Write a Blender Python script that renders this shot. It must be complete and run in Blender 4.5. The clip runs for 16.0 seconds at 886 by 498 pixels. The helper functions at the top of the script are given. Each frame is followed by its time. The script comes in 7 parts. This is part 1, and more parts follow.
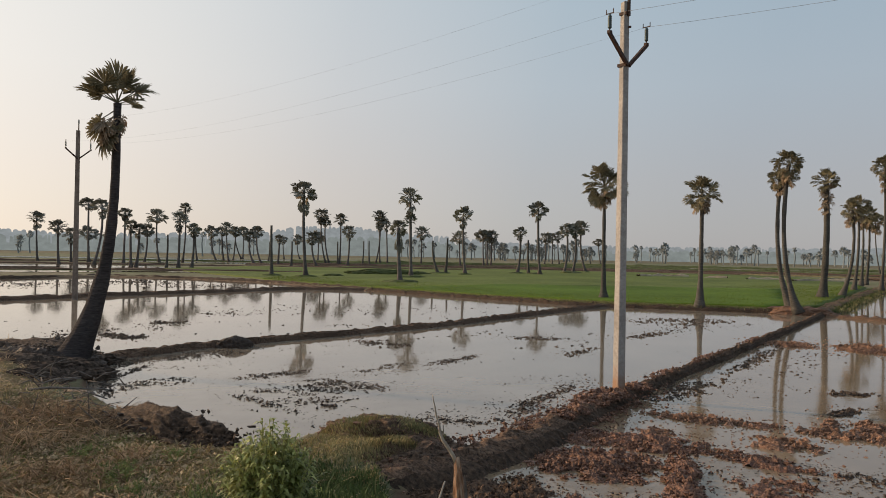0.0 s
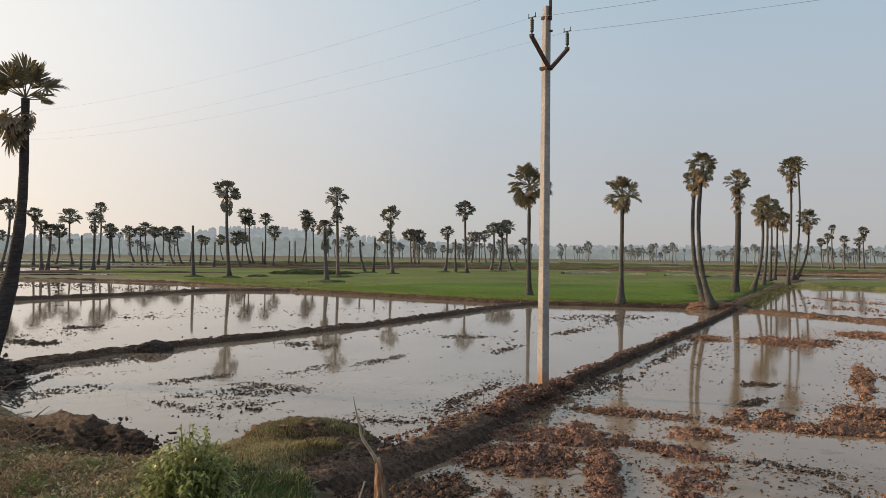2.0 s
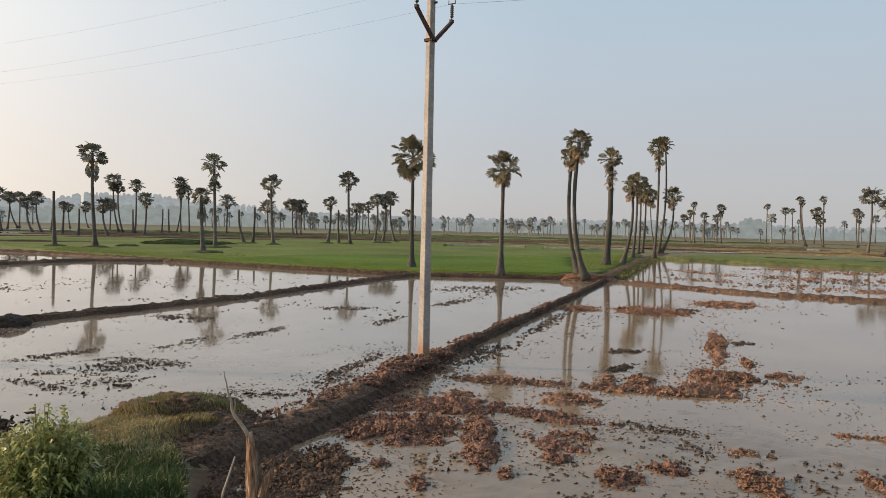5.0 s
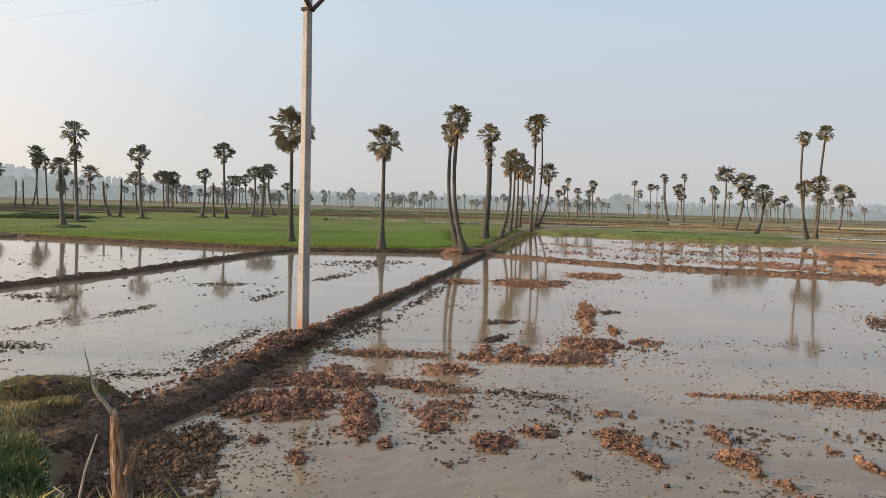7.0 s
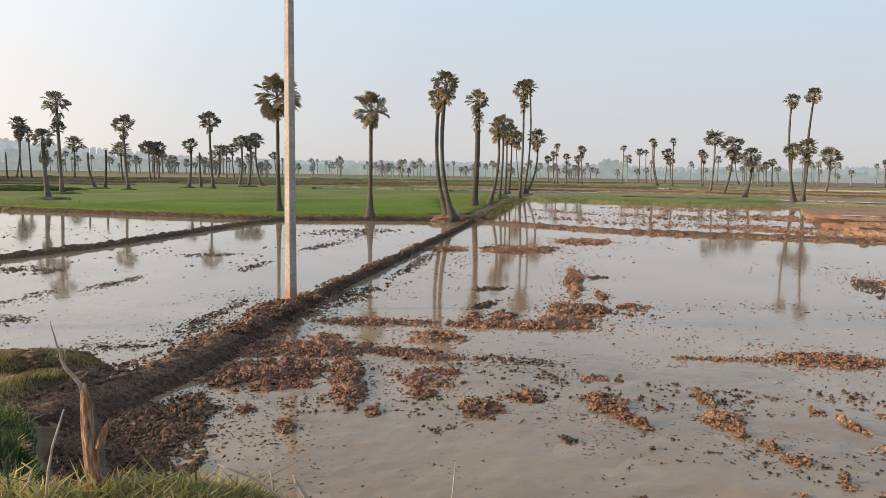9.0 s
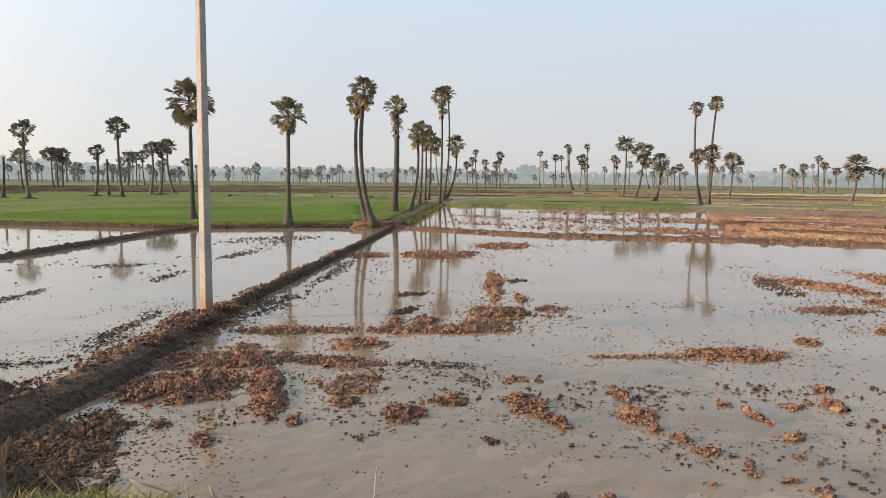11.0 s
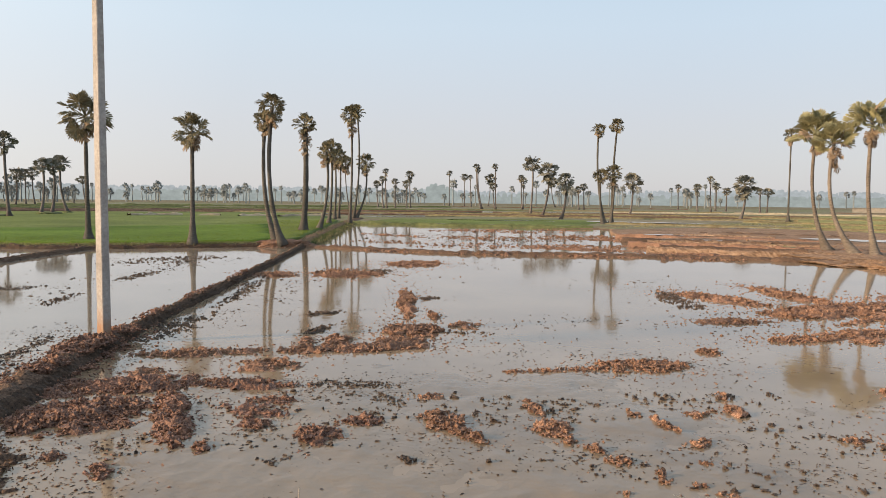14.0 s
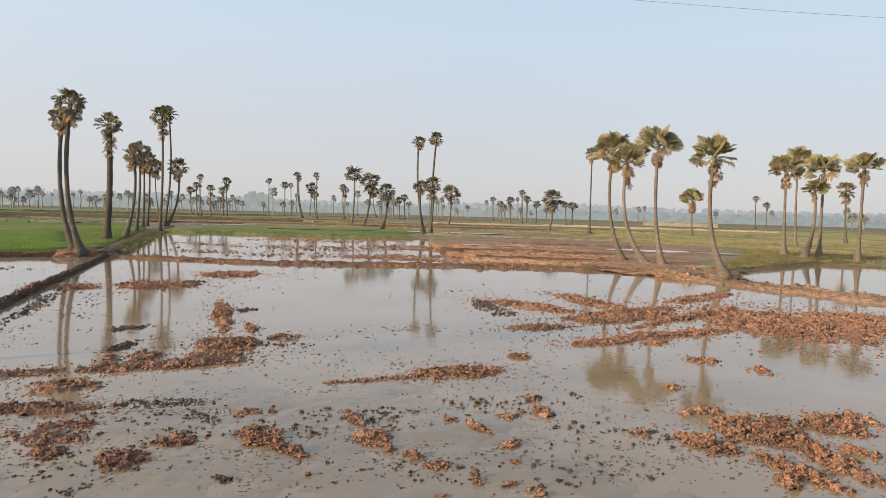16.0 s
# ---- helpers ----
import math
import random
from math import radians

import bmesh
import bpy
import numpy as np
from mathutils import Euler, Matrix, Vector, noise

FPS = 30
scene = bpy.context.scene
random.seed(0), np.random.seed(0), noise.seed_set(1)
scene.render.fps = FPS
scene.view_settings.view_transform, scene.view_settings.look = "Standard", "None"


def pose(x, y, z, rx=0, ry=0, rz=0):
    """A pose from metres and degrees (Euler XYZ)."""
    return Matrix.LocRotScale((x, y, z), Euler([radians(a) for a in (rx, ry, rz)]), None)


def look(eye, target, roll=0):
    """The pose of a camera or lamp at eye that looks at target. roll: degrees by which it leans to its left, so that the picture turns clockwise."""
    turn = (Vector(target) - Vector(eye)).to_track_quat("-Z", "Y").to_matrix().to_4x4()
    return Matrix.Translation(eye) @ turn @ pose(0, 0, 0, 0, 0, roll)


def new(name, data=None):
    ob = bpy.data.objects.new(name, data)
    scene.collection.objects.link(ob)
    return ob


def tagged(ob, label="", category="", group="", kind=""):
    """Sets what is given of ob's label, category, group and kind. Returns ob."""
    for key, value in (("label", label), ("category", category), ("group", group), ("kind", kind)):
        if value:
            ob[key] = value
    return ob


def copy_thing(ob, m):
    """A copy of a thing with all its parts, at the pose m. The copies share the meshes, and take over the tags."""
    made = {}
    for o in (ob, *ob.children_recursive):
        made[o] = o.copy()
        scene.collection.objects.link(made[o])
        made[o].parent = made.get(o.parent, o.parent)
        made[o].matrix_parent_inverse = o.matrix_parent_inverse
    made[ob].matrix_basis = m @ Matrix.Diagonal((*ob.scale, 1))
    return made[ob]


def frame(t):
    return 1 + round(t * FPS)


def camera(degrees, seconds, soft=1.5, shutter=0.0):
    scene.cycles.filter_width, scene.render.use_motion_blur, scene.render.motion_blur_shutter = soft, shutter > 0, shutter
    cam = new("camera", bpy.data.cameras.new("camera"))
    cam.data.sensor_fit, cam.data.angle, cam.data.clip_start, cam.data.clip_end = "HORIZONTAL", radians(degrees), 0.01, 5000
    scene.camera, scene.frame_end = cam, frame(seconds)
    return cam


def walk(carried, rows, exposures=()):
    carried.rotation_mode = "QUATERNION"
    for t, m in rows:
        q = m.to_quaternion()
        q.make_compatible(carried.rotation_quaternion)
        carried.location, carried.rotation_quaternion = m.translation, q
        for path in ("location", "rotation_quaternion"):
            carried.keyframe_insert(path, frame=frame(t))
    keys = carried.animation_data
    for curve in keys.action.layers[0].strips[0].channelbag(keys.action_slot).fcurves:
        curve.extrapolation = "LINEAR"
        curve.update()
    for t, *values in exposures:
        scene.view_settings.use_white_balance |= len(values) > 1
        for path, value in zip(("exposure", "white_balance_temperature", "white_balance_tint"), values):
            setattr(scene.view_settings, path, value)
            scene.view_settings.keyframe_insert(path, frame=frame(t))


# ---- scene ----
cam = camera(62.49, 16.0, soft=0.65)
PATH = [
    (0.0, pose(-0.073, 0.044, 2.406, 90.33, -1.04, 0.00)),
    (0.5, pose(-0.068, 0.048, 2.406, 90.19, -1.14, -1.47)),
    (1.0, pose(-0.060, 0.038, 2.408, 90.03, -1.06, -2.84)),
    (1.5, pose(-0.053, 0.007, 2.419, 90.34, -0.89, -4.61)),
    (2.0, pose(-0.050, 0.000, 2.418, 90.35, -0.63, -5.66)),
    (2.5, pose(-0.049, 0.004, 2.419, 90.43, -0.60, -6.15)),
    (3.0, pose(-0.047, -0.009, 2.418, 89.93, -0.74, -6.83)),
    (3.5, pose(-0.043, -0.003, 2.420, 90.02, -1.13, -8.41)),
    (4.0, pose(-0.038, -0.012, 2.420, 88.99, -1.53, -10.46)),
    (4.5, pose(-0.036, 0.003, 2.419, 88.59, -1.64, -12.60)),
    (5.0, pose(-0.029, 0.009, 2.418, 88.27, -1.31, -14.77)),
    (5.2, pose(-0.025, 0.011, 2.417, 88.02, -1.40, -16.59)),
    (7.3, pose(-0.009, -0.053, 2.415, 86.39, -1.55, -24.09)),
    (7.5, pose(-0.002, -0.052, 2.410, 86.23, -1.24, -23.75)),
    (8.0, pose(0.020, -0.036, 2.412, 84.93, -0.74, -24.09)),
    (8.5, pose(0.037, -0.030, 2.408, 83.33, -1.04, -23.66)),
    (9.0, pose(0.043, -0.033, 2.411, 83.96, -0.87, -24.88)),
    (9.5, pose(0.036, -0.049, 2.410, 84.48, -1.70, -25.86)),
    (10.0, pose(0.035, -0.052, 2.412, 84.62, -1.58, -27.04)),
    (10.2, pose(0.046, -0.067, 2.413, 85.04, -1.55, -28.58)),
    (12.3, pose(0.044, 0.049, 2.357, 83.80, -0.41, -32.06)),
    (12.5, pose(0.040, 0.061, 2.351, 83.57, -0.09, -31.33)),
    (13.0, pose(0.057, 0.051, 2.354, 84.09, 0.42, -31.20)),
    (13.5, pose(0.064, 0.044, 2.374, 85.36, 0.23, -33.54)),
    (14.0, pose(0.049, 0.031, 2.367, 86.07, -0.64, -38.16)),
    (14.5, pose(0.030, 0.024, 2.368, 86.33, -0.63, -41.60)),
    (15.0, pose(0.025, 0.008, 2.373, 86.69, -1.33, -45.09)),
    (15.5, pose(0.029, 0.001, 2.377, 86.59, -1.72, -48.96)),
    (16.0, pose(0.027, -0.009, 2.381, 87.08, -1.55, -52.06)),
]
EXPOSURES = [(0.0, 0.01), (1.0, 0.11), (2.0, 0.20), (3.0, 0.22), (3.5, 0.22), (5.0, 0.34), (7.5, 0.58), (9.0, 0.68), (12.5, 0.74), (13.5, 0.73), (16.0, 0.68)]
walk(cam, PATH, EXPOSURES)

# ---- world and sun ----
SUN_YAW, SUN_ELEV = 70.0, 15.0          # degrees left of +Y, degrees over the horizon
a, e = radians(SUN_YAW), radians(SUN_ELEV)
SUN_DIR = (-math.sin(a) * math.cos(e), math.cos(a) * math.cos(e), math.sin(e))
world = bpy.data.worlds.new("hazy_evening_sky")
scene.world = world
world.use_nodes = True
wn = world.node_tree
sky = wn.nodes.new("ShaderNodeTexSky")
sky.sky_type = "NISHITA"
sky.sun_disc = False
sky.sun_elevation = e
sky.sun_rotation = -a
sky.air_density, sky.dust_density, sky.ozone_density = 1.0, 1.0, 1.5


def sky_ramp(fac, stops):
    r = wn.nodes.new("ShaderNodeValToRGB")
    while len(r.color_ramp.elements) < len(stops):
        r.color_ramp.elements.new(0.5)
    for el, (p, c) in zip(r.color_ramp.elements, stops):
        el.position, el.color = p, (*c, 1)
    wn.links.new(fac, r.inputs[0])
    return r.outputs[0]


def sky_add(p, q, factor=1.0):
    m = wn.nodes.new("ShaderNodeMix")
    m.data_type, m.blend_type = "RGBA", "ADD"
    m.inputs[0].default_value = factor
    wn.links.new(p, m.inputs[6])
    wn.links.new(q, m.inputs[7])
    return m.outputs[2]


# thick evening haze: light scattered by dust, palest low down and round the sun
way = wn.nodes.new("ShaderNodeTexCoord").outputs["Generated"]
up = wn.nodes.new("ShaderNodeSeparateXYZ")
wn.links.new(way, up.inputs[0])
haze = sky_ramp(up.outputs[2], [(0.0, (0.350, 0.343, 0.355)), (0.10, (0.357, 0.365, 0.394)), (0.22, (0.346, 0.402, 0.460)), (0.40, (0.290, 0.394, 0.483)), (1.0, (0.19, 0.28, 0.42))])
dot = wn.nodes.new("ShaderNodeVectorMath")
dot.operation = "DOT_PRODUCT"
dot.inputs[1].default_value = SUN_DIR
wn.links.new(way, dot.inputs[0])
half = wn.nodes.new("ShaderNodeMath")
half.operation = "MULTIPLY_ADD"
half.inputs[1].default_value, half.inputs[2].default_value = 0.5, 0.5
wn.links.new(dot.outputs["Value"], half.inputs[0])
glow = sky_ramp(half.outputs[0], [(0.25, (0.0, 0.0, 0.0)), (0.5, (0.026, 0.024, 0.018)), (0.625, (0.078, 0.072, 0.056)), (0.75, (0.215, 0.166, 0.114)), (0.90, (0.485, 0.378, 0.258)), (1.0, (0.9, 0.72, 0.48))])
back = wn.nodes["Background"]
clear = wn.nodes.new("ShaderNodeMix")
clear.data_type, clear.blend_type = "RGBA", "MULTIPLY"
clear.inputs[0].default_value = 1.0
clear.inputs[7].default_value = (0.012, 0.012, 0.012, 1)
wn.links.new(sky.outputs[0], clear.inputs[6])
wn.links.new(sky_add(sky_add(haze, glow), clear.outputs[2]), back.inputs[0])
back.inputs[1].default_value = 1.0

sun = new("sun", bpy.data.lights.new("sun", "SUN"))
sun.data.energy, sun.data.angle, sun.data.color = 3.8, radians(2.5), (1.0, 0.72, 0.46)
sun.matrix_world = look(tuple(60 * c for c in SUN_DIR), (0, 0, 0))

# ---- materials ----
def principled(name, rough=0.9, metal=0.0):
    m = bpy.data.materials.new(name)
    m.use_nodes = True
    b = m.node_tree.nodes["Principled BSDF"]
    b.inputs["Roughness"].default_value, b.inputs["Metallic"].default_value = rough, metal
    b.inputs["Specular IOR Level"].default_value = 0.12 if rough > 0.5 else 0.5
    return m, m.node_tree, b


def noise_tex(nt, scale, detail=5.0, rough=0.6, stretch=None, coord="Object"):
    n = nt.nodes.new("ShaderNodeTexNoise")
    n.inputs["Scale"].default_value, n.inputs["Detail"].default_value, n.inputs["Roughness"].default_value = scale, detail, rough
    if coord == "World":
        src = nt.nodes.new("ShaderNodeNewGeometry").outputs["Position"]
    else:
        src = nt.nodes.new("ShaderNodeTexCoord").outputs["Object"]
    if stretch:
        mp = nt.nodes.new("ShaderNodeMapping")
        mp.inputs["Scale"].default_value = stretch
        nt.links.new(src, mp.inputs[0])
        src = mp.outputs[0]
    nt.links.new(src, n.inputs["Vector"])
    return n


def ramp(nt, fac, stops):
    r = nt.nodes.new("ShaderNodeValToRGB")
    els = r.color_ramp.elements
    while len(els) < len(stops):
        els.new(0.5)
    for el, (p, c) in zip(els, stops):
        el.position, el.color = p, (*c, 1)
    nt.links.new(fac, r.inputs[0])
    return r.outputs[0]


def mix(nt, fac, a, b, kind="MIX"):
    m = nt.nodes.new("ShaderNodeMix")
    m.data_type, m.blend_type = "RGBA", kind
    for socket, v in ((m.inputs[0], fac), (m.inputs[6], a), (m.inputs[7], b)):
        if isinstance(v, (int, float)):
            socket.default_value = v
        elif isinstance(v, tuple):
            socket.default_value = (*v, 1)
        else:
            nt.links.new(v, socket)
    return m.outputs[2]


def bumped(nt, b, height, strength, dist):
    n = nt.nodes.new("ShaderNodeBump")
    n.inputs["Strength"].default_value, n.inputs["Distance"].default_value = strength, dist
    nt.links.new(height, n.inputs["Height"])
    nt.links.new(n.outputs[0], b.inputs["Normal"])


def two_scale(name, stops, s1, s2, rough=0.9, bump=0.5, dist=0.02, stretch=None, coord="Object", island=0.0, obj=0.0):
    """Colour by a fine and a broad noise, with relief; island and obj vary it by loose piece or by object."""
    m, nt, b = principled(name, rough)
    n1, n2 = noise_tex(nt, s1, 6, 0.65, stretch, coord), noise_tex(nt, s2, 3, 0.55, None, coord)
    col = ramp(nt, n1.outputs["Fac"], stops)
    broad = ramp(nt, n2.outputs["Fac"], [(0.3, (0.72, 0.72, 0.72)), (0.7, (1.2, 1.2, 1.2))])
    col = mix(nt, 1.0, col, broad, "MULTIPLY")
    for amount, out in ((island, "Random Per Island"), (obj, "Random")):
        if amount:
            g = nt.nodes.new("ShaderNodeNewGeometry" if out != "Random" else "ShaderNodeObjectInfo")
            v = ramp(nt, g.outputs[out], [(0.0, (1 - amount,) * 3), (1.0, (1 + amount,) * 3)])
            col = mix(nt, 1.0, col, v, "MULTIPLY")
    nt.links.new(col, b.inputs["Base Color"])
    bumped(nt, b, n1.outputs["Fac"], bump, dist)
    return m


EARTH = two_scale("dry_orange_earth", [(0.32, (0.085, 0.053, 0.034)), (0.48, (0.235, 0.148, 0.094)), (0.68, (0.42, 0.295, 0.20))], 7.0, 0.35, 0.95, 1.0, 0.05, stretch=(2.2, 0.7, 1), coord="World")
SOIL = two_scale("turned_red_soil", [(0.32, (0.06, 0.031, 0.020)), (0.48, (0.215, 0.115, 0.072)), (0.70, (0.45, 0.285, 0.195))], 45, 1.3, 0.8, 1.0, 0.02, coord="World", island=0.22)
WET_CLOD = two_scale("wet_red_clods", [(0.34, (0.025, 0.013, 0.010)), (0.48, (0.165, 0.080, 0.050)), (0.70, (0.40, 0.225, 0.145))], 45, 1.3, 0.55, 1.0, 0.02, coord="World", island=0.25)
BUND = two_scale("bund_mud", [(0.34, (0.026, 0.016, 0.011)), (0.55, (0.15, 0.090, 0.056)), (0.78, (0.29, 0.185, 0.118))], 30, 0.9, 0.85, 1.0, 0.03, coord="World")
DARK_MUD = two_scale("wet_dark_mud", [(0.33, (0.024, 0.016, 0.012)), (0.55, (0.09, 0.06, 0.042)), (0.8, (0.18, 0.12, 0.085))], 30, 0.8, 0.6, 1.0, 0.03, coord="World")
CUT_MUD = two_scale("spade_cut_mud", [(0.33, (0.022, 0.014, 0.009)), (0.55, (0.085, 0.053, 0.034)), (0.8, (0.18, 0.115, 0.075))], 20, 0.8, 0.8, 1.0, 0.03, coord="World")
CONCRETE = two_scale("weathered_concrete", [(0.3, (0.29, 0.265, 0.245)), (0.6, (0.40, 0.37, 0.345)), (0.8, (0.48, 0.44, 0.405))], 18, 1.2, 0.85, 0.25, 0.01)
def stain_foot(m):
    """Red mud splashed up the lowest half metre."""
    nt = m.node_tree
    b = nt.nodes["Principled BSDF"]
    src = b.inputs["Base Color"].links[0].from_socket
    sep = nt.nodes.new("ShaderNodeSeparateXYZ")
    nt.links.new(nt.nodes.new("ShaderNodeTexCoord").outputs["Object"], sep.inputs[0])
    n = noise_tex(nt, 7, 4)
    add = nt.nodes.new("ShaderNodeMath")
    add.operation = "MULTIPLY_ADD"
    nt.links.new(n.outputs["Fac"], add.inputs[0])
    add.inputs[1].default_value = 0.9
    nt.links.new(sep.outputs[2], add.inputs[2])
    f = ramp(nt, add.outputs[0], [(0.45, (0.85, 0.85, 0.85)), (0.95, (0, 0, 0))])
    nt.links.new(mix(nt, f, src, (0.30, 0.15, 0.075)), b.inputs["Base Color"])


stain_foot(CONCRETE)
# concrete painted dark and brown for a pole seen against the sun
BACKLIT_CONCRETE = two_scale("backlit_brown_concrete", [(0.3, (0.16, 0.125, 0.10)), (0.7, (0.32, 0.25, 0.205))], 10, 1.2, 0.9, 0.3, 0.01)
DUSTY_WALL = two_scale("dusty_plaster", [(0.3, (0.22, 0.20, 0.175)), (0.7, (0.30, 0.275, 0.24))], 1.5, 0.2, 0.95, 0.2, 0.01)
STEEL = two_scale("rusty_painted_steel", [(0.35, (0.045, 0.028, 0.022)), (0.7, (0.10, 0.055, 0.04))], 30, 3, 0.6, 0.3, 0.003)
GLAZE, _nt, _b = principled("brown_porcelain_glaze", 0.45)
_b.inputs["Base Color"].default_value = (0.06, 0.085, 0.085, 1)
WIRE, _nt, _b = principled("aluminium_wire", 0.7)
_b.inputs["Base Color"].default_value = (0.17, 0.17, 0.18, 1)
TRUNK = two_scale("palm_trunk_bark", [(0.3, (0.052, 0.048, 0.042)), (0.55, (0.112, 0.103, 0.090)), (0.8, (0.235, 0.215, 0.185))], 5, 0.8, 0.95, 0.9, 0.04, stretch=(1.5, 1.5, 9), obj=0.15)
# TRUNK darkened: shade of the backlit palm is put into the bark colour
BACKLIT_BARK = two_scale("backlit_palm_bark", [(0.3, (0.035, 0.030, 0.030)), (0.55, (0.075, 0.063, 0.060)), (0.8, (0.14, 0.118, 0.105))], 5, 0.8, 0.95, 0.9, 0.04, stretch=(1.5, 1.5, 9))
# distant trunks: a flat grey-brown with haze put into the colour
FAR_BARK = two_scale("hazed_palm_bark", [(0.3, (0.085, 0.075, 0.07)), (0.7, (0.17, 0.15, 0.138))], 3, 0.5, 0.95, 0.3, 0.04, obj=0.2)
GREY_WOOD = two_scale("weathered_branch_wood", [(0.3, (0.09, 0.072, 0.06)), (0.7, (0.27, 0.23, 0.20))], 22, 3, 0.9, 0.5, 0.01)
MOUND = two_scale("dug_mound_soil", [(0.36, (0.026, 0.019, 0.014)), (0.55, (0.105, 0.074, 0.055)), (0.78, (0.27, 0.195, 0.15))], 14, 1.6, 0.9, 1.0, 0.03, coord="World")
DRY_WOOD = two_scale("dry_twig_wood", [(0.32, (0.07, 0.036, 0.024)), (0.48, (0.27, 0.145, 0.085)), (0.68, (0.52, 0.39, 0.29))], 95, 16, 0.9, 1.0, 0.006, stretch=(1, 1, 0.16))
PALE_TWIG = two_scale("bleached_twig", [(0.3, (0.30, 0.23, 0.17)), (0.7, (0.55, 0.47, 0.38))], 30, 3, 0.9, 0.5, 0.004)


def leafy(name, stops, s1=3.0, rough=0.55, island=0.2, obj=0.15, glow=0.25):
    """A leaf: two-tone colour, some light passing through."""
    m, nt, b = principled(name, rough)
    n = noise_tex(nt, s1, 4)
    col = ramp(nt, n.outputs["Fac"], stops)
    for amount, kind, out in ((island, "ShaderNodeNewGeometry", "Random Per Island"), (obj, "ShaderNodeObjectInfo", "Random")):
        g = nt.nodes.new(kind)
        col = mix(nt, 1.0, col, ramp(nt, g.outputs[out], [(0.0, (1 - amount,) * 3), (1.0, (1 + amount,) * 3)]), "MULTIPLY")
    nt.links.new(col, b.inputs["Base Color"])
    tr = nt.nodes.new("ShaderNodeBsdfTranslucent")
    nt.links.new(col, tr.inputs[0])
    sh = nt.nodes.new("ShaderNodeMixShader")
    sh.inputs[0].default_value = glow
    nt.links.new(b.outputs[0], sh.inputs[1])
    nt.links.new(tr.outputs[0], sh.inputs[2])
    nt.links.new(sh.outputs[0], nt.nodes["Material Output"].inputs[0])
    return m


FROND = leafy("palm_leaf", [(0.3, (0.125, 0.110, 0.066)), (0.6, (0.24, 0.208, 0.13)), (0.85, (0.40, 0.345, 0.24))], 1.5, 0.6, glow=0.25)
# distant crowns: FROND greyed, the haze lies in the colour
FAR_FROND = leafy("hazed_crown_leaf", [(0.3, (0.125, 0.122, 0.100)), (0.7, (0.23, 0.222, 0.185))], 0.8, 0.8, 0.25, 0.25, glow=0.15)
DEAD = leafy("dry_palm_leaf", [(0.3, (0.20, 0.148, 0.10)), (0.7, (0.44, 0.335, 0.235))], 2.0, 0.8)
# TRUNK paled: sunlight on these palms is put into the bark colour
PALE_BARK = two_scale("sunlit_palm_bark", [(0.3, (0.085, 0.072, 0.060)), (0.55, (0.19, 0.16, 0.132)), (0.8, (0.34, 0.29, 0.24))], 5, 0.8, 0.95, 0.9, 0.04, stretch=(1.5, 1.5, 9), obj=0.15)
# yellowing leaf, its colour also brightened for the sun on these crowns
PALE_FROND = leafy("sunlit_yellow_leaf", [(0.3, (0.15, 0.145, 0.072)), (0.7, (0.38, 0.35, 0.195))], 1.5, 0.6)
LEAF_LITTER = leafy("fallen_leaf", [(0.3, (0.26, 0.19, 0.105)), (0.7, (0.60, 0.46, 0.29))], 1.1, 0.8, 0.55, glow=0.1)
GRASS = leafy("bank_grass", [(0.3, (0.085, 0.125, 0.04)), (0.7, (0.23, 0.26, 0.09))], 0.9, 0.6, 0.35)
# lush grass with the shade beside the bund put into its green
DARK_GRASS = leafy("lush_shaded_grass", [(0.3, (0.022, 0.046, 0.015)), (0.7, (0.08, 0.115, 0.042))], 0.9, 0.6, 0.4)
MEADOW_GRASS = leafy("olive_meadow_grass", [(0.3, (0.13, 0.125, 0.055)), (0.7, (0.30, 0.265, 0.13))], 0.9, 0.8, 0.35)
YELLOW_GRASS = leafy("yellowing_grass", [(0.3, (0.135, 0.135, 0.042)), (0.7, (0.42, 0.37, 0.135))], 0.9, 0.6, 0.5)
STRAW = leafy("dry_grass", [(0.3, (0.24, 0.18, 0.075)), (0.7, (0.48, 0.37, 0.18))], 0.9, 0.7, 0.35)
RICE = leafy("young_rice", [(0.3, (0.10, 0.14, 0.012)), (0.7, (0.15, 0.19, 0.03))], 0.5, 0.6, 0.3)
WEED = leafy("weed_leaf", [(0.3, (0.17, 0.205, 0.05)), (0.7, (0.56, 0.55, 0.19))], 2.0, 0.45, 0.55, glow=0.35)
# leaf of the far belt: haze is put into this pale blue-grey colour
HAZED_LEAF = leafy("hazed_palm_leaf", [(0.3, (0.215, 0.232, 0.232)), (0.7, (0.29, 0.308, 0.302))], 0.5, 0.9, 0.2)


def make_water(name, low, high, rough=0.05, ripple=0.025, wave=3.0):
    m, nt, b = principled(name, rough)
    n = noise_tex(nt, 0.45, 4, 0.6, None, "World")
    col = ramp(nt, n.outputs["Fac"], [(0.3, low), (0.7, high)])
    nt.links.new(col, b.inputs["Base Color"])
    b.inputs["IOR"].default_value = 1.42
    w = noise_tex(nt, wave, 2, 0.5, None, "World")
    bumped(nt, b, w.outputs["Fac"], ripple, 0.02)
    return m


BROWN_STALK = leafy("brown_stalk", [(0.3, (0.21, 0.135, 0.082)), (0.7, (0.54, 0.395, 0.25))], 0.9, 0.8, 0.5)
WATER = make_water("muddy_water", (0.190, 0.136, 0.085), (0.277, 0.205, 0.134), 0.06, 0.055, 5.0)
PALE_WATER = make_water("silty_water", (0.20, 0.160, 0.118), (0.285, 0.237, 0.18))
SLICK = make_water("wet_mud_film", (0.155, 0.110, 0.069), (0.235, 0.174, 0.112), 0.16, 0.22, 14.0)


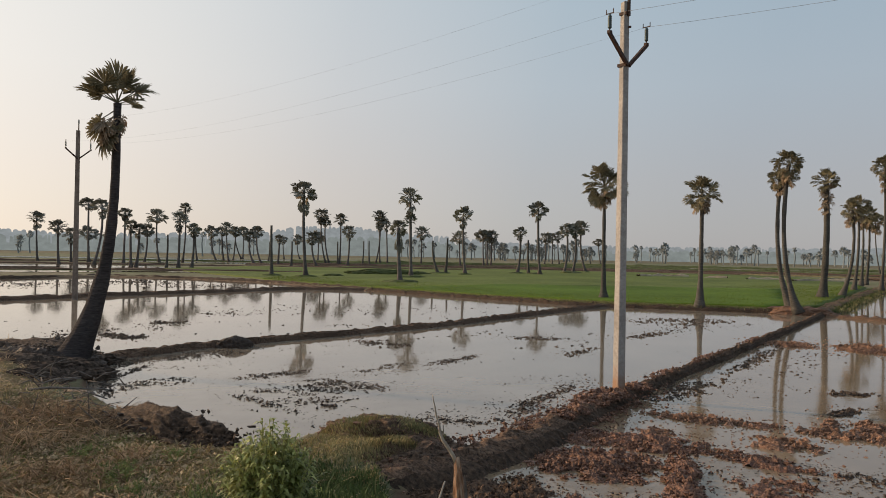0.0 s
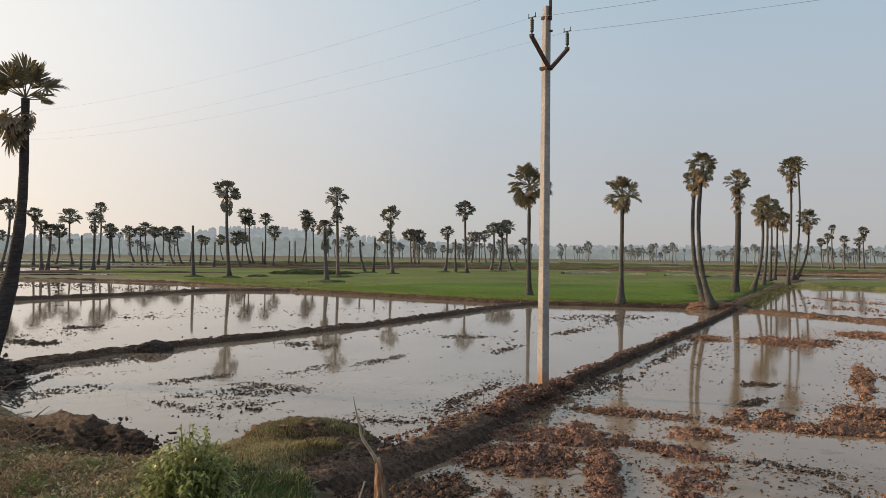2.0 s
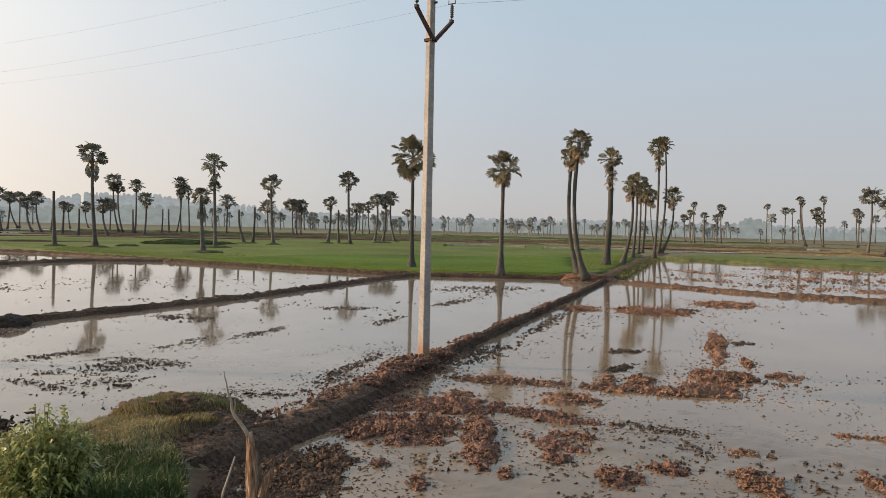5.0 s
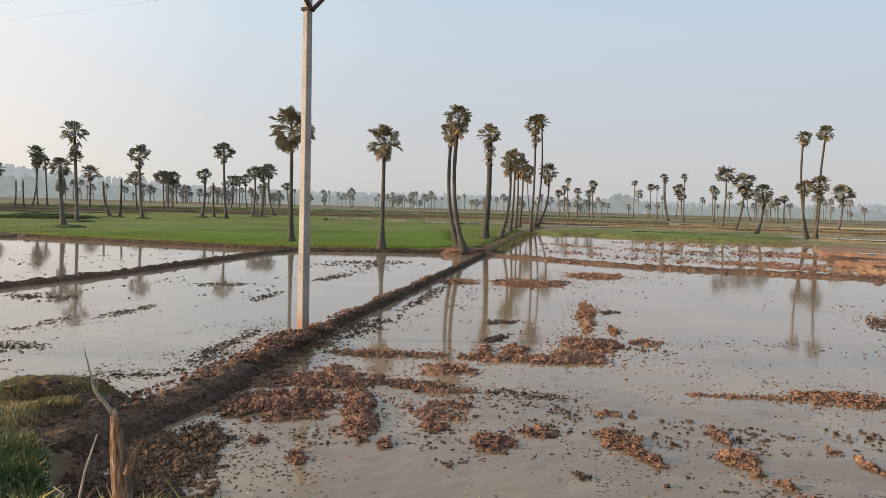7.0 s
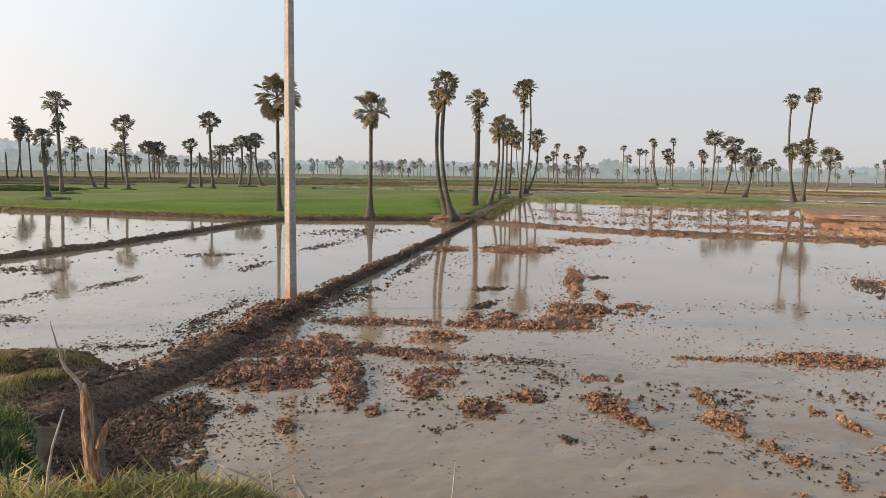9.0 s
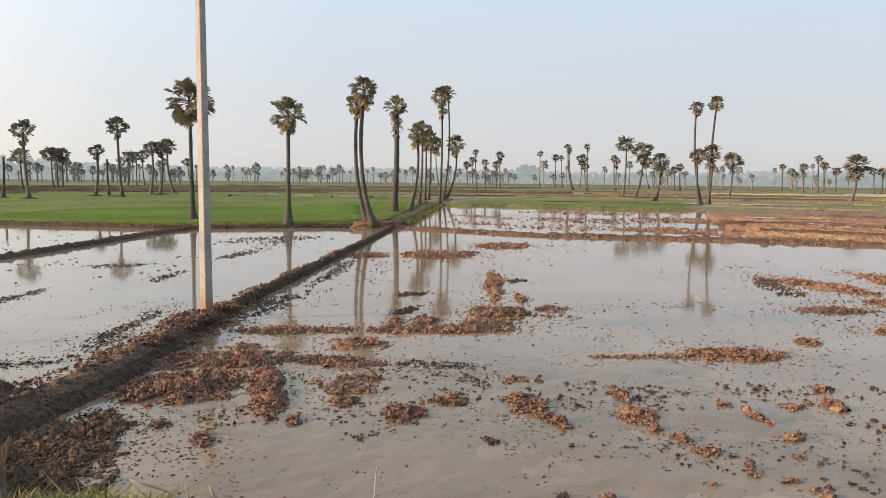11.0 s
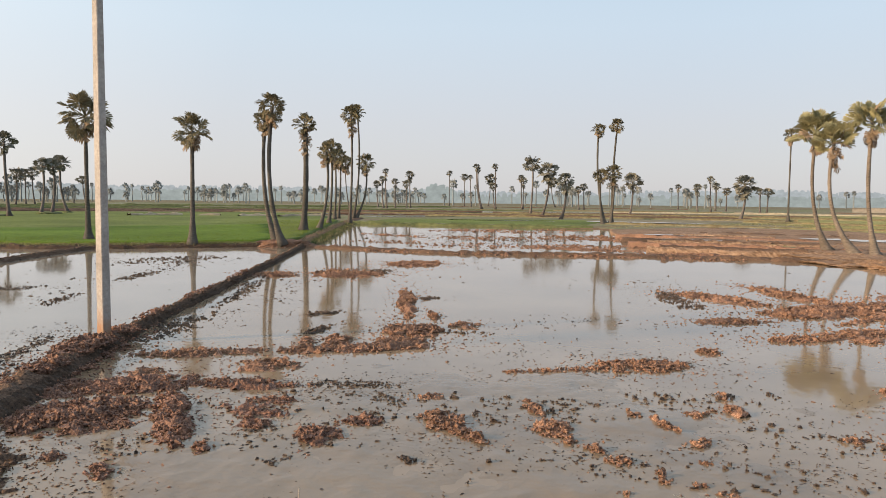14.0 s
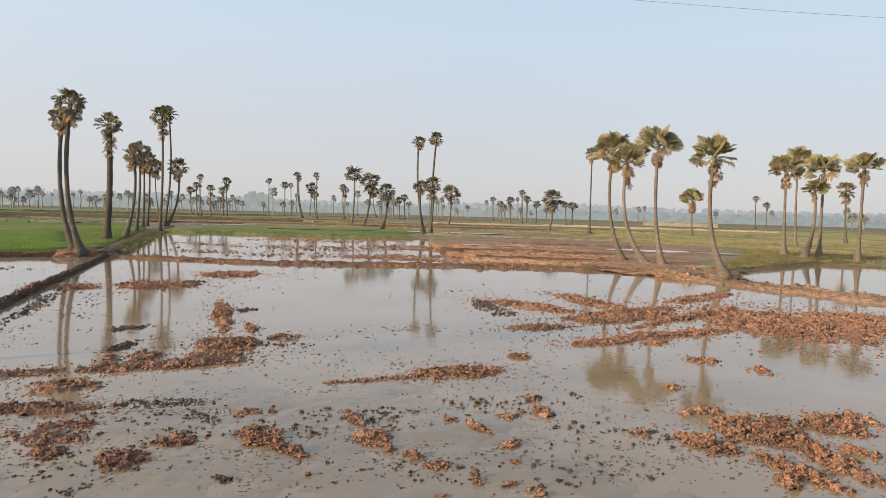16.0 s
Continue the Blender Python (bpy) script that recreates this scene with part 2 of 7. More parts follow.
def make_ground():
    """Soil in the wet low places; short grass, straw and bare earth in patches on the dry land."""
    m, nt, b = principled("field_ground", 0.95)
    geo = nt.nodes.new("ShaderNodeNewGeometry")
    sep = nt.nodes.new("ShaderNodeSeparateXYZ")
    nt.links.new(geo.outputs["Position"], sep.inputs[0])
    n1 = noise_tex(nt, 2.2, 6, 0.65, None, "World")
    n2 = noise_tex(nt, 0.035, 4, 0.6, (0.6, 1.9, 1), "World")
    n3 = noise_tex(nt, 0.11, 5, 0.6, (0.5, 1.6, 1), "World")
    soil = ramp(nt, n1.outputs["Fac"], [(0.3, (0.08, 0.052, 0.034)), (0.7, (0.20, 0.13, 0.082))])
    grass = ramp(nt, n1.outputs["Fac"], [(0.3, (0.105, 0.112, 0.058)), (0.7, (0.205, 0.205, 0.112))])
    straw = ramp(nt, n1.outputs["Fac"], [(0.3, (0.145, 0.125, 0.08)), (0.7, (0.265, 0.225, 0.15))])
    f2 = ramp(nt, n2.outputs["Fac"], [(0.47, (0, 0, 0)), (0.60, (1, 1, 1))])
    f3 = ramp(nt, n3.outputs["Fac"], [(0.56, (0, 0, 0)), (0.72, (1, 1, 1))])
    dry = mix(nt, f3, mix(nt, f2, grass, straw), soil)
    thatch = ramp(nt, n1.outputs["Fac"], [(0.3, (0.10, 0.078, 0.04)), (0.7, (0.27, 0.215, 0.105))])
    high = nt.nodes.new("ShaderNodeMapRange")
    high.inputs[1].default_value, high.inputs[2].default_value = 0.20, 0.28
    nt.links.new(sep.outputs[2], high.inputs[0])
    dry = mix(nt, high.outputs[0], dry, thatch)
    up = nt.nodes.new("ShaderNodeMapRange")
    up.inputs[1].default_value, up.inputs[2].default_value = 0.05, 0.13
    nt.links.new(sep.outputs[2], up.inputs[0])
    nt.links.new(mix(nt, up.outputs[0], soil, dry), b.inputs["Base Color"])
    bumped(nt, b, n1.outputs["Fac"], 0.7, 0.05)
    return m


GROUND = make_ground()
SWARD = two_scale("rice_sward", [(0.3, (0.092, 0.122, 0.028)), (0.55, (0.135, 0.165, 0.042)), (0.8, (0.185, 0.20, 0.07))], 3.0, 0.12, 0.9, 0.8, 0.06, coord="World")
MEADOW = two_scale("short_meadow", [(0.3, (0.15, 0.145, 0.05)), (0.5, (0.25, 0.235, 0.085)), (0.72, (0.40, 0.33, 0.17))], 3.0, 0.1, 0.95, 0.8, 0.06, coord="World")
GRASSY = two_scale("rank_ridge_grass", [(0.3, (0.06, 0.075, 0.03)), (0.7, (0.15, 0.16, 0.07))], 2.0, 0.2, 0.95, 1.0, 0.1, coord="World")
STUBBLE = two_scale("pale_stubble", [(0.3, (0.24, 0.20, 0.13)), (0.7, (0.42, 0.36, 0.25))], 2.0, 0.2, 0.95, 1.0, 0.1, coord="World")
FOAM = two_scale("drifting_scum", [(0.3, (0.24, 0.20, 0.15)), (0.7, (0.38, 0.33, 0.26))], 60, 4, 0.9, 0.4, 0.003, coord="World")
for wet, gloss in ((WET_CLOD, 0.3), (CUT_MUD, 0.2), (DARK_MUD, 0.4), (BUND, 0.3), (SOIL, 0.25)):
    wet.node_tree.nodes["Principled BSDF"].inputs["Specular IOR Level"].default_value = gloss
DEEP_SWARD = two_scale("deep_rice_sward", [(0.3, (0.06, 0.11, 0.010)), (0.55, (0.10, 0.155, 0.017)), (0.8, (0.145, 0.19, 0.03))], 3.0, 0.12, 0.9, 0.8, 0.06, coord="World")

# ---- mesh helpers ----


def mesh_from(name, verts, faces, material, smooth=True):
    me = bpy.data.meshes.new(name)
    me.from_pydata([tuple(v) for v in verts], [], faces)
    me.materials.append(material)
    if smooth:
        me.polygons.foreach_set("use_smooth", [True] * len(me.polygons))
    me.update()
    return me


def tri_mesh(name, verts, tris, material, smooth=False):
    """A mesh from number arrays of corners and triangles, for many pieces at once."""
    me = bpy.data.meshes.new(name)
    verts, tris = np.asarray(verts, np.float32), np.asarray(tris, np.int32)
    me.vertices.add(len(verts))
    me.vertices.foreach_set("co", verts.ravel())
    me.loops.add(tris.size)
    me.loops.foreach_set("vertex_index", tris.ravel())
    me.polygons.add(len(tris))
    me.polygons.foreach_set("loop_start", np.arange(0, tris.size, 3, dtype=np.int32))
    me.polygons.foreach_set("use_smooth", np.full(len(tris), smooth))
    me.materials.append(material)
    me.update(calc_edges=True)
    return me


def part(name, mesh, parent, m=None, label=""):
    ob = new(name, mesh)
    ob.parent = parent
    if m is not None:
        ob.matrix_basis = m
    return tagged(ob, label)


def bm_mesh(name, bm, material, smooth=True):
    me = bpy.data.meshes.new(name)
    bm.to_mesh(me)
    bm.free()
    me.materials.append(material)
    if smooth:
        me.polygons.foreach_set("use_smooth", [True] * len(me.polygons))
    return me


def tube(points, radii, sides=10, lump=0.0, seed=0):
    """Rings round a line of points, closed at both ends."""
    r = random.Random(seed)
    verts, faces = [], []
    pts = [Vector(p) for p in points]
    for i, p in enumerate(pts):
        d = (pts[min(i + 1, len(pts) - 1)] - pts[max(i - 1, 0)]).normalized()
        side = d.cross(Vector((0.31, 0.95, 0.05))).normalized()
        up = side.cross(d)
        for k in range(sides):
            a = 2 * math.pi * k / sides
            q = radii[i] * (1 + lump * (r.random() - 0.5))
            verts.append(p + side * math.cos(a) * q + up * math.sin(a) * q)
    n = len(pts)
    for i in range(n - 1):
        for k in range(sides):
            faces.append((i * sides + k, i * sides + (k + 1) % sides, (i + 1) * sides + (k + 1) % sides, (i + 1) * sides + k))
    faces.append(tuple(range(sides))[::-1])
    faces.append(tuple(range((n - 1) * sides, n * sides)))
    return verts, faces


def fbm(x, y, f=1.0, oct=3):
    """Smooth sum of waves, for broad uneven ground."""
    out = np.zeros(np.shape(x))
    for i in range(oct):
        k = f * 2.1 ** i
        out = out + (np.sin(x * k + 1.7 * i + 1.3 * np.sin(y * k * 0.7)) * np.cos(y * k * 1.1 - 2.3 * i + 0.9 * np.sin(x * k * 0.6))) / 1.8 ** i
    return out / 1.9


def crumbs(shape, cells, r):
    """Random smooth relief on a grid; cells: grid steps between one bump and the next."""
    ny, nx = shape
    cy, cx = max(3, int(ny / cells) + 2), max(3, int(nx / cells) + 2)
    g = r.normal(size=(cy, cx))
    v, u = np.linspace(0, cy - 1.001, ny), np.linspace(0, cx - 1.001, nx)
    j, i = v.astype(int), u.astype(int)
    fv, fu = (v - j)[:, None], (u - i)[None]
    fv, fu = fv * fv * (3 - 2 * fv), fu * fu * (3 - 2 * fu)
    a, b, c, d = g[np.ix_(j, i)], g[np.ix_(j, i + 1)], g[np.ix_(j + 1, i)], g[np.ix_(j + 1, i + 1)]
    return (a * (1 - fu) + b * fu) * (1 - fv) + (c * (1 - fu) + d * fu) * fv


def signed(x, y, poly):
    """Distance to a polygon's edge, negative inside it."""
    x, y = np.asarray(x, float), np.asarray(y, float)
    d, inside = np.full(x.shape, 1e9), np.zeros(x.shape, bool)
    for (x0, y0), (x1, y1) in zip(poly, poly[1:] + poly[:1]):
        ex, ey = x1 - x0, y1 - y0
        t = np.clip(((x - x0) * ex + (y - y0) * ey) / (ex * ex + ey * ey), 0, 1)
        d = np.minimum(d, np.hypot(x - x0 - t * ex, y - y0 - t * ey))
        if ey:
            inside ^= ((y0 > y) != (y1 > y)) & (x < ex * (y - y0) / ey + x0)
    return np.where(inside, -d, d)


# ---- the ground: one sheet to the horizon ----
SHORE = [(-70, 30), (-60, 58), (-31.8, 53), (-27, 59), (-20.6, 58), (-12.7, 53.5), (-4.4, 44.8), (1.9, 39), (5.9, 35.6), (8.6, 34.3),
         (15.4, 32.4), (17.5, 33.5), (35, 57.5), (40.5, 48.5), (47.5, 40), (43, 28), (36, 19), (31.5, 13.5), (29.5, 9.5), (34, 9.6),
         (45, 8.2), (47, -6), (30, -20), (6, -10), (2.8, -3), (2.7, 0), (2.2, 2.7), (1.1, 4.4), (-0.1, 5.2), (-0.45, 6.6),
         (-0.1, 7.7), (0.1, 8.9), (-0.4, 9.8), (-1.2, 10.4), (-1.75, 9.3), (-2.3, 8.6), (-4.2, 10.0), (-5.3, 11.3), (-6.1, 12.4), (-6.6, 13.6), (-7.6, 14.8), (-8.9, 17), (-14, 18), (-70, 20)]


def land(x, y):
    """Height of the ground: the flooded plots lie under the water level 0, the fields just over it, the road bank higher."""
    s = signed(x, y, SHORE)
    bank = np.clip((12 - y) / 4, 0, 1) * np.clip((4 - x) / 1.5, 0, 1)
    left = np.clip((19 - y) / 3, 0, 1) * np.clip((-4 - x) / 2, 0, 1)
    top = np.maximum.reduce([0.15 + 0 * s, 0.30 * bank, 0.4 * left])
    steep = 0.32 + 0.75 * bank * np.clip((7.0 - y) / 1.0, 0, 1)
    rise = np.where(s * steep < 0.42, s * steep, 0.42 + (s - 0.42 / steep) * 0.12)
    h = np.where(s > 0, np.minimum(rise, top), np.maximum(s * 0.3, -0.16))
    # the high grassy shoulder on which the camera stands: steep towards the water, sloping off over the grass
    r, yaw = np.hypot(x, y), np.degrees(np.arctan2(-x, y))
    k = np.clip((yaw - 3.9) / 1.5, 0, 1)
    soft = np.interp(r, [0, 2.2, 2.9, 3.6, 4.5, 5.5, 6.5, 8.5], [1.5, 1.5, 1.40, 1.18, 0.86, 0.53, 0.28, 0.1])
    hard = np.interp(r, [0, 2.12, 2.35, 3.0, 4.3], [1.535, 1.535, 1.38, 0.6, 0.0]) * np.interp(yaw, [-22, -16, -11, -7, -3.5, 2, 6], [0.72, 0.872, 0.935, 0.96, 0.974, 0.985, 1.0])
    shoulder = np.maximum(k * soft + (1 - k) * hard, 1.45 * np.clip(1.0 - y, 0, 1))
    h = np.where(s > 0, np.maximum(h, np.minimum(shoulder, 1.5 * s)), h)
    return h + np.where(s > 0.3, 0.035, 0.01) * fbm(x, y, 1.3) + np.where(bank > 0, 0.022, 0) * (fbm(x, y, 5.0) + 0.6 * fbm(x, y, 19.0, 2))


def axis(lo, hi, fine_lo, fine_hi, step, grow, limit):
    a = list(np.arange(fine_lo, fine_hi, step))
    s = step
    while a[-1] < hi:
        s = min(s * grow, limit if a[-1] < 75 else 90)
        a.append(a[-1] + s)
    s = step
    while a[0] > lo:
        s = min(s * grow, limit if a[0] > -75 else 90)
        a.insert(0, a[0] - s)
    return np.array(a)


def build_ground():
    xs, ys = axis(-3000, 3000, -6.5, 3.0, 0.05, 1.045, 0.55), axis(-3000, 3000, 3.5, 11, 0.05, 1.045, 0.55)
    gx, gy = np.meshgrid(xs, ys)
    gz = land(gx, gy)
    far = np.hypot(gx, gy) > 260
    gz = np.where(far, 0.1, gz)
    w, n = len(xs), len(ys)
    v = np.stack([gx.ravel(), gy.ravel(), gz.ravel()], 1)
    i = (np.arange(n - 1)[:, None] * w + np.arange(w - 1)).ravel()
    tris = np.concatenate([np.stack([i, i + 1, i + w + 1], 1), np.stack([i, i + w + 1, i + w], 1)])
    ob = new("ground", tri_mesh("ground", v, tris, GROUND, True))
    tagged(ob, "brown earth, straw and short grass fields round flooded plots", "ground", kind="structure")


build_ground()


def flat_sheet(name, poly, z, material, label, category, step=2.0, rough=0.0, sink=0.0):
    """A polygon cut into a grid of small faces, with a little unevenness."""
    bm = bmesh.new()
    bm.faces.new([bm.verts.new((x, y, z)) for x, y in poly])
    x0, x1 = min(p[0] for p in poly), max(p[0] for p in poly)
    y0, y1 = min(p[1] for p in poly), max(p[1] for p in poly)
    for lo, hi, nrm in ((x0, x1, (1, 0, 0)), (y0, y1, (0, 1, 0))):
        for c in np.arange(lo + step, hi, step):
            co = tuple(c * k for k in nrm)
            bmesh.ops.bisect_plane(bm, geom=bm.verts[:] + bm.edges[:] + bm.faces[:], plane_co=co, plane_no=nrm)
    for v in bm.verts:
        v.co.z += rough * float(fbm(v.co.x, v.co.y, 0.7))
        if sink:
            k = max(0.0, 1 + float(signed(v.co.x, v.co.y, poly)) / sink)
            v.co.z -= 0.11 * k
    rim = bmesh.ops.extrude_edge_only(bm, edges=[q for q in bm.edges if q.is_boundary])["geom"] if rough else []
    for v in (q for q in rim if isinstance(q, bmesh.types.BMVert)):
        v.co.z -= 0.25
    ob = new(name, bm_mesh(name, bm, material))
    return tagged(ob, label, category, kind="structure")


DIVIDE = [(-2, 4), (-0.6, 7.9), (0.4, 8.9), (1.4, 10.3), (2.9, 12.4), (4.5, 14.7), (7.3, 18.6), (10, 22.4), (13.8, 27.9), (16.4, 31.8), (38, 63)]
flat_sheet("water", [(-75, 15), (-75, 64)] + DIVIDE[::-1], 0.0, PALE_WATER, "still pale silty water in the further paddy plots", "water", 9)
flat_sheet("water", DIVIDE + [(60, 64), (60, -25), (-2, -25)], 0.0, WATER, "still muddy brown water in the freshly ploughed plot", "water", 9)
GREEN = [(-31, 80), (-13, 54.5), (-4.3, 45.6), (1.9, 39.8), (5.9, 36.4), (8.6, 35.05), (15.0, 33.25), (17.9, 34.9), (34.9, 60.4), (46.6, 85.6), (40, 99), (20, 104), (0, 112), (-24, 104)]
flat_sheet("rice_field", GREEN, 0.215, SWARD, "bright green field of young rice", "rice field", 1.6, 0.03)
flat_sheet("rice_field", [(-4.3, 45.9), (1.9, 40.1), (5.9, 36.7), (8.6, 35.35), (14.9, 33.55), (17.0, 35.5), (24.7, 53.6), (4.7, 54.0)], 0.235, DEEP_SWARD, "deeper green plot of young rice beside the bund", "rice field", 1.6, 0.03)
flat_sheet("rice_strip", [(35.8, 58.8), (41, 50.6), (48.3, 41.8), (60, 48), (64, 55), (54, 63), (44, 67)], 0.20, SWARD, "narrow strip of green young rice", "rice field", 1.2, 0.03, 1.5)
flat_sheet("meadow", [(52, 22), (60, 10), (58, -15), (170, -40), (210, 40), (120, 62), (70, 40)], 0.19, MEADOW, "short olive-green grass field", "grass", 3, 0.02, 6.0)

flat_sheet("bare_earth", [(29.5, 12.0), (31.5, 10.2), (36, 10.6), (46, 12.5), (60, 16.5), (62, 26), (60, 36), (47, 38), (41, 33), (35.5, 25), (36.5, 18.5)], 0.195, EARTH, "bare orange-brown earth round the sunlit palms", "earth", 0.6, 0.025, 2.5)

# thin sheets of standing water out in the fields
POOLS = [(-46, 80, 15, 6.5, 0.55), (-35, 64.5, 9, 1.6, 0.5), (-24, 69, 9, 1.0, 0.3), (28, 128, 26, 5, 0.05), (-38, 118, 24, 4, 0.1), (62, 78, 22, 3.2, -0.55), (86, 92, 24, 4, -0.6), (-45, 74, 14, 4, 0.35), (4, 150, 40, 5, 0.0), (52, 112, 16, 3, -0.3), (-60, 150, 40, 6, 0.2)]
THIN_POOLS = [(98, 62, 14, 3, -0.9), (40, 122, 22, 1.3, -0.15), (15, 120, 18, 1.1, 0.05), (55, 96, 14, 0.9, -0.4), (-20, 122, 20, 1.2, 0.1), (70, 66, 12, 0.8, -0.7), (-52, 88, 16, 1.2, 0.3), (30, 140, 30, 1.6, -0.1), (78, 84, 16, 1.0, -0.6), (52, 56, 6, 0.7, -0.7), (52, 73, 6, 1.2, -0.10)]
for wx, wy, wl, ww, wa in POOLS + THIN_POOLS:
    k = 40
    ring = [(wx + (wl * math.cos(b) * math.cos(wa) - ww * math.sin(b) * math.sin(wa)) * (1 + 0.18 * math.sin(5 * b + wx)),
             wy + (wl * math.cos(b) * math.sin(wa) + ww * math.sin(b) * math.cos(wa)) * (1 + 0.18 * math.sin(7 * b + wy))) for b in [2 * math.pi * q / k for q in range(k)]]
    bm = bmesh.new()
    bm.faces.new([bm.verts.new((x, y, 0.20)) for x, y in ring])
    tagged(new("flooded_patch", bm_mesh("flooded_patch", bm, WATER)), "shallow sheet of water lying in a far field", "water", kind="structure")


def wet_slick():
    """Soft wet mud just at the water's level in the near corner of the plot, dipping under it in places."""
    edge = [(0.9, 5.0), (1.2, 6.6), (1.8, 7.9), (2.7, 9.4), (3.6, 9.4), (5.5, 8.3), (6.9, 7.3), (7.7, 6.4), (6.9, 4.6), (6.2, 3.3), (5.6, 2.2), (3.5, 1.0), (2.4, 1.5)]
    nx, ny = 210, 260
    x, y = np.meshgrid(np.linspace(-0.4, 8.4, nx), np.linspace(0.4, 10.8, ny))
    r = np.random.default_rng(77)
    sh = (ny, nx)
    inside = np.clip(-signed(x, y, edge) / 0.9, -1.0, 1.0)
    z = 0.010 * inside + 0.006 * crumbs(sh, 22, r) + 0.004 * crumbs(sh, 8, r) + 0.0022 * crumbs(sh, 3, r) - 0.003
    i = (np.arange(ny - 1)[:, None] * nx + np.arange(nx - 1)).ravel()
    tris = np.concatenate([np.stack([i, i + 1, i + nx + 1], 1), np.stack([i, i + nx + 1, i + nx], 1)])
    tris = tris[(z.ravel()[tris] > -0.006).any(1)]
    v = np.stack([x.ravel(), y.ravel(), z.ravel()], 1)
    tagged(new("wet_mud_slick", tri_mesh("wet_mud_slick", v, tris, SLICK, True)), "smooth wet grey-brown mud just at the water's level", "mud", kind="structure")


wet_slick()


# ---- bunds: earth ridges between the plots ----
def bund(line, width, height, material, label, seed, step=0.16, lump=0.05, taper=1.0, cut=False):
    """A swept earth ridge with slumped sides and an uneven crest, dug 0.2 m into the bed."""
    pts = []
    for (x0, y0), (x1, y1) in zip(line, line[1:]):
        n = max(1, int(math.hypot(x1 - x0, y1 - y0) / step))
        pts += [(x0 + (x1 - x0) * i / n, y0 + (y1 - y0) * i / n) for i in range(n)]
    pts.append(line[-1])
    p = np.array(pts)
    for _ in range(int(2.0 / step)):
        p[1:-1] = (p[:-2] + 2 * p[1:-1] + p[2:]) / 4
    t = np.gradient(p, axis=0)
    t /= np.linalg.norm(t, axis=1)[:, None]
    side = np.stack([t[:, 1], -t[:, 0]], 1)
    cols = 27 if step < 0.06 else 15
    u = np.linspace(-1, 1, cols)
    prof = np.array([-0.22 + (height + 0.22) * min(1, (1 - abs(k)) * 1.7) ** 0.75 for k in u])
    if cut:
        # one side slumps gently into the water, the other is cut steep by the spade
        prof = np.interp(u, [-1, -0.75, -0.4, -0.1, 0.22, 0.40, 0.72, 0.85, 1.0], [-0.22, 0.0, 0.6 * height, 0.88 * height, height, 0.82 * height, 0.1 * height, -0.06, -0.22])
    r = np.random.default_rng(seed)
    n = len(p)
    grid = np.zeros((n, cols, 3))
    rel = 0.9 * crumbs((n, cols), max(3, 0.22 / step), r) + 0.8 * crumbs((n, cols), 3, r) + 0.4 * r.normal(size=(n, cols))
    thick = np.linspace(1, taper, n)
    if cut:
        way = np.linspace(0, 1, n)
        thick = np.interp(way, [0, 0.14, 0.205, 0.29, 0.62, 1.0], [1.0, 0.88, 0.58, 0.42, 0.39, 0.42])
    wob = 1 + 0.16 * fbm(p[:, 0] * 1.7, p[:, 1] * 1.7 + seed, 1.0)
    rise = 1 + 0.16 * fbm(p[:, 0] * 1.1 + 5, p[:, 1] * 1.3 + seed, 0.8)
    for j in range(cols):
        off = u[j] * width * wob * thick + 0.015 * r.normal(size=n)
        grid[:, j, 0] = p[:, 0] + side[:, 0] * off
        grid[:, j, 1] = p[:, 1] + side[:, 1] * off
        grid[:, j, 2] = np.where(prof[j] > 0, prof[j] * rise * (0.5 + 0.5 * thick), prof[j]) + lump * rel[:, j] * (1.15 - 0.7 * abs(u[j])) * (0.6 if cut and u[j] > 0.45 else 1.0)
    i = (np.arange(n - 1)[:, None] * cols + np.arange(cols - 1)).ravel()
    tris = np.concatenate([np.stack([i, i + 1, i + cols + 1], 1), np.stack([i, i + cols + 1, i + cols], 1)])
    me = tri_mesh("earth_bund", grid.reshape(-1, 3), tris, material, True)
    if cut:
        # the cut face takes a darker mud
        me.materials.append(CUT_MUD)
        me.polygons.foreach_set("material_index", np.tile(np.tile((u[:-1] > 0.44).astype(np.int32), n - 1), 2))
    ob = new("earth_bund", me)
    return tagged(ob, label, "bund", kind="structure")


bund([(-1.7, 6.9), (-0.65, 7.55), (0.25, 8.4), (0.75, 9.0), (1.3, 9.85), (2.0, 10.9), (2.93, 12.25), (4.2, 14.15), (7.0, 18.1), (10, 22.4), (13.8, 27.9), (16.4, 31.8)], 0.62, 0.21, BUND, "freshly heaped brown mud bund beside the concrete pole", 1, 0.045, 0.022, 1.0, True)
bund([(16.4, 31.8), (20, 37.3), (25.5, 45.2), (35.1, 58.8), (42, 68)], 0.75, 0.22, BUND, "grass-grown earth bund under a row of palms", 2, 0.12, 0.03)
bund([(-8.0, 14.8), (-7.30, 15.60), (-6.63, 16.64), (-6.04, 17.74), (-4.69, 19.22), (-3.01, 20.99), (-0.10, 24.20), (5.27, 31.78), (7.66, 34.79), (7.9, 34.8)], 0.32, 0.12, BUND, "dark wet mud bund between two flooded plots", 3, 0.055, 0.02)
bund([(-4.6, 45.2), (1.9, 39.3), (5.9, 35.8), (8.6, 34.5), (11.6, 33.5), (15.6, 32.3)], 0.42, 0.15, CUT_MUD, "reddish earth bund along the rice field", 4, 0.1, 0.03)
bund([(-24, 29.5), (-19.1, 32.0), (-16.5, 36.2), (-12.3, 41.4), (-9.4, 45.4), (-4.4, 45.6)], 0.42, 0.15, BUND, "dark mud bund between flooded plots", 5, 0.12, 0.03)
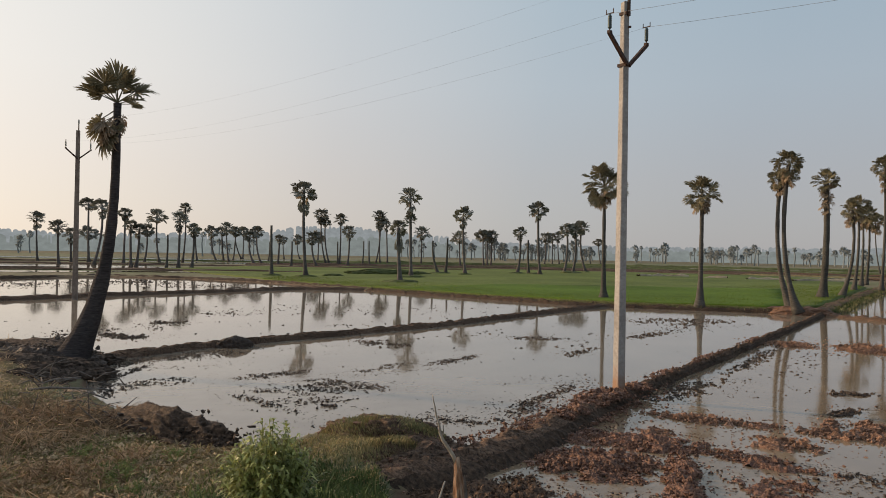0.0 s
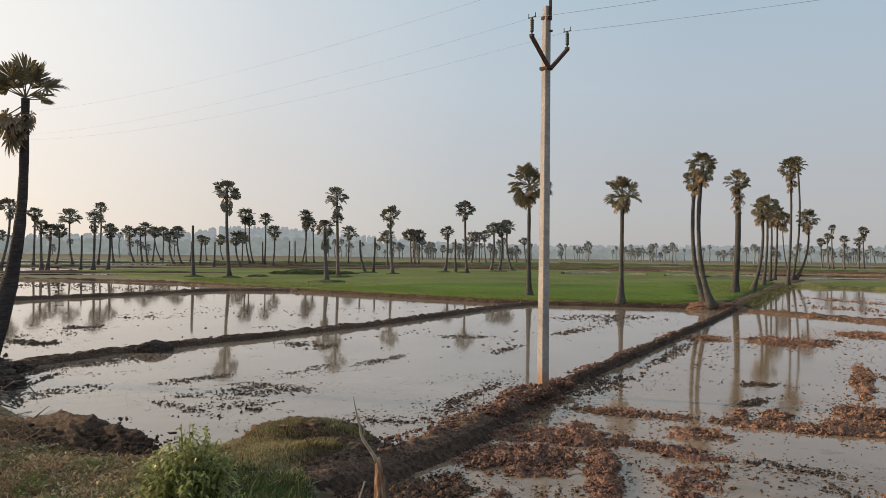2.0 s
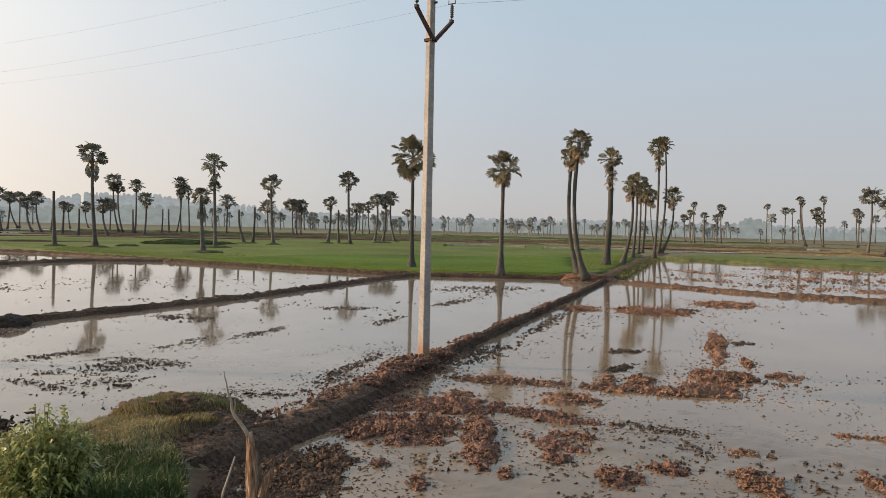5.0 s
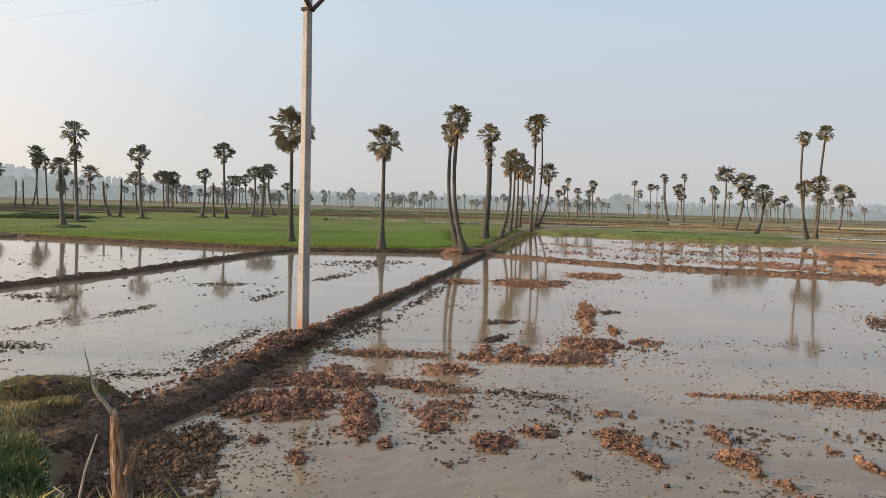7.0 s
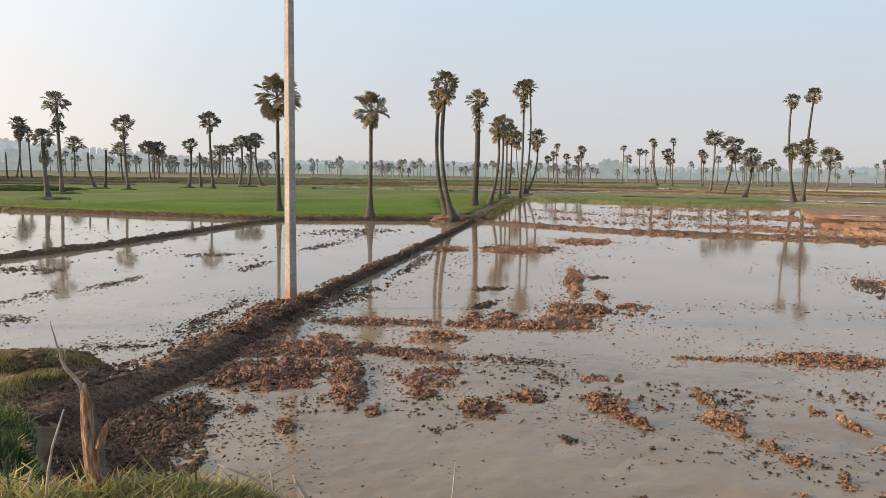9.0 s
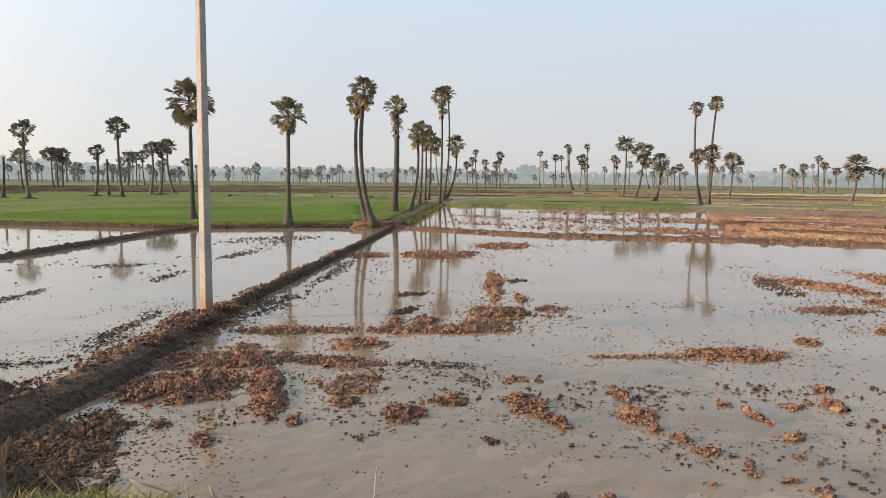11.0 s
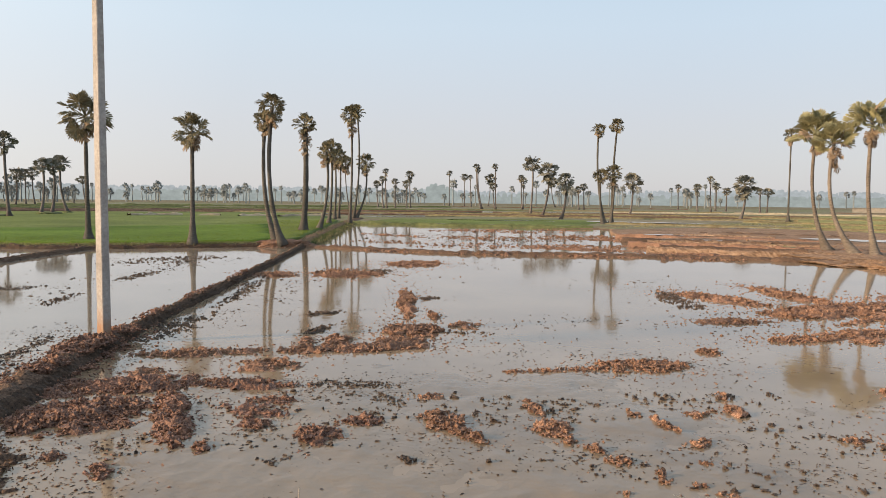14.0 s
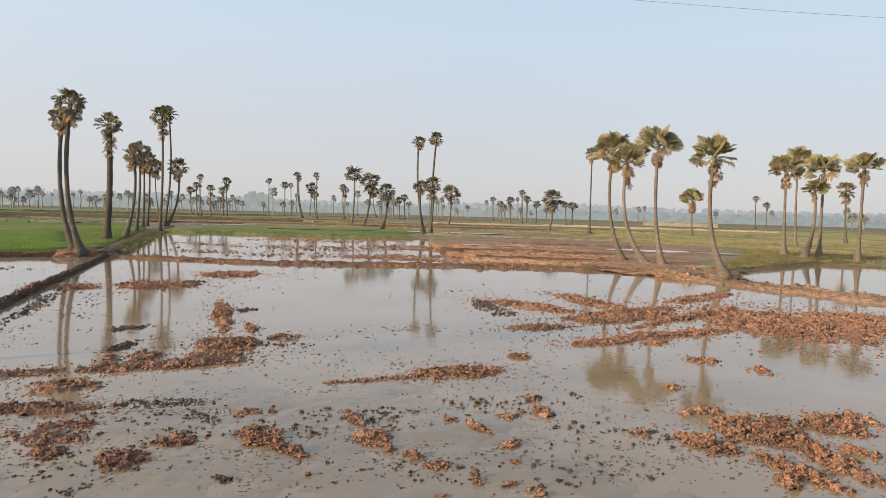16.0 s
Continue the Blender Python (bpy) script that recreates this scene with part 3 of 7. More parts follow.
bund([(-45, 50), (-31.8, 52.5), (-28, 60), (-20.6, 58.4), (-12.7, 54), (-4.4, 45.8)], 0.5, 0.16, CUT_MUD, "low earth bund at the far side of the water", 6, 0.2, 0.03)
bund([(16.6, 31.4), (18.3, 27.8), (19.9, 24.6), (22.2, 22.5), (25.7, 19.2), (28.6, 15.6), (30.2, 12.2)], 0.5, 0.11, BUND, "low reddish mud bund across the flooded plots", 7, 0.08, 0.03)
bund([(30.4, 12.6), (28.9, 10.2), (27.6, 7.6), (26.6, 5.2), (25.2, 2.2), (23.5, -2.5)], 1.0, 0.13, EARTH, "broad ridge of orange earth between the plots", 8, 0.05, 0.022)
bund([(34.9, 57.6), (40.5, 48.9), (47.8, 40.4)], 0.5, 0.2, GRASSY, "low earth bund along the green strip", 9, 0.3)


# ---- turned mud: clods lying in and over the water ----
def ico(sub):
    bm = bmesh.new()
    bmesh.ops.create_icosphere(bm, subdivisions=sub, radius=1)
    v = np.array([w.co[:] for w in bm.verts])
    f = np.array([[w.index for w in q.verts] for q in bm.faces])
    bm.free()
    return v, f


ICO = ico(1)
ICO2 = ico(2)


def lumps(pos, size, seed, flat=0.6, shape=None):
    """Uneven lumps: corners and triangles of a ball with each corner pushed in or out."""
    r = np.random.default_rng(seed)
    tv, tf = shape or ICO
    n = len(pos)
    k = 1 + 0.42 * r.normal(size=(n, len(tv), 1)).clip(-1.5, 1.8)
    v = tv[None] * k * size[:, None, None] * r.uniform(0.45, 1.6, (n, 1, 3))
    v[:, :, 2] *= flat
    a = r.uniform(0, 2 * math.pi, n)
    c, s = np.cos(a)[:, None], np.sin(a)[:, None]
    x, y = v[:, :, 0] * c - v[:, :, 1] * s, v[:, :, 0] * s + v[:, :, 1] * c
    v[:, :, 0], v[:, :, 1] = x, y
    v += pos[:, None, :]
    f = tf[None] + (np.arange(n) * len(tv))[:, None, None]
    return v.reshape(-1, 3), f.reshape(-1, 3)


def clod_patches(name, patches, material, label, seed, base=0.016, flat=0.8, dome=False):
    """patches: centre x, y, half width, half depth, turn in degrees, number of clods, size factor, heap height."""
    r = np.random.default_rng(seed)
    pos, size = [], []
    for cx, cy, w, d, turn, n, k, heap in patches:
        n = int(n * 7)
        ang, rad = r.uniform(0, 2 * math.pi, n), np.sqrt(r.uniform(0, 1, n)) ** 1.15
        lx, ly = w * rad * np.cos(ang), d * rad * np.sin(ang)
        t = radians(turn)
        x, y = cx + lx * math.cos(t) - ly * math.sin(t), cy + lx * math.sin(t) + ly * math.cos(t)
        stray = np.where(r.uniform(size=n) < 0.25, 2.2, 1.0)
        x, y = x + 0.2 * min(w, 1.2) * stray * r.normal(size=n), y + 0.2 * min(max(d, 0.15), 1.2) * stray * r.normal(size=n)
        keep = fbm(x, y, 6.5 / k, 3) + 0.4 * r.normal(size=n) > 0.0 + 0.35 * rad
        x, y, rad = x[keep], y[keep], rad[keep]
        s = base * k * r.lognormal(-0.12, 0.40, len(x))
        z = heap * (1 - rad) * r.uniform(0, 1, len(x)) + s * r.uniform(-0.25, 0.25, len(x))
        if dome:
            z = heap * np.sqrt(np.maximum(0.02, 1 - rad ** 2)) * r.uniform(0.88, 1.04, len(x))
        pos.append(np.stack([x, y, z], 1))
        size.append(s)
    v, f = lumps(np.concatenate(pos), np.concatenate(size), seed, flat)
    ob = new(name, tri_mesh(name, v, f, material, False))
    return tagged(ob, label, "mud", kind="stuff")


def mud_flats(name, patches, material, label, seed, cell=0.05, rough=0.02, edge=0.2, furrow=0.0):
    """Crumbly mud standing out of the water: a finely broken sheet for each patch, sunk at its ragged rim."""
    r = np.random.default_rng(seed)
    vs, ts, off = [], [], 0
    for cx, cy, w, d, turn, n, k, heap in patches:
        nx, ny = max(12, int(2.6 * w / cell)), max(12, int(2.6 * d / cell))
        lx, ly = np.meshgrid(np.linspace(-1.3 * w, 1.3 * w, nx), np.linspace(-1.3 * d, 1.3 * d, ny))
        rad = np.hypot(lx / w, ly / d)
        t = radians(turn)
        x, y = cx + lx * math.cos(t) - ly * math.sin(t), cy + lx * math.sin(t) + ly * math.cos(t)
        sh = (ny, nx)
        big = crumbs(sh, 0.42 / cell, r)
        body = edge - 0.9 * rad ** 2 + 0.6 * big + 0.5 * crumbs(sh, 0.15 / cell, r)
        z = (0.02 + 0.5 * heap) * body + rough * (0.8 * crumbs(sh, 6, r) + 1.0 * crumbs(sh, 2.6, r) + 0.55 * r.normal(size=sh)) * np.clip(body + 0.6, 0, 1)
        z = z + furrow * np.sin(2 * math.pi * ly / 0.34 + 1.5 * big) * np.clip(body + 0.5, 0, 1)
        z = np.maximum(z, -0.10)
        vs.append(np.stack([x.ravel(), y.ravel(), z.ravel()], 1))
        i = (np.arange(ny - 1)[:, None] * nx + np.arange(nx - 1)).ravel()
        tri = np.concatenate([np.stack([i, i + 1, i + nx + 1], 1), np.stack([i, i + nx + 1, i + nx], 1)])
        tri = tri[(z.ravel()[tri] > -0.03).any(1)]
        ts.append(tri + off)
        off += nx * ny
    return tagged(new(name, tri_mesh(name, np.concatenate(vs), np.concatenate(ts), material, True)), label, "mud", kind="stuff")


def furrow_clods(name, patches, material, label, seed, base=0.026, lift=0.0):
    """Turned mud: angular clods with crumbs round them. patches: centre x, y, half length, half width, turn in degrees, cover, size factor, heap height."""
    r = np.random.default_rng(seed)
    pos, size, bits, bit_size = [], [], [], []
    for cx, cy, w, d, turn, cover, k, heap in patches:
        n = max(8, int(1.5 * cover * math.pi * w * d / (0.0021 * k * k)))
        ang, rad = r.uniform(0, 2 * math.pi, n), np.sqrt(r.uniform(0, 1, n)) * r.uniform(0.9, 1.12, n)
        lx, ly = w * rad * np.cos(ang), d * rad * np.sin(ang)
        t = radians(turn)
        x, y = cx + lx * math.cos(t) - ly * math.sin(t), cy + lx * math.sin(t) + ly * math.cos(t)
        keep = fbm(x, y, 4.0 / k, 3) + 0.35 * r.normal(size=n) > -0.75 + 0.85 * rad - 0.25 * (cover - 1)
        x, y, rad = x[keep], y[keep], rad[keep]
        m = len(x)
        s = 0.72 * base * k * np.minimum(r.lognormal(-0.12, 0.45, m), 1.7)
        hill = 0.7 * heap * np.clip(1.05 - rad ** 2, 0.0, 1.0)
        pos.append(np.stack([x, y, lift + hill * r.uniform(0.35, 1.0, m) + s * r.uniform(-0.1, 0.35, m)], 1))
        size.append(s)
        # crumbs broken off round each clod, and a thin scatter beyond the rim
        q = np.repeat(np.arange(m), 3)
        bx, by = x[q] + 1.6 * s[q] * r.normal(size=len(q)), y[q] + 1.6 * s[q] * r.normal(size=len(q))
        bits.append(np.stack([bx, by, lift + 0.7 * hill[q] * r.uniform(0.2, 1.0, len(q)) + 0.002], 1))
        bit_size.append(s[q] * r.uniform(0.22, 0.5, len(q)))
        e = int(0.7 * m) + 6
        a, q = r.uniform(0, 2 * math.pi, e), 1.0 + 0.75 * np.abs(r.normal(size=e))
        lx, ly = (w + 0.05) * q * np.cos(a), (d + 0.08) * q * np.sin(a)
        bits.append(np.stack([cx + lx * math.cos(t) - ly * math.sin(t), cy + lx * math.sin(t) + ly * math.cos(t), 0 * a + lift * 0.4], 1))
        bit_size.append(base * k * r.uniform(0.2, 0.6, e))
    va, fa = lumps(np.concatenate(pos), np.concatenate(size), seed, 0.75, ICO2)
    vb, fb = lumps(np.concatenate(bits), np.concatenate(bit_size), seed + 1, 0.6)
    ob = new(name, tri_mesh(name, np.concatenate([va, vb]), np.concatenate([fa, fb + len(va)]), material, False))
    return tagged(ob, label, "mud", kind="stuff")


NEAR_MUD_A = [(1.74, 8.51, 0.74, 0.62, 22, 1.3, 1.15, 0.09), (2.65, 9.45, 0.81, 0.44, -23, 1.0, 1.0, 0.05), (2.0, 9.75, 0.52, 0.46, 19, 0.8, 0.9, 0.04), (2.53, 7.88, 1.2, 0.21, -107, 1.4, 1.2, 0.1),
    (2.43, 6.69, 0.08, 0.18, -21, 1.2, 1.0, 0.06), (1.52, 6.65, 0.1, 0.19, -7, 0.9, 1.0, 0.05), (1.28, 7.26, 0.14, 0.15, -2, 0.6, 0.8, 0.02), (1.97, 7.93, 0.17, 0.25, 11, 0.7, 0.9, 0.02),
    (3.46, 7.61, 0.45, 0.49, -24, 0.32, 0.9, 0.02), (3.15, 7.1, 0.16, 0.19, 8, 0.9, 1.0, 0.03), (3.27, 7.45, 0.05, 0.29, -31, 1.3, 1.0, 0.08), (3.5, 6.41, 0.24, 0.27, -35, 1.2, 1.1, 0.06)]
furrow_clods("turned_mud", NEAR_MUD_A, WET_CLOD, "heaps of red-brown mud clods in shallow water beside the bund", 503, 0.027)
mud_flats("mud_flat", NEAR_MUD_A, WET_CLOD, "crumbled soft mud under the red-brown clods", 504, 0.016, 0.02, 0.1)
NEAR_MUD_B = [(3.72, 8.73, 0.76, 0.26, -40, 0.9, 0.9, 0.04), (3.76, 7.71, 0.26, 0.16, -76, 0.8, 0.9, 0.03), (4.04, 6.56, 0.32, 0.23, -50, 0.45, 0.9, 0.02), (4.08, 6.51, 0.2, 0.19, -55, 0.7, 1, 0.05)]
furrow_clods("turned_mud", NEAR_MUD_B, WET_CLOD, "scattered red-brown clods in shallow water", 506, 0.027)
mud_flats("mud_flat", NEAR_MUD_B, WET_CLOD, "crumbled soft mud under the red-brown clods", 507, 0.016, 0.02, 0.1)
MID_MUD_A = [(3.87, 10.88, 1.08, 0.28, -25, 0.8, 1.1, 0.03), (2.9, 10.07, 0.27, 0.26, -5, 0.8, 1.0, 0.02), (4.44, 9.56, 0.42, 0.4, -39, 0.7, 1.1, 0.04), (6.0, 9.79, 1.31, 0.3, -25, 1.0, 1.3, 0.05),
    (7.65, 10.52, 0.54, 0.67, -16, 1.2, 1.4, 0.08), (9.54, 13.37, 2.36, 0.21, -125, 0.75, 1.3, 0.04), (6.86, 9.84, 0.42, 0.36, -14, 1.1, 1.4, 0.06), (8.98, 11.67, 0.09, 0.52, -31, 1.0, 1.3, 0.06),
    (8.73, 10.38, 0.28, 0.32, -5, 1.2, 1.3, 0.07), (5.57, 10.63, 0.1, 0.53, -31, 1.1, 1.3, 0.07), (6.08, 10.5, 0.21, 0.41, -31, 1.1, 1.3, 0.06), (9.77, 20.64, 0.62, 0.74, 13, 0.8, 1.5, 0.04)]
furrow_clods("turned_mud", MID_MUD_A, SOIL, "broken rows of red-brown mud standing out of the water", 509, 0.027)
mud_flats("mud_flat", MID_MUD_A, SOIL, "crumbled soft mud under the mud islands", 510, 0.024, 0.026, 0.05)
MID_MUD_B = [(11.73, 19.7, 1.04, 1.15, 5, 0.8, 1.5, 0.05), (15.58, 21.38, 1.03, 0.92, 20, 0.9, 1.5, 0.05)]
furrow_clods("turned_mud", MID_MUD_B, SOIL, "islands of red-brown mud in the flooded plot", 512, 0.027)
mud_flats("mud_flat", MID_MUD_B, SOIL, "crumbled soft mud under the mud islands", 513, 0.024, 0.026, 0.05)
DARKS_MUD_A = [(4.2, 13.2, 1.4, 0.5, 44, 0.3, 0.9, 0.01), (6.41, 11.61, 0.55, 0.18, 35, 0.9, 1.2, 0.02), (7.29, 13.2, 0.58, 0.29, 10, 0.6, 1.2, 0.02), (7.41, 17.4, 3.91, 0.25, 56, 0.25, 1.1, 0.01),
    (4.82, 7.9, 0.63, 0.22, -42, 0.5, 0.8, 0.01), (12.96, 19.73, 0.99, 0.42, 38, 0.5, 1.3, 0.01), (10.5, 13.74, 0.34, 0.25, 16, 0.6, 1.2, 0.01), (8.36, 9.8, 0.49, 0.26, -37, 0.3, 1.1, 0.01),
    (2.81, 5.99, 0.19, 0.19, -8, 0.6, 0.8, 0.01), (3.8, 5.31, 0.08, 0.11, -3, 0.8, 0.8, 0.03), (4.79, 4.5, 0.1, 0.07, -12, 0.7, 0.8, 0.02), (3.6, 4.04, 0.11, 0.08, -15, 0.7, 0.8, 0.02)]
furrow_clods("wet_mud", DARKS_MUD_A, DARK_MUD, "thin streaks of dark wet mud in the flooded plot", 515, 0.022)
DARKS_MUD_B = [(8.67, 4.46, 0.12, 0.18, -46, 0.4, 0.8, 0.01), (6.25, 5.0, 0.24, 0.23, -73, 0.4, 0.8, 0.01), (15.34, 10.33, 1.6, 0.45, -130, 0.35, 1.1, 0.01)]
furrow_clods("wet_mud", DARKS_MUD_B, DARK_MUD, "small dark lumps of wet mud and stubble", 518, 0.022)
ROWS_MUD_A = [(7.48, 6.93, 0.84, 0.14, -25, 0.7, 0.8, 0.02), (8.64, 6.39, 0.7, 0.39, -30, 1.3, 1.1, 0.07), (10.26, 6.34, 0.12, 0.2, -22, 1, 1, 0.05), (4.78, 6.04, 0.24, 0.39, -12, 1.3, 1.1, 0.1),
    (4.7, 5.5, 0.36, 0.1, -99, 1.2, 1.0, 0.06), (5.26, 6.88, 0.13, 0.16, -65, 0.8, 0.9, 0.02), (5.89, 5.74, 0.36, 0.08, -115, 1.1, 1, 0.06), (5.54, 5.13, 0.2, 0.27, -60, 1.2, 1.1, 0.08),
    (5.41, 4.82, 0.18, 0.07, -101, 1.1, 1, 0.05), (5.39, 4.46, 0.14, 0.05, -99, 1.1, 1, 0.06), (5.33, 4.12, 0.12, 0.16, -65, 1.0, 1, 0.05), (5.31, 3.64, 0.08, 0.19, -40, 1.1, 1, 0.07)]
furrow_clods("turned_mud", ROWS_MUD_A, SOIL, "orange heaps and windrows of mud across the water", 521, 0.024)
mud_flats("mud_flat", ROWS_MUD_A, SOIL, "crumbled soft mud under the orange heaps", 522, 0.016, 0.02, 0.0)
ROWS_MUD_B = [(5.4, 3.33, 0.07, 0.07, -85, 1.0, 1, 0.04), (5.39, 3.07, 0.14, 0.08, -94, 0.9, 1, 0.03), (6.59, 4.91, 0.06, 0.18, -31, 1.2, 1, 0.06), (6.54, 4.48, 0.26, 0.08, -114, 1.0, 1, 0.05),
    (7.2, 4.55, 0.16, 0.19, -61, 0.9, 1, 0.04), (7.65, 4.38, 0.22, 0.18, -12, 1.1, 1, 0.06), (8.11, 4.77, 0.07, 0.19, -31, 1.2, 1.1, 0.08), (6.37, 3.94, 0.1, 0.14, -60, 0.9, 1, 0.05),
    (5.93, 3.63, 0.07, 0.07, -31, 0.8, 0.9, 0.03), (4.8, 3.6, 0.08, 0.07, -15, 0.9, 0.9, 0.03), (3.9, 3.82, 0.07, 0.08, -31, 0.9, 0.9, 0.03)]
furrow_clods("turned_mud", ROWS_MUD_B, SOIL, "small orange heaps of mud in a slanting row", 524, 0.024)
mud_flats("mud_flat", ROWS_MUD_B, SOIL, "crumbled soft mud under the orange heaps", 525, 0.016, 0.02, 0.0)
LOW_MUD = [(7.81, 2.41, 0.39, 0.22, -112, 1.2, 1.2, 0.07), (9.03, 2.82, 0.33, 0.26, -115, 0.6, 1.0, 0.03), (8.64, 2.09, 0.57, 0.47, -102, 1.1, 1.2, 0.07), (9.32, 1.66, 0.69, 0.2, -81, 1.1, 1.2, 0.06),
    (7.55, 1.51, 0.57, 0.14, -120, 1.2, 1.2, 0.07), (8.0, 1.19, 0.61, 0.21, -135, 1.0, 1.2, 0.06), (8.59, 1.13, 0.25, 0.05, -92, 1.0, 1.2, 0.06), (7.19, 1.46, 0.12, 0.17, -61, 1.2, 1.1, 0.07),
    (10.08, 1.26, 0.25, 0.1, -119, 1.1, 1.2, 0.06), (9.76, 1.5, 0.28, 0.27, -99, 1.1, 1.2, 0.06), (7.68, 3.08, 0.06, 0.16, -107, 1, 0.9, 0.05)]
furrow_clods("turned_mud", LOW_MUD, SOIL, "orange furrow slices of wet mud lying in water", 527, 0.028)
mud_flats("mud_flat", LOW_MUD, SOIL, "crumbled soft mud under the furrow slices", 528, 0.02, 0.02, 0.25, 0.022)
BANKS_MUD_A = [(16.31, 9.82, 1.31, 0.49, -99, 0.9, 1.3, 0.03), (18.46, 9.17, 1.63, 0.42, -122, 0.9, 1.4, 0.04), (16.69, 7.22, 2.01, 0.7, -10, 0.9, 1.5, 0.05), (17.67, 6.06, 2.77, 0.18, -5, 0.9, 1.6, 0.05),
    (14.71, 5.32, 1.58, 0.3, -24, 1.0, 1.5, 0.05), (17.98, 4.07, 1.43, 2.28, -42, 1.1, 1.8, 0.06), (19.7, 2.52, 1.22, 1.94, -63, 1.1, 1.8, 0.06), (22.24, 7.27, 1.94, 0.36, -6, 0.7, 1.6, 0.04),
    (13.42, 7.74, 0.76, 0.28, -28, 0.8, 1.2, 0.03), (12.75, 5.97, 0.72, 0.24, -24, 1.0, 1.2, 0.04), (13.51, 5.28, 0.31, 0.22, -14, 0.8, 1.2, 0.04), (10.38, 6.41, 0.16, 0.21, -28, 1, 1.1, 0.05)]
furrow_clods("turned_mud", BANKS_MUD_A, SOIL, "wide orange mud banks drying between pools of water", 530, 0.03)
mud_flats("mud_flat", BANKS_MUD_A, SOIL, "crumbled soft mud under the wide banks", 531, 0.035, 0.024, 0.25)
BANKS_MUD_B = [(12.34, 3.96, 0.28, 0.23, -35, 0.6, 1.2, 0.03), (12.17, 2.96, 0.06, 0.24, -45, 1.2, 1.2, 0.08), (10.07, 3.64, 0.08, 0.19, -72, 1, 1.1, 0.05)]
furrow_clods("turned_mud", BANKS_MUD_B, SOIL, "low orange mud strips in the flooded plot", 533, 0.03)
mud_flats("mud_flat", BANKS_MUD_B, SOIL, "crumbled soft mud under the wide banks", 534, 0.035, 0.024, 0.25)
FOOT_MUD = [(0.1, 6.25, 0.5, 0.45, -20, 1.0, 1.0, 0.04), (0.1, 7.3, 0.4, 0.5, 0, 1.0, 1.0, 0.04), (0.42, 6.66, 0.38, 0.61, -16, 1.1, 1.0, 0.05), (0.83, 7.62, 0.26, 0.45, 12, 0.8, 0.9, 0.03), (0.46, 7.07, 0.46, 0.63, -31, 1.1, 1.0, 0.05), (-0.25, 6.5, 0.3, 0.55, 0, 1.0, 1.0, 0.04), (-0.3, 7.35, 0.3, 0.4, 10, 1.0, 1.0, 0.05), (-0.05, 5.75, 0.35, 0.3, -20, 0.8, 0.9, 0.03)]
furrow_clods("wet_mud", FOOT_MUD, BUND, "dark brown wet clods at the foot of the bank", 536, 0.024)
mud_flats("mud_flat", FOOT_MUD, BUND, "crumbled soft mud under the wet clods", 537, 0.02, 0.022, 0.6)
SPECKS = [(3.7, 6.8, 1.9, 1.7, -31, 504, 0.609, 0), (6.5, 6.2, 2.2, 1.6, -38, 360, 0.58, 0), (7, 3.6, 1.8, 1.6, -45, 312, 0.58, 0), (4.2, 13.5, 0.7, 3, -33, 78, 0.87, 0.01), (8, 16.5, 0.8, 5, -33, 96, 1.305, 0.01), (30, 36, 10, 6, -32, 352, 1.566, 0.02), (27, 29, 6, 5, -32, 218, 1.4355, 0.03), (12, 7.5, 4, 3, -40, 120, 0.8, 0), (10.5, 9.5, 4, 0.5, -35, 54, 0.8, 0), (17, 13, 4, 1.5, -40, 90, 1.0, 0)]
clod_patches("mud_specks", SPECKS, DARK_MUD, "small clods and stubble scattered over the water", 16, 0.014, flat=0.35)
LEFT_MUD = [(-6.43, 15.72, 1.27, 0.33, 68, 0.33, 0.72, 0.01), (-5.27, 16.99, 1.52, 0.68, 68, 0.21, 0.72, 0.01), (-5.23, 13.0, 0.92, 0.41, 53, 0.30, 0.72, 0.01), (-5.93, 12.7, 1.19, 0.18, -58, 0.48, 0.76, 0.02),
    (-3.27, 14.19, 0.93, 0.38, 43, 0.30, 0.68, 0.01), (-2.22, 12.77, 1.26, 0.56, 8, 0.30, 0.68, 0.01), (-1.79, 13.33, 0.97, 0.35, -30, 0.27, 0.68, 0.01), (-2.88, 11.54, 1.09, 0.19, -47, 0.33, 0.76, 0.02),
    (-2.1, 11.81, 0.76, 0.35, 15, 0.30, 0.72, 0.01), (-1.8, 11.28, 0.17, 0.29, 5, 0.7, 1.0, 0.02), (-1.17, 15.4, 0.98, 0.25, 57, 0.27, 0.72, 0.01), (0.24, 16.55, 1.13, 0.26, 57, 0.36, 0.72, 0.01)]
TRACKS = [(-6.1, 14.0, 1.4, 0.12, 88, 0.5, 0.75, 0.01), (-5.8, 16.2, 1.0, 0.14, 67, 0.5, 0.75, 0.01), (-6.5, 15.0, 1.1, 0.12, 85, 0.45, 0.75, 0.01)]
furrow_clods("wet_mud", TRACKS, DARK_MUD, "curved lines of dark mud trodden in the flooded plot", 47, 0.018)
furrow_clods("wet_mud", LEFT_MUD, DARK_MUD, "streaks of dark wet mud and stubble in the flooded plot", 17, 0.018)
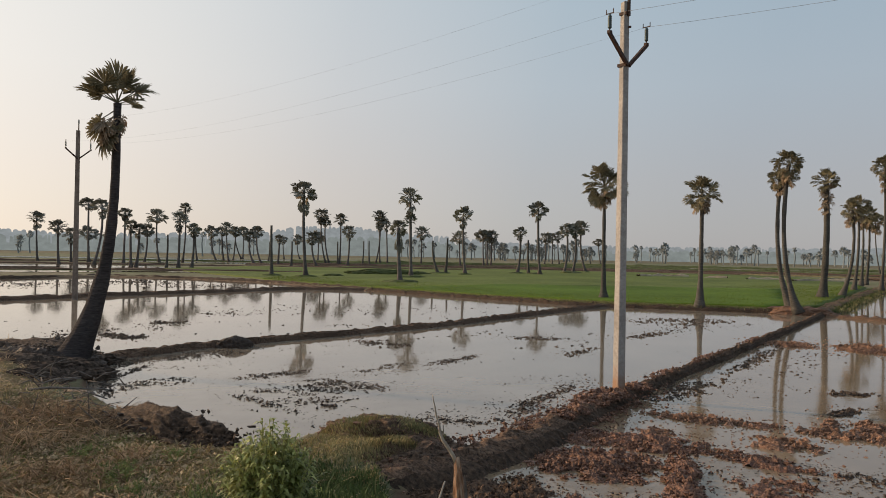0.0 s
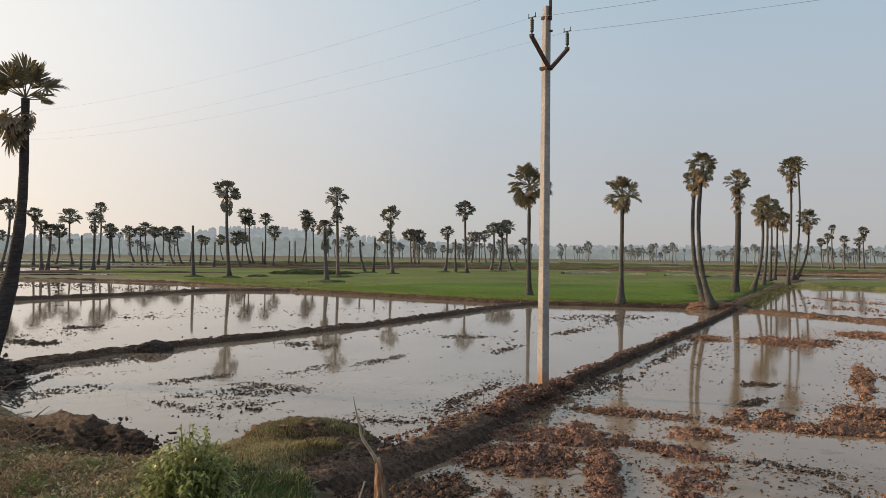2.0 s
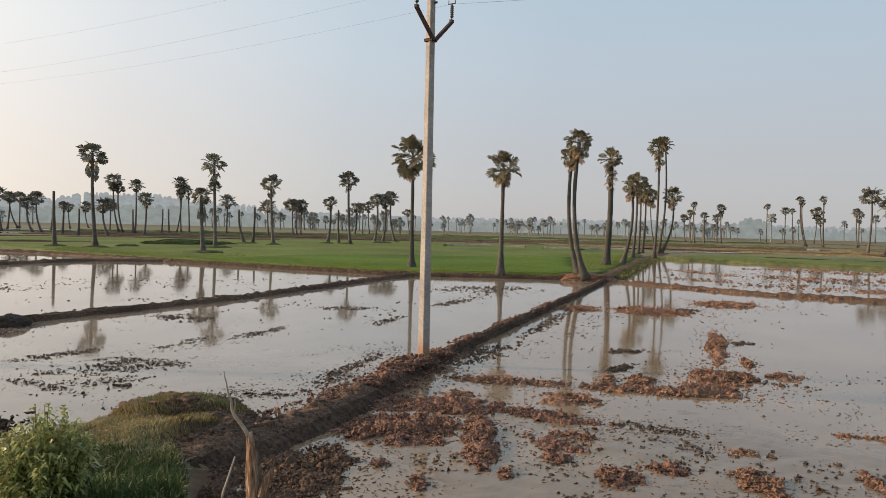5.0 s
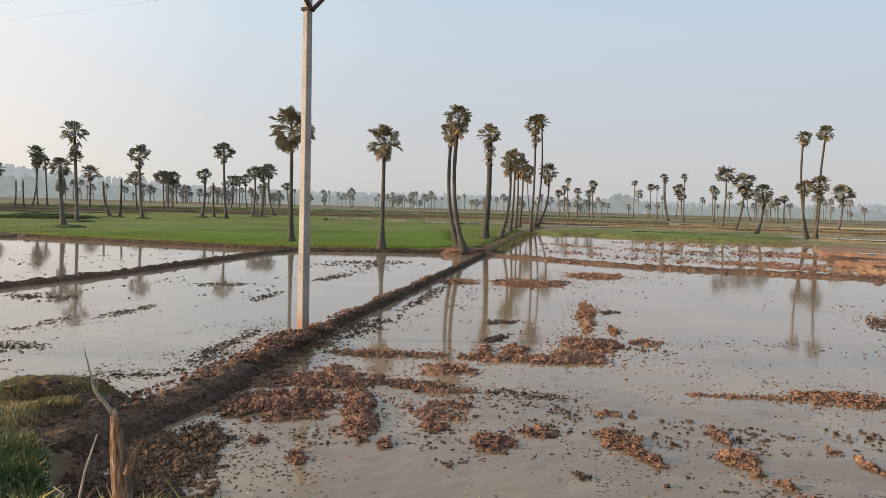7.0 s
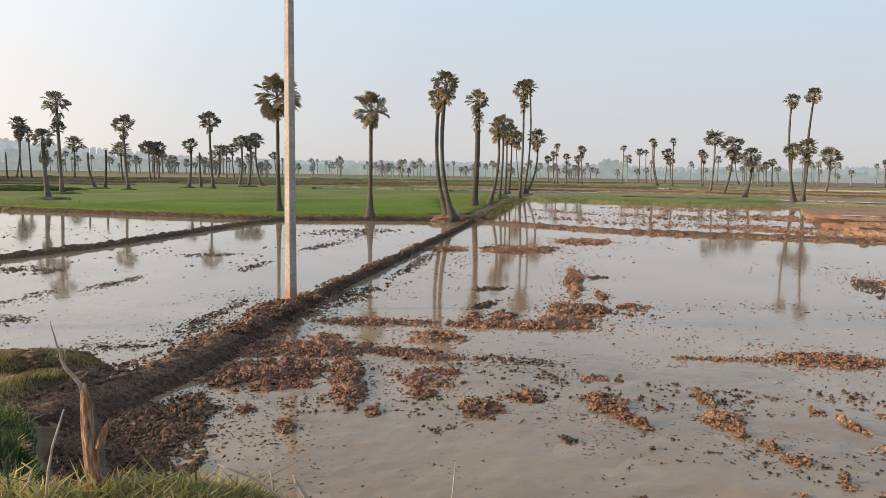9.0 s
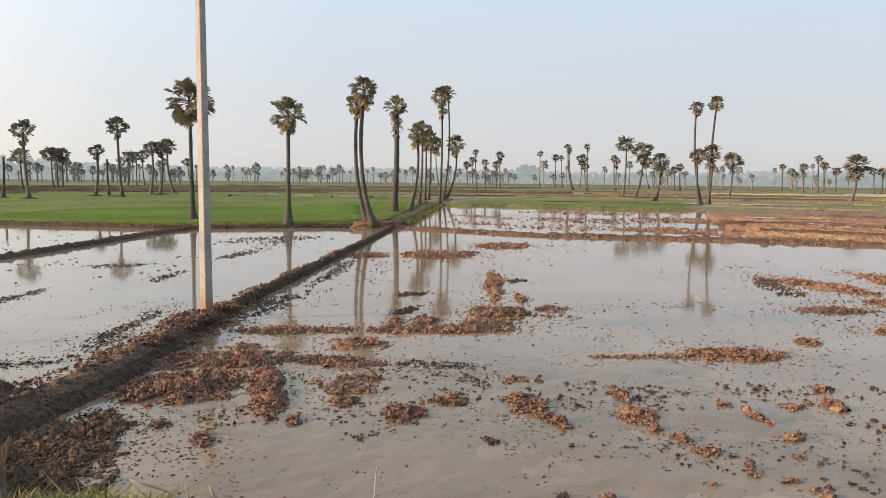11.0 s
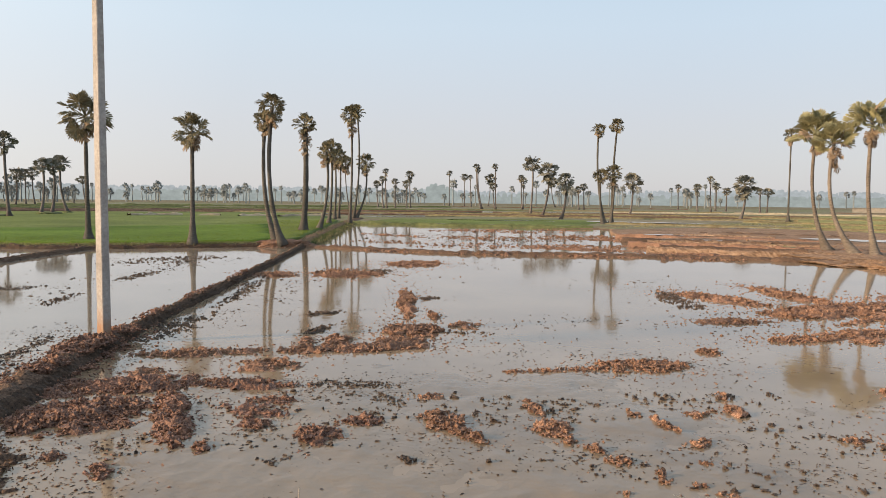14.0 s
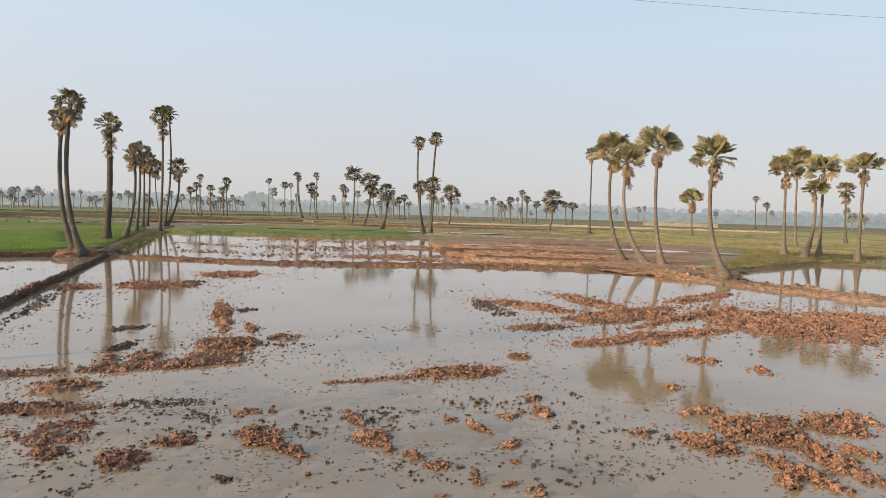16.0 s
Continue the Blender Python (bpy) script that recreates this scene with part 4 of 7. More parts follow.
SHORE_MUD = [(-1.6, 19.26, 1.19, 0.59, -55, 0.25, 0.95, 0.0), (3.48, 18.35, 1.15, 0.23, 58, 0.35, 1.0, 0.0), (6.27, 22.49, 1.4, 0.3, 50, 0.3, 1.1, 0.0), (2.68, 21.14, 0.81, 0.69, -1, 0.25, 1.1, 0.0),
    (9.25, 27.45, 2.31, 1.65, 11, 0.15, 1.3, 0.0), (-0.99, 10.13, 0.78, 0.21, 4, 0.4, 0.8, 0.01), (0.31, 10.49, 0.62, 0.26, 12, 0.4, 0.8, 0.01), (-9.82, 18.89, 0.57, 0.3, -39, 0.7, 1.3, 0.03),
    (-8.74, 19.9, 0.88, 0.51, -40, 0.5, 1.3, 0.02), (-9.02, 23.72, 0.48, 0.74, 34, 0.5, 1.4, 0.0), (1.52, 12.07, 1.32, 0.21, 56, 0.4, 0.8, 0.01)]
furrow_clods("wet_mud", SHORE_MUD, DARK_MUD, "dark bits of mud along the water's edge", 18, 0.022)
BACK_MUD = [(-8.7, 23, 0.5, 1.8, 11, 60, 1.3, 0.02), (-10, 20.4, 0.9, 2.2, 9, 120, 1.3, 0.03), (-8.2, 28, 1.5, 2, 13, 60, 1.2, 0.01), (-26, 46.5, 4, 6, 24, 190, 2.4, 0.03), (-21.7, 51, 4, 4, 25, 200, 2.4, 0.03), (-16, 47, 4, 4, 20, 120, 2.2, 0.02),
            (1.2, 11.2, 0.5, 0.7, -35, 160, 0.7, 0.01), (-0.3, 10.6, 0.8, 0.35, 0, 170, 0.6, 0.01), (2.2, 13.2, 0.3, 0.9, -35, 70, 0.8, 0.01), (8, 25, 1, 3, -33, 60, 1.2, 0.01), (-3, 30, 5, 5, 0, 60, 1.3, 0.01)]
clod_patches("wet_mud", BACK_MUD, DARK_MUD, "dark mud clods along the edge of the water", 18, flat=0.5)
CROSS = [(18.5, 27.3, 0.6, 1.6, 25, 160, 2, 0.10), (21, 23.7, 1.4, 0.6, -45, 120, 2, 0.10), (24.5, 20.4, 2.0, 0.7, -43, 300, 2.0, 0.10), (27.4, 17.2, 1.8, 0.7, -50, 300, 2.0, 0.10),
         (27.1, 23.9, 3.0, 0.8, -70, 260, 1.8, 0.06), (28.8, 18.6, 3.5, 0.7, -32, 300, 1.8, 0.08), (34.8, 28.1, 2.6, 0.5, -71, 150, 2, 0.04), (41.3, 25.6, 4.9, 1.0, -106, 360, 2, 0.05),
         (42.8, 39.2, 2.5, 0.6, -52, 120, 2, 0.03), (57.2, 33.8, 3.7, 0.8, -90, 200, 2.2, 0.04), (26.4, 38.8, 2.7, 0.5, -82, 60, 1.8, 0.02), (36.6, 42.7, 3.2, 0.6, -10, 70, 1.8, 0.02)]
clod_patches("turned_mud", CROSS, SOIL, "heaps of reddish mud along the low cross bund", 33)
mud_flats("mud_flat", CROSS, SOIL, "reddish mud thrown up along the low cross bund", 34, 0.05, 0.03, 0.1)
RIDGE = [(30.0 - 0.9 * i, 11.6 - 2.0 * i, 1.15, 0.8, 65, 170, 1.9, 0.2) for i in range(7)] + [(33.0, 12.8, 2.4, 1.0, 50, 220, 1.9, 0.12), (36.0, 17.0, 2.6, 1.0, 50, 200, 2.0, 0.1), (31.5, 11.0, 1.2, 0.8, 50, 160, 1.8, 0.16)]
clod_patches("earth_clods", RIDGE, EARTH, "loose orange clods on the broad earth ridge", 41, 0.016, 0.7)
mud_flats("earth_flat", RIDGE, EARTH, "rough orange earth along the broad ridge", 42, 0.06, 0.05, 0.5)
EARTH_BITS = [(34, 16, 2.5, 1.2, 52, 160, 2.2, 0.28), (38, 20.5, 3.0, 1.5, 52, 180, 2.4, 0.28), (43, 25, 3.5, 1.6, 52, 180, 2.6, 0.28), (41, 17, 3.0, 1.6, 30, 150, 2.4, 0.28), (48, 27, 4.0, 2.0, 45, 170, 2.8, 0.28), (47, 20, 3.5, 1.6, 30, 140, 2.6, 0.28)]
clod_patches("earth_clods", EARTH_BITS, EARTH, "crumbs and clods over the bare earth", 43, 0.016, 0.6)
POLE_FOOT = [(2.45, 11.6, 0.9, 0.34, 55, 1.3, 1.35, 0.10), (1.75, 10.5, 0.5, 0.24, 55, 1.1, 1.3, 0.09), (3.3, 12.7, 0.4, 0.26, 55, 1.0, 1.2, 0.06)]
furrow_clods("bund_clods", POLE_FOOT, WET_CLOD, "red-brown clods heaped round the pole's foot", 44, 0.028, 0.15)
furrow_clods("bund_clods", [(2.75, 11.5, 0.8, 0.16, 55, 0.6, 1.1, 0.03), (2.2, 10.6, 0.5, 0.14, 50, 0.4, 1.0, 0.02)], WET_CLOD, "red-brown clods rolled down to the bund's foot", 45, 0.026, 0.02)
# loose clods along the crest of the fresh bund
CREST = [(0.45, 8.95, 0.55, 0.2, 52, 0.5, 0.9, 0.03), (1.05, 9.75, 0.6, 0.2, 55, 0.9, 1.0, 0.04), (4.2, 14.15, 1.0, 0.14, 55, 0.5, 0.9, 0.03), (6.0, 16.7, 1.5, 0.12, 55, 0.4, 0.9, 0.03), (8.6, 20.4, 2.0, 0.11, 55, 0.4, 1.0, 0.03), (-0.7, 7.75, 0.7, 0.35, 40, 0.2, 0.8, 0.12), (-0.1, 8.35, 0.6, 0.35, 42, 0.3, 0.9, 0.16)]
furrow_clods("bund_clods", CREST, WET_CLOD, "loose clods lying on the mud bund", 19, 0.024, 0.17)
# thin scatter of mud bits over the wet slick and the shallows
STREWN = [(4.3, 7.3, 1.7, 0.55, -35, 0.10, 0.8, 0.0), (5.3, 6.2, 1.5, 0.6, -38, 0.08, 0.8, 0.0), (3.2, 6.5, 1.2, 0.5, -30, 0.08, 0.8, 0.0), (6.6, 5.2, 1.3, 0.6, -45, 0.07, 0.8, 0.0), (4.6, 4.4, 1.3, 0.5, -45, 0.06, 0.75, 0.0), (6.0, 3.4, 1.2, 0.6, -50, 0.07, 0.75, 0.0), (7.6, 4.9, 1.0, 0.5, -40, 0.08, 0.8, 0.0), (2.1, 7.1, 0.6, 0.35, -20, 0.12, 0.8, 0.0), (7.6, 3.3, 0.9, 0.6, -60, 0.07, 0.8, 0.0)]
furrow_clods("mud_specks", STREWN, DARK_MUD, "small dark clods strewn over the wet mud", 46, 0.022, 0.008)
PLOT_BITS = [(25.0, 27.5, 4.5, 2.4, -40, 0.08, 1.65, 0.0), (30.5, 32.5, 5.5, 3.0, -40, 0.08, 1.8, 0.0), (29.5, 24.5, 3.5, 1.8, -45, 0.1, 1.65, 0.02), (36.5, 40.0, 5.0, 2.5, -45, 0.07, 1.95, 0.0), (37.0, 30.5, 4.0, 2.4, -50, 0.11, 1.95, 0.03), (22.5, 33.0, 2.5, 1.8, -40, 0.06, 1.5, 0.0)]
furrow_clods("mud_specks", PLOT_BITS, SOIL, "brown mud bits strewn over the far flooded plot", 47, 0.026, 0.0)


# ---- electric poles and wires ----
LINE = Vector((0.649, -0.761, 0.0))
ACROSS = Vector((0.761, 0.649, 0.0))
TURN = math.degrees(math.atan2(LINE.y, LINE.x))


def box(bm, centre, size, turn=None):
    g = bmesh.ops.create_cube(bm, size=1.0)["verts"]
    m = Matrix.Translation(centre) @ (turn or Matrix()) @ Matrix.Diagonal((*size, 1))
    bmesh.ops.transform(bm, matrix=m, verts=g)


def insulator(height=0.25):
    prof = [(0.014, 0), (0.026, 0.015)]
    for i in range(6):
        prof += [(0.034, 0.025 + 0.034 * i), (0.033, 0.038 + 0.034 * i), (0.024, 0.052 + 0.034 * i)]
    prof += [(0.02, 0.235), (0.012, height)]
    v, f = tube([(0, 0, z) for _, z in prof], [r for r, _ in prof], 12)
    return mesh_from("insulator", v, f, GLAZE)


def wire_clip():
    """The saddle on an insulator's head that grips the wire, with two upright horns."""
    bm = bmesh.new()
    box(bm, Vector((0, 0, 0.01)), (0.16, 0.014, 0.014))
    for q in (-0.07, 0.07):
        box(bm, Vector((q, 0, 0.045)), (0.010, 0.010, 0.07))
    return bm_mesh("wire_clip", bm, STEEL, False)


CLIP = wire_clip()
INSULATOR = insulator()


def electric_pole(x, y, z0, top, arm, label, wide=1.0, material=None):
    """A tapered concrete pole with a V-shaped steel bracket, two pin insulators on it and one on the pole's head."""
    base = new("electric_pole")
    base.matrix_basis = pose(x, y, z0, 0, 0, TURN)
    bm = bmesh.new()
    rings = []
    h = top - z0
    for k, z in enumerate((-0.6, 0, h * 0.33, h * 0.66, h)):
        s = 1 - 0.30 * max(z, 0) / h
        a, b, c = 0.088 * s * wide, 0.072 * s * wide, 0.010
        rings.append([bm.verts.new((px, py, z)) for px, py in ((-a + c, -b), (a - c, -b), (a, -b + c), (a, b - c), (a - c, b), (-a + c, b), (-a, b - c), (-a, -b + c))])
    for r0, r1 in zip(rings, rings[1:]):
        for i in range(8):
            bm.faces.new((r0[i], r0[(i + 1) % 8], r1[(i + 1) % 8], r1[i]))
    bm.faces.new(rings[-1])
    part("shaft", bm_mesh("shaft", bm, material or CONCRETE, False), base, pose(0, 0, 0, 0, 0, -21))
    za = arm - z0
    for sgn in (-1, 1):
        bm = bmesh.new()
        v = Vector((0, sgn * 0.46, 0.40))
        box(bm, Vector((0.08, sgn * 0.05, za)) + v / 2, (0.05, 0.058, v.length + 0.08), Matrix.Rotation(-sgn * math.atan2(0.46, 0.40), 4, "X"))
        box(bm, Vector((0.08, sgn * 0.52, za + 0.43)), (0.055, 0.07, 0.045))
        holder = part("bracket_arm", bm_mesh("bracket_arm", bm, STEEL, False), base, None, "rust-brown steel bracket arm")
        bm = bmesh.new()
        box(bm, Vector((0.08, sgn * 0.52, za + 0.46)), (0.015, 0.015, 0.12))
        part("pin", bm_mesh("pin", bm, STEEL, False), holder)
        part("insulator", INSULATOR, holder, Matrix.Translation((0.08, sgn * 0.52, za + 0.48)), "dark glazed pin insulator")
        part("wire_clip", CLIP, holder, Matrix.Translation((0.08, sgn * 0.52, za + 0.725)))
    bm = bmesh.new()
    box(bm, Vector((0, 0, za - 0.02)), (0.17, 0.155, 0.05))
    part("clamp", bm_mesh("clamp", bm, STEEL, False), base)
    bm = bmesh.new()
    box(bm, Vector((0, 0, h - 0.20)), (0.145, 0.125, 0.05))
    box(bm, Vector((0.08, 0, h + 0.0)), (0.035, 0.045, 0.5))
    head = part("head_bracket", bm_mesh("head_bracket", bm, STEEL, False), base)
    part("insulator", INSULATOR, head, Matrix.Translation((0.08, 0, h + 0.25)), "dark glazed pin insulator")
    bm = bmesh.new()
    box(bm, Vector((0.10, 0, za + 0.62)), (0.05, 0.03, 0.03))
    part("bolt", bm_mesh("bolt", bm, STEEL, False), base)
    tagged(base, label, "electric pole", "poles of the power line")
    up = Vector((x, y, 0)) + 0.08 * LINE
    return [up + ACROSS * 0.52 + Vector((0, 0, arm + 0.73)), up - ACROSS * 0.52 + Vector((0, 0, arm + 0.73)), up + Vector((0, 0, top + 0.50))]


ends_a = electric_pole(-16.7, 33.1, 0.0, 7.66, 6.4, "far brown backlit concrete electric pole standing in water", 1.5, BACKLIT_CONCRETE)
ends_b = electric_pole(2.95, 12.45, 0.1, 6.73, 5.67, "tall pale concrete electric pole on the mud bund")
ends_c = electric_pole(25.2, -13.6, 0.0, 6.73, 5.67, "pale concrete electric pole further along the line")


def wire(p, q, sag, thick=0.0024):
    pts = []
    for i in range(41):
        k = i / 40
        w = p.lerp(q, k)
        w.z -= sag * 4 * k * (1 - k)
        pts.append(w)
    v, f = tube(pts, [thick] * 41, 6)
    tagged(new("power_line_wire", mesh_from("power_line_wire", v, f, WIRE)), "thin grey overhead wire strung between concrete poles", "wire", "wires of the power line")


for k in range(3):
    wire(ends_a[k], ends_b[k], 0.55, 0.0012)
    wire(ends_b[k], ends_c[k], 0.95)


# ---- palms ----
def fan(name, nseg, material, petiole=0.48, radius=0.52, droop=0.25, seed=0, spread=125, web=0.45):
    """A palmyra leaf one metre long: stiff stalk along x, a pleated cupped web and narrow pointed fingers past it."""
    r = random.Random(seed)
    verts, faces = [], []
    w = 0.016
    verts += [(0, -w, 0), (0, w, 0), (0, 0, 0.03), (petiole, -w * 0.6, 0.0), (petiole, w * 0.6, 0.0), (petiole, 0, 0.02)]
    faces += [(0, 3, 5, 2), (2, 5, 4, 1), (1, 4, 3, 0)]
    c = len(verts)
    verts.append((petiole, 0, 0))
    spread = radians(spread)
    cup = r.uniform(0.1, 0.4)
    for i in range(nseg):
        a0, a1 = -spread + 2 * spread * i / nseg, -spread + 2 * spread * (i + 1) / nseg
        am = (a0 + a1) / 2 + r.uniform(-0.03, 0.03)
        long_ = radius * (0.82 + 0.18 * math.cos(am)) * r.uniform(0.84, 1.04)
        mid = radius * web * r.uniform(0.85, 1.15)
        sag = droop * r.uniform(0.7, 1.5)

        def at(a, q, lift=0.0):
            x, y = petiole + q * math.cos(a), q * math.sin(a)
            return (x, y, lift + cup * abs(y) - sag * (q / radius) ** 2.4 * radius)
        k = len(verts)
        d = (a1 - a0) / 2
        far = mid + 0.6 * (long_ - mid)
        verts += [at(a0, mid, -0.012), at(a1, mid, -0.012), at(am, mid, 0.014),
                  at(am - 0.42 * d, far), at(am + 0.42 * d, far), at(am + r.uniform(-0.06, 0.06), long_)]
        faces += [(c, k, k + 2), (c, k + 2, k + 1), (k, k + 3, k + 2), (k + 2, k + 4, k + 1), (k + 2, k + 3, k + 4), (k + 3, k + 5, k + 4)]
    return mesh_from(name, verts, faces, material, False)


SPIKY_FANS = [fan("frond", 21, FROND, 0.52, 0.50, d, s, 125, 0.62) for s, d in ((1, 0.1), (2, 0.3), (3, 0.5), (4, 0.2), (8, 0.4))]
FANS = [fan("frond", 24, FROND, 0.54, 0.40, d, s, 140, 0.72) for s, d in ((1, 0.25), (2, 0.45), (3, 0.65), (4, 0.35), (8, 0.55))]
DRY_FANS = [fan("dry_frond", 22, DEAD, 0.42, 0.46, d, s, 125, 0.7) for s, d in ((5, 0.5), (6, 0.8))]


PALE_FANS = [fan("frond", 26, PALE_FROND, 0.56, 0.46, d, s, 145, 0.74) for s, d in ((11, 0.15), (12, 0.3), (13, 0.45))]


def frond_pose(at, az, elev, roll, size):
    return Matrix.Translation(at) @ Matrix.Rotation(az, 4, "Z") @ Matrix.Rotation(-elev, 4, "Y") @ Matrix.Rotation(roll, 4, "X") @ Matrix.Diagonal((size, size, size, 1))


def trunk_mesh(h, lean, bow, r0, r1, seed, rings=22, sides=12, curl=2.2, flare=0.5, material=None):
    pts, rad = [], []
    r = random.Random(seed)
    for i in range(rings + 1):
        k = i / rings
        arc = 4 * k * (1 - k)
        ease = 1 - (1 - k) ** curl
        pts.append((lean[0] * ease + 0.6 * bow[0] * arc, lean[1] * ease + 0.6 * bow[1] * arc, -0.15 + (h + 0.15) * k))
        rad.append((r1 + (r0 - r1) * math.exp(-k * h / flare) + (0.25 * r1) * (1 - k)) * r.uniform(0.93, 1.07))
    v, f = tube(pts, rad, sides, 0.10, seed)
    return mesh_from("trunk", v, f, material or TRUNK)


_v, _f = tube([(0.04, 0, 0), (0.14, 0, 0), (0.24, 0, 0.02)], [0.022, 0.016, 0.008], 5)
STUB = mesh_from("leaf_stub", _v, _f, TRUNK)
PALM_COUNT = [0]


def palm(x, y, z0, h, lean, bow, r, skirt, r0=0.29, r1=0.082, label="", fronds=21, curl=2.4, flare=0.5, leaves=None, bark=None, tan=0.0):
    """A palmyra: base x, y, z; trunk height to the heart of the crown, its lean and bow; crown radius; length of the hanging skirt."""
    PALM_COUNT[0] += 1
    seed = PALM_COUNT[0]
    rr = random.Random(seed)
    tree = new("palm_tree")
    tree.matrix_basis = pose(x, y, z0)
    part("trunk", trunk_mesh(h, lean, bow, r0, r1, seed, curl=curl, flare=flare, material=bark), tree)
    heart = Vector((lean[0], lean[1], h))
    if leaves:
        for az, elev, size, down, dry in leaves:
            part("dry_frond" if dry else "frond", rr.choice(DRY_FANS if dry else SPIKY_FANS), tree,
                 frond_pose(heart - Vector((0, 0, down)), radians(az), radians(elev), rr.uniform(-0.7, 0.7), size))
        return tagged(tree, label, "palm tree", "palms round the paddies")
    for i in range(fronds):
        k = (i + 0.5) / fronds
        elev = radians((80 - 88 * k ** 0.9 if tan else 88 - 128 * k ** 1.05) + rr.uniform(-10, 10))
        size = r * rr.uniform(0.98, 1.26) * (0.84 if k < 0.3 else 1.0) * (1.08 if tan else 1.0)
        old = rr.random() < tan * (0.5 + k)
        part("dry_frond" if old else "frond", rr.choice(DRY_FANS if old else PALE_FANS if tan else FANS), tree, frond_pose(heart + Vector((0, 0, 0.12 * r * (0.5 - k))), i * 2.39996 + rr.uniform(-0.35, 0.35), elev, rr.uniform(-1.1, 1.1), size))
    m = max(4, int(5 + skirt * 6))
    for i in range(m):
        k = (i + 0.5) / m
        at = Vector((lean[0] * (1 - 0.1 * k), lean[1] * (1 - 0.1 * k), h - skirt * 0.62 * k))
        dry = rr.random() < (0.75 if tan else 0.5) + 0.5 * k
        part("dry_frond" if dry else "frond", rr.choice(DRY_FANS if dry else FANS), tree,
             frond_pose(at, i * 2.39996 + rr.uniform(-0.5, 0.5), radians(rr.uniform(-76, -36) if tan else rr.uniform(-66, -18)), rr.uniform(-1.0, 1.0), r * rr.uniform(0.6, 0.92) * (0.8 if tan else 1.0)))
    for i in range(int(4 + skirt * 3)):
        # stubs of old leaf stalks
        q = rr.uniform(0, 0.75)
        part("leaf_stub", STUB, tree, frond_pose(Vector((lean[0] * (1 - 0.1 * q), lean[1] * (1 - 0.1 * q), h - skirt * 0.6 * q - 0.1)), i * 2.4, radians(rr.uniform(20, 60)), 0, rr.uniform(0.8, 1.3)))
    return tagged(tree, label or "tall palmyra palm with a grey ringed trunk and fan leaves", "palm tree", "palms round the paddies")


# stout leaning palm: each leaf's bearing, rise, length, drop below the heart, dry or not
UPPER_LEAVES = [(207, 22, 0.84, 0, 0), (192, 40, 0.84, 0, 0), (232, 52, 0.82, 0, 0), (142, 70, 0.86, 0, 0), (290, 74, 0.88, 0, 0), (330, 56, 0.84, 0, 0), (85, 58, 0.84, 0, 0), (45, 40, 0.84, 0, 0), (15, 32, 0.8, 0, 0), (350, 12, 0.62, 0.02, 0), (60, 10, 0.62, 0.02, 0), (165, 30, 0.76, 0, 0)]
LOWER_LEAVES = [(200, -38, 0.77, 0.12, 0), (235, -52, 0.82, 0.2, 1), (180, -60, 0.8, 0.3, 1), (215, -66, 0.87, 0.3, 0), (250, -62, 0.71, 0.4, 1), (205, -48, 0.66, 0.45, 1), (300, -72, 0.43, 0.25, 1), (40, -70, 0.43, 0.35, 1), (190, -45, 0.8, 0.2, 0), (225, -30, 0.7, 0.25, 1), (160, -52, 0.75, 0.35, 0), (20, -50, 0.4, 0.15, 1), (110, -60, 0.5, 0.2, 1), (280, -50, 0.45, 0.3, 0)]
palm(-7.32, 14.20, 0.2, 5.07, (0.72, 0.35), (0.0, 0.0), 0.90, 0.85, 0.32, 0.068, "curved palmyra palm dark against the sky beside water", 15, 3.3, 1.2, UPPER_LEAVES + LOWER_LEAVES, BACKLIT_BARK)
palm(8.44, 38.58, 0.22, 5.88, (-0.04, 0.01), (0.00, -0.00), 1.28, 0.87)
palm(11.76, 33.62, 0.24, 5.10, (0.04, -0.01), (0.00, -0.00), 0.92, 0.87)
palm(15.41, 31.78, 0.22, 6.33, (-0.42, 0.20), (-0.28, 0.13), 0.76, 1.12, curl=3.6)
palm(15.63, 32.81, 0.22, 5.80, (-0.51, 0.24), (-0.17, 0.08), 0.60, 0.93, curl=3.6)
palm(22.49, 43.45, 0.22, 6.86, (0.11, -0.06), (0.13, -0.07), 0.83, 2.87, r0=0.36, r1=0.15)
palm(25.03, 46.00, 0.22, 5.39, (0.46, -0.25), (0.27, -0.15), 0.76, 1.37)
palm(30.93, 55.13, 0.22, 6.34, (0.19, -0.11), (0.16, -0.09), 0.87, 1.64)
palm(38.23, 66.90, 0.22, 6.39, (0.08, -0.04), (0.10, -0.06), 0.89, 1.78)
palm(39.83, 68.90, 0.22, 6.53, (0.18, -0.10), (0.10, -0.06), 0.91, 1.83)
palm(70.73, 118.08, 0.22, 8.68, (-0.73, 0.44), (0.00, -0.00), 1.57, 2.36)
palm(33.35, 55.73, 0.22, 9.34, (0.11, -0.07), (0.16, -0.10), 0.97, 2.54)
palm(39.97, 66.04, 0.22, 11.02, (0.32, -0.20), (0.42, -0.26), 0.93, 0.55)
palm(40.28, 66.14, 0.22, 5.86, (0.87, -0.54), (0.37, -0.23), 1.09, 1.53)
palm(54.53, 44.61, 0.22, 8.74, (-0.52, 0.63), (-0.12, 0.15), 0.72, 0.86)
palm(55.08, 44.31, 0.22, 9.10, (0.19, -0.24), (-0.24, 0.30), 0.81, 0.28)
palm(54.34, 44.71, 0.22, 4.42, (-0.20, 0.24), (-0.06, 0.07), 0.82, 0.67)
palm(54.94, 44.39, 0.22, 4.76, (0.15, -0.19), (0.06, -0.07), 0.91, 1.72)
palm(82.47, 41.21, 0.22, 9.81, (-0.01, 0.02), (0.00, -0.00), 0.89, 1.36)
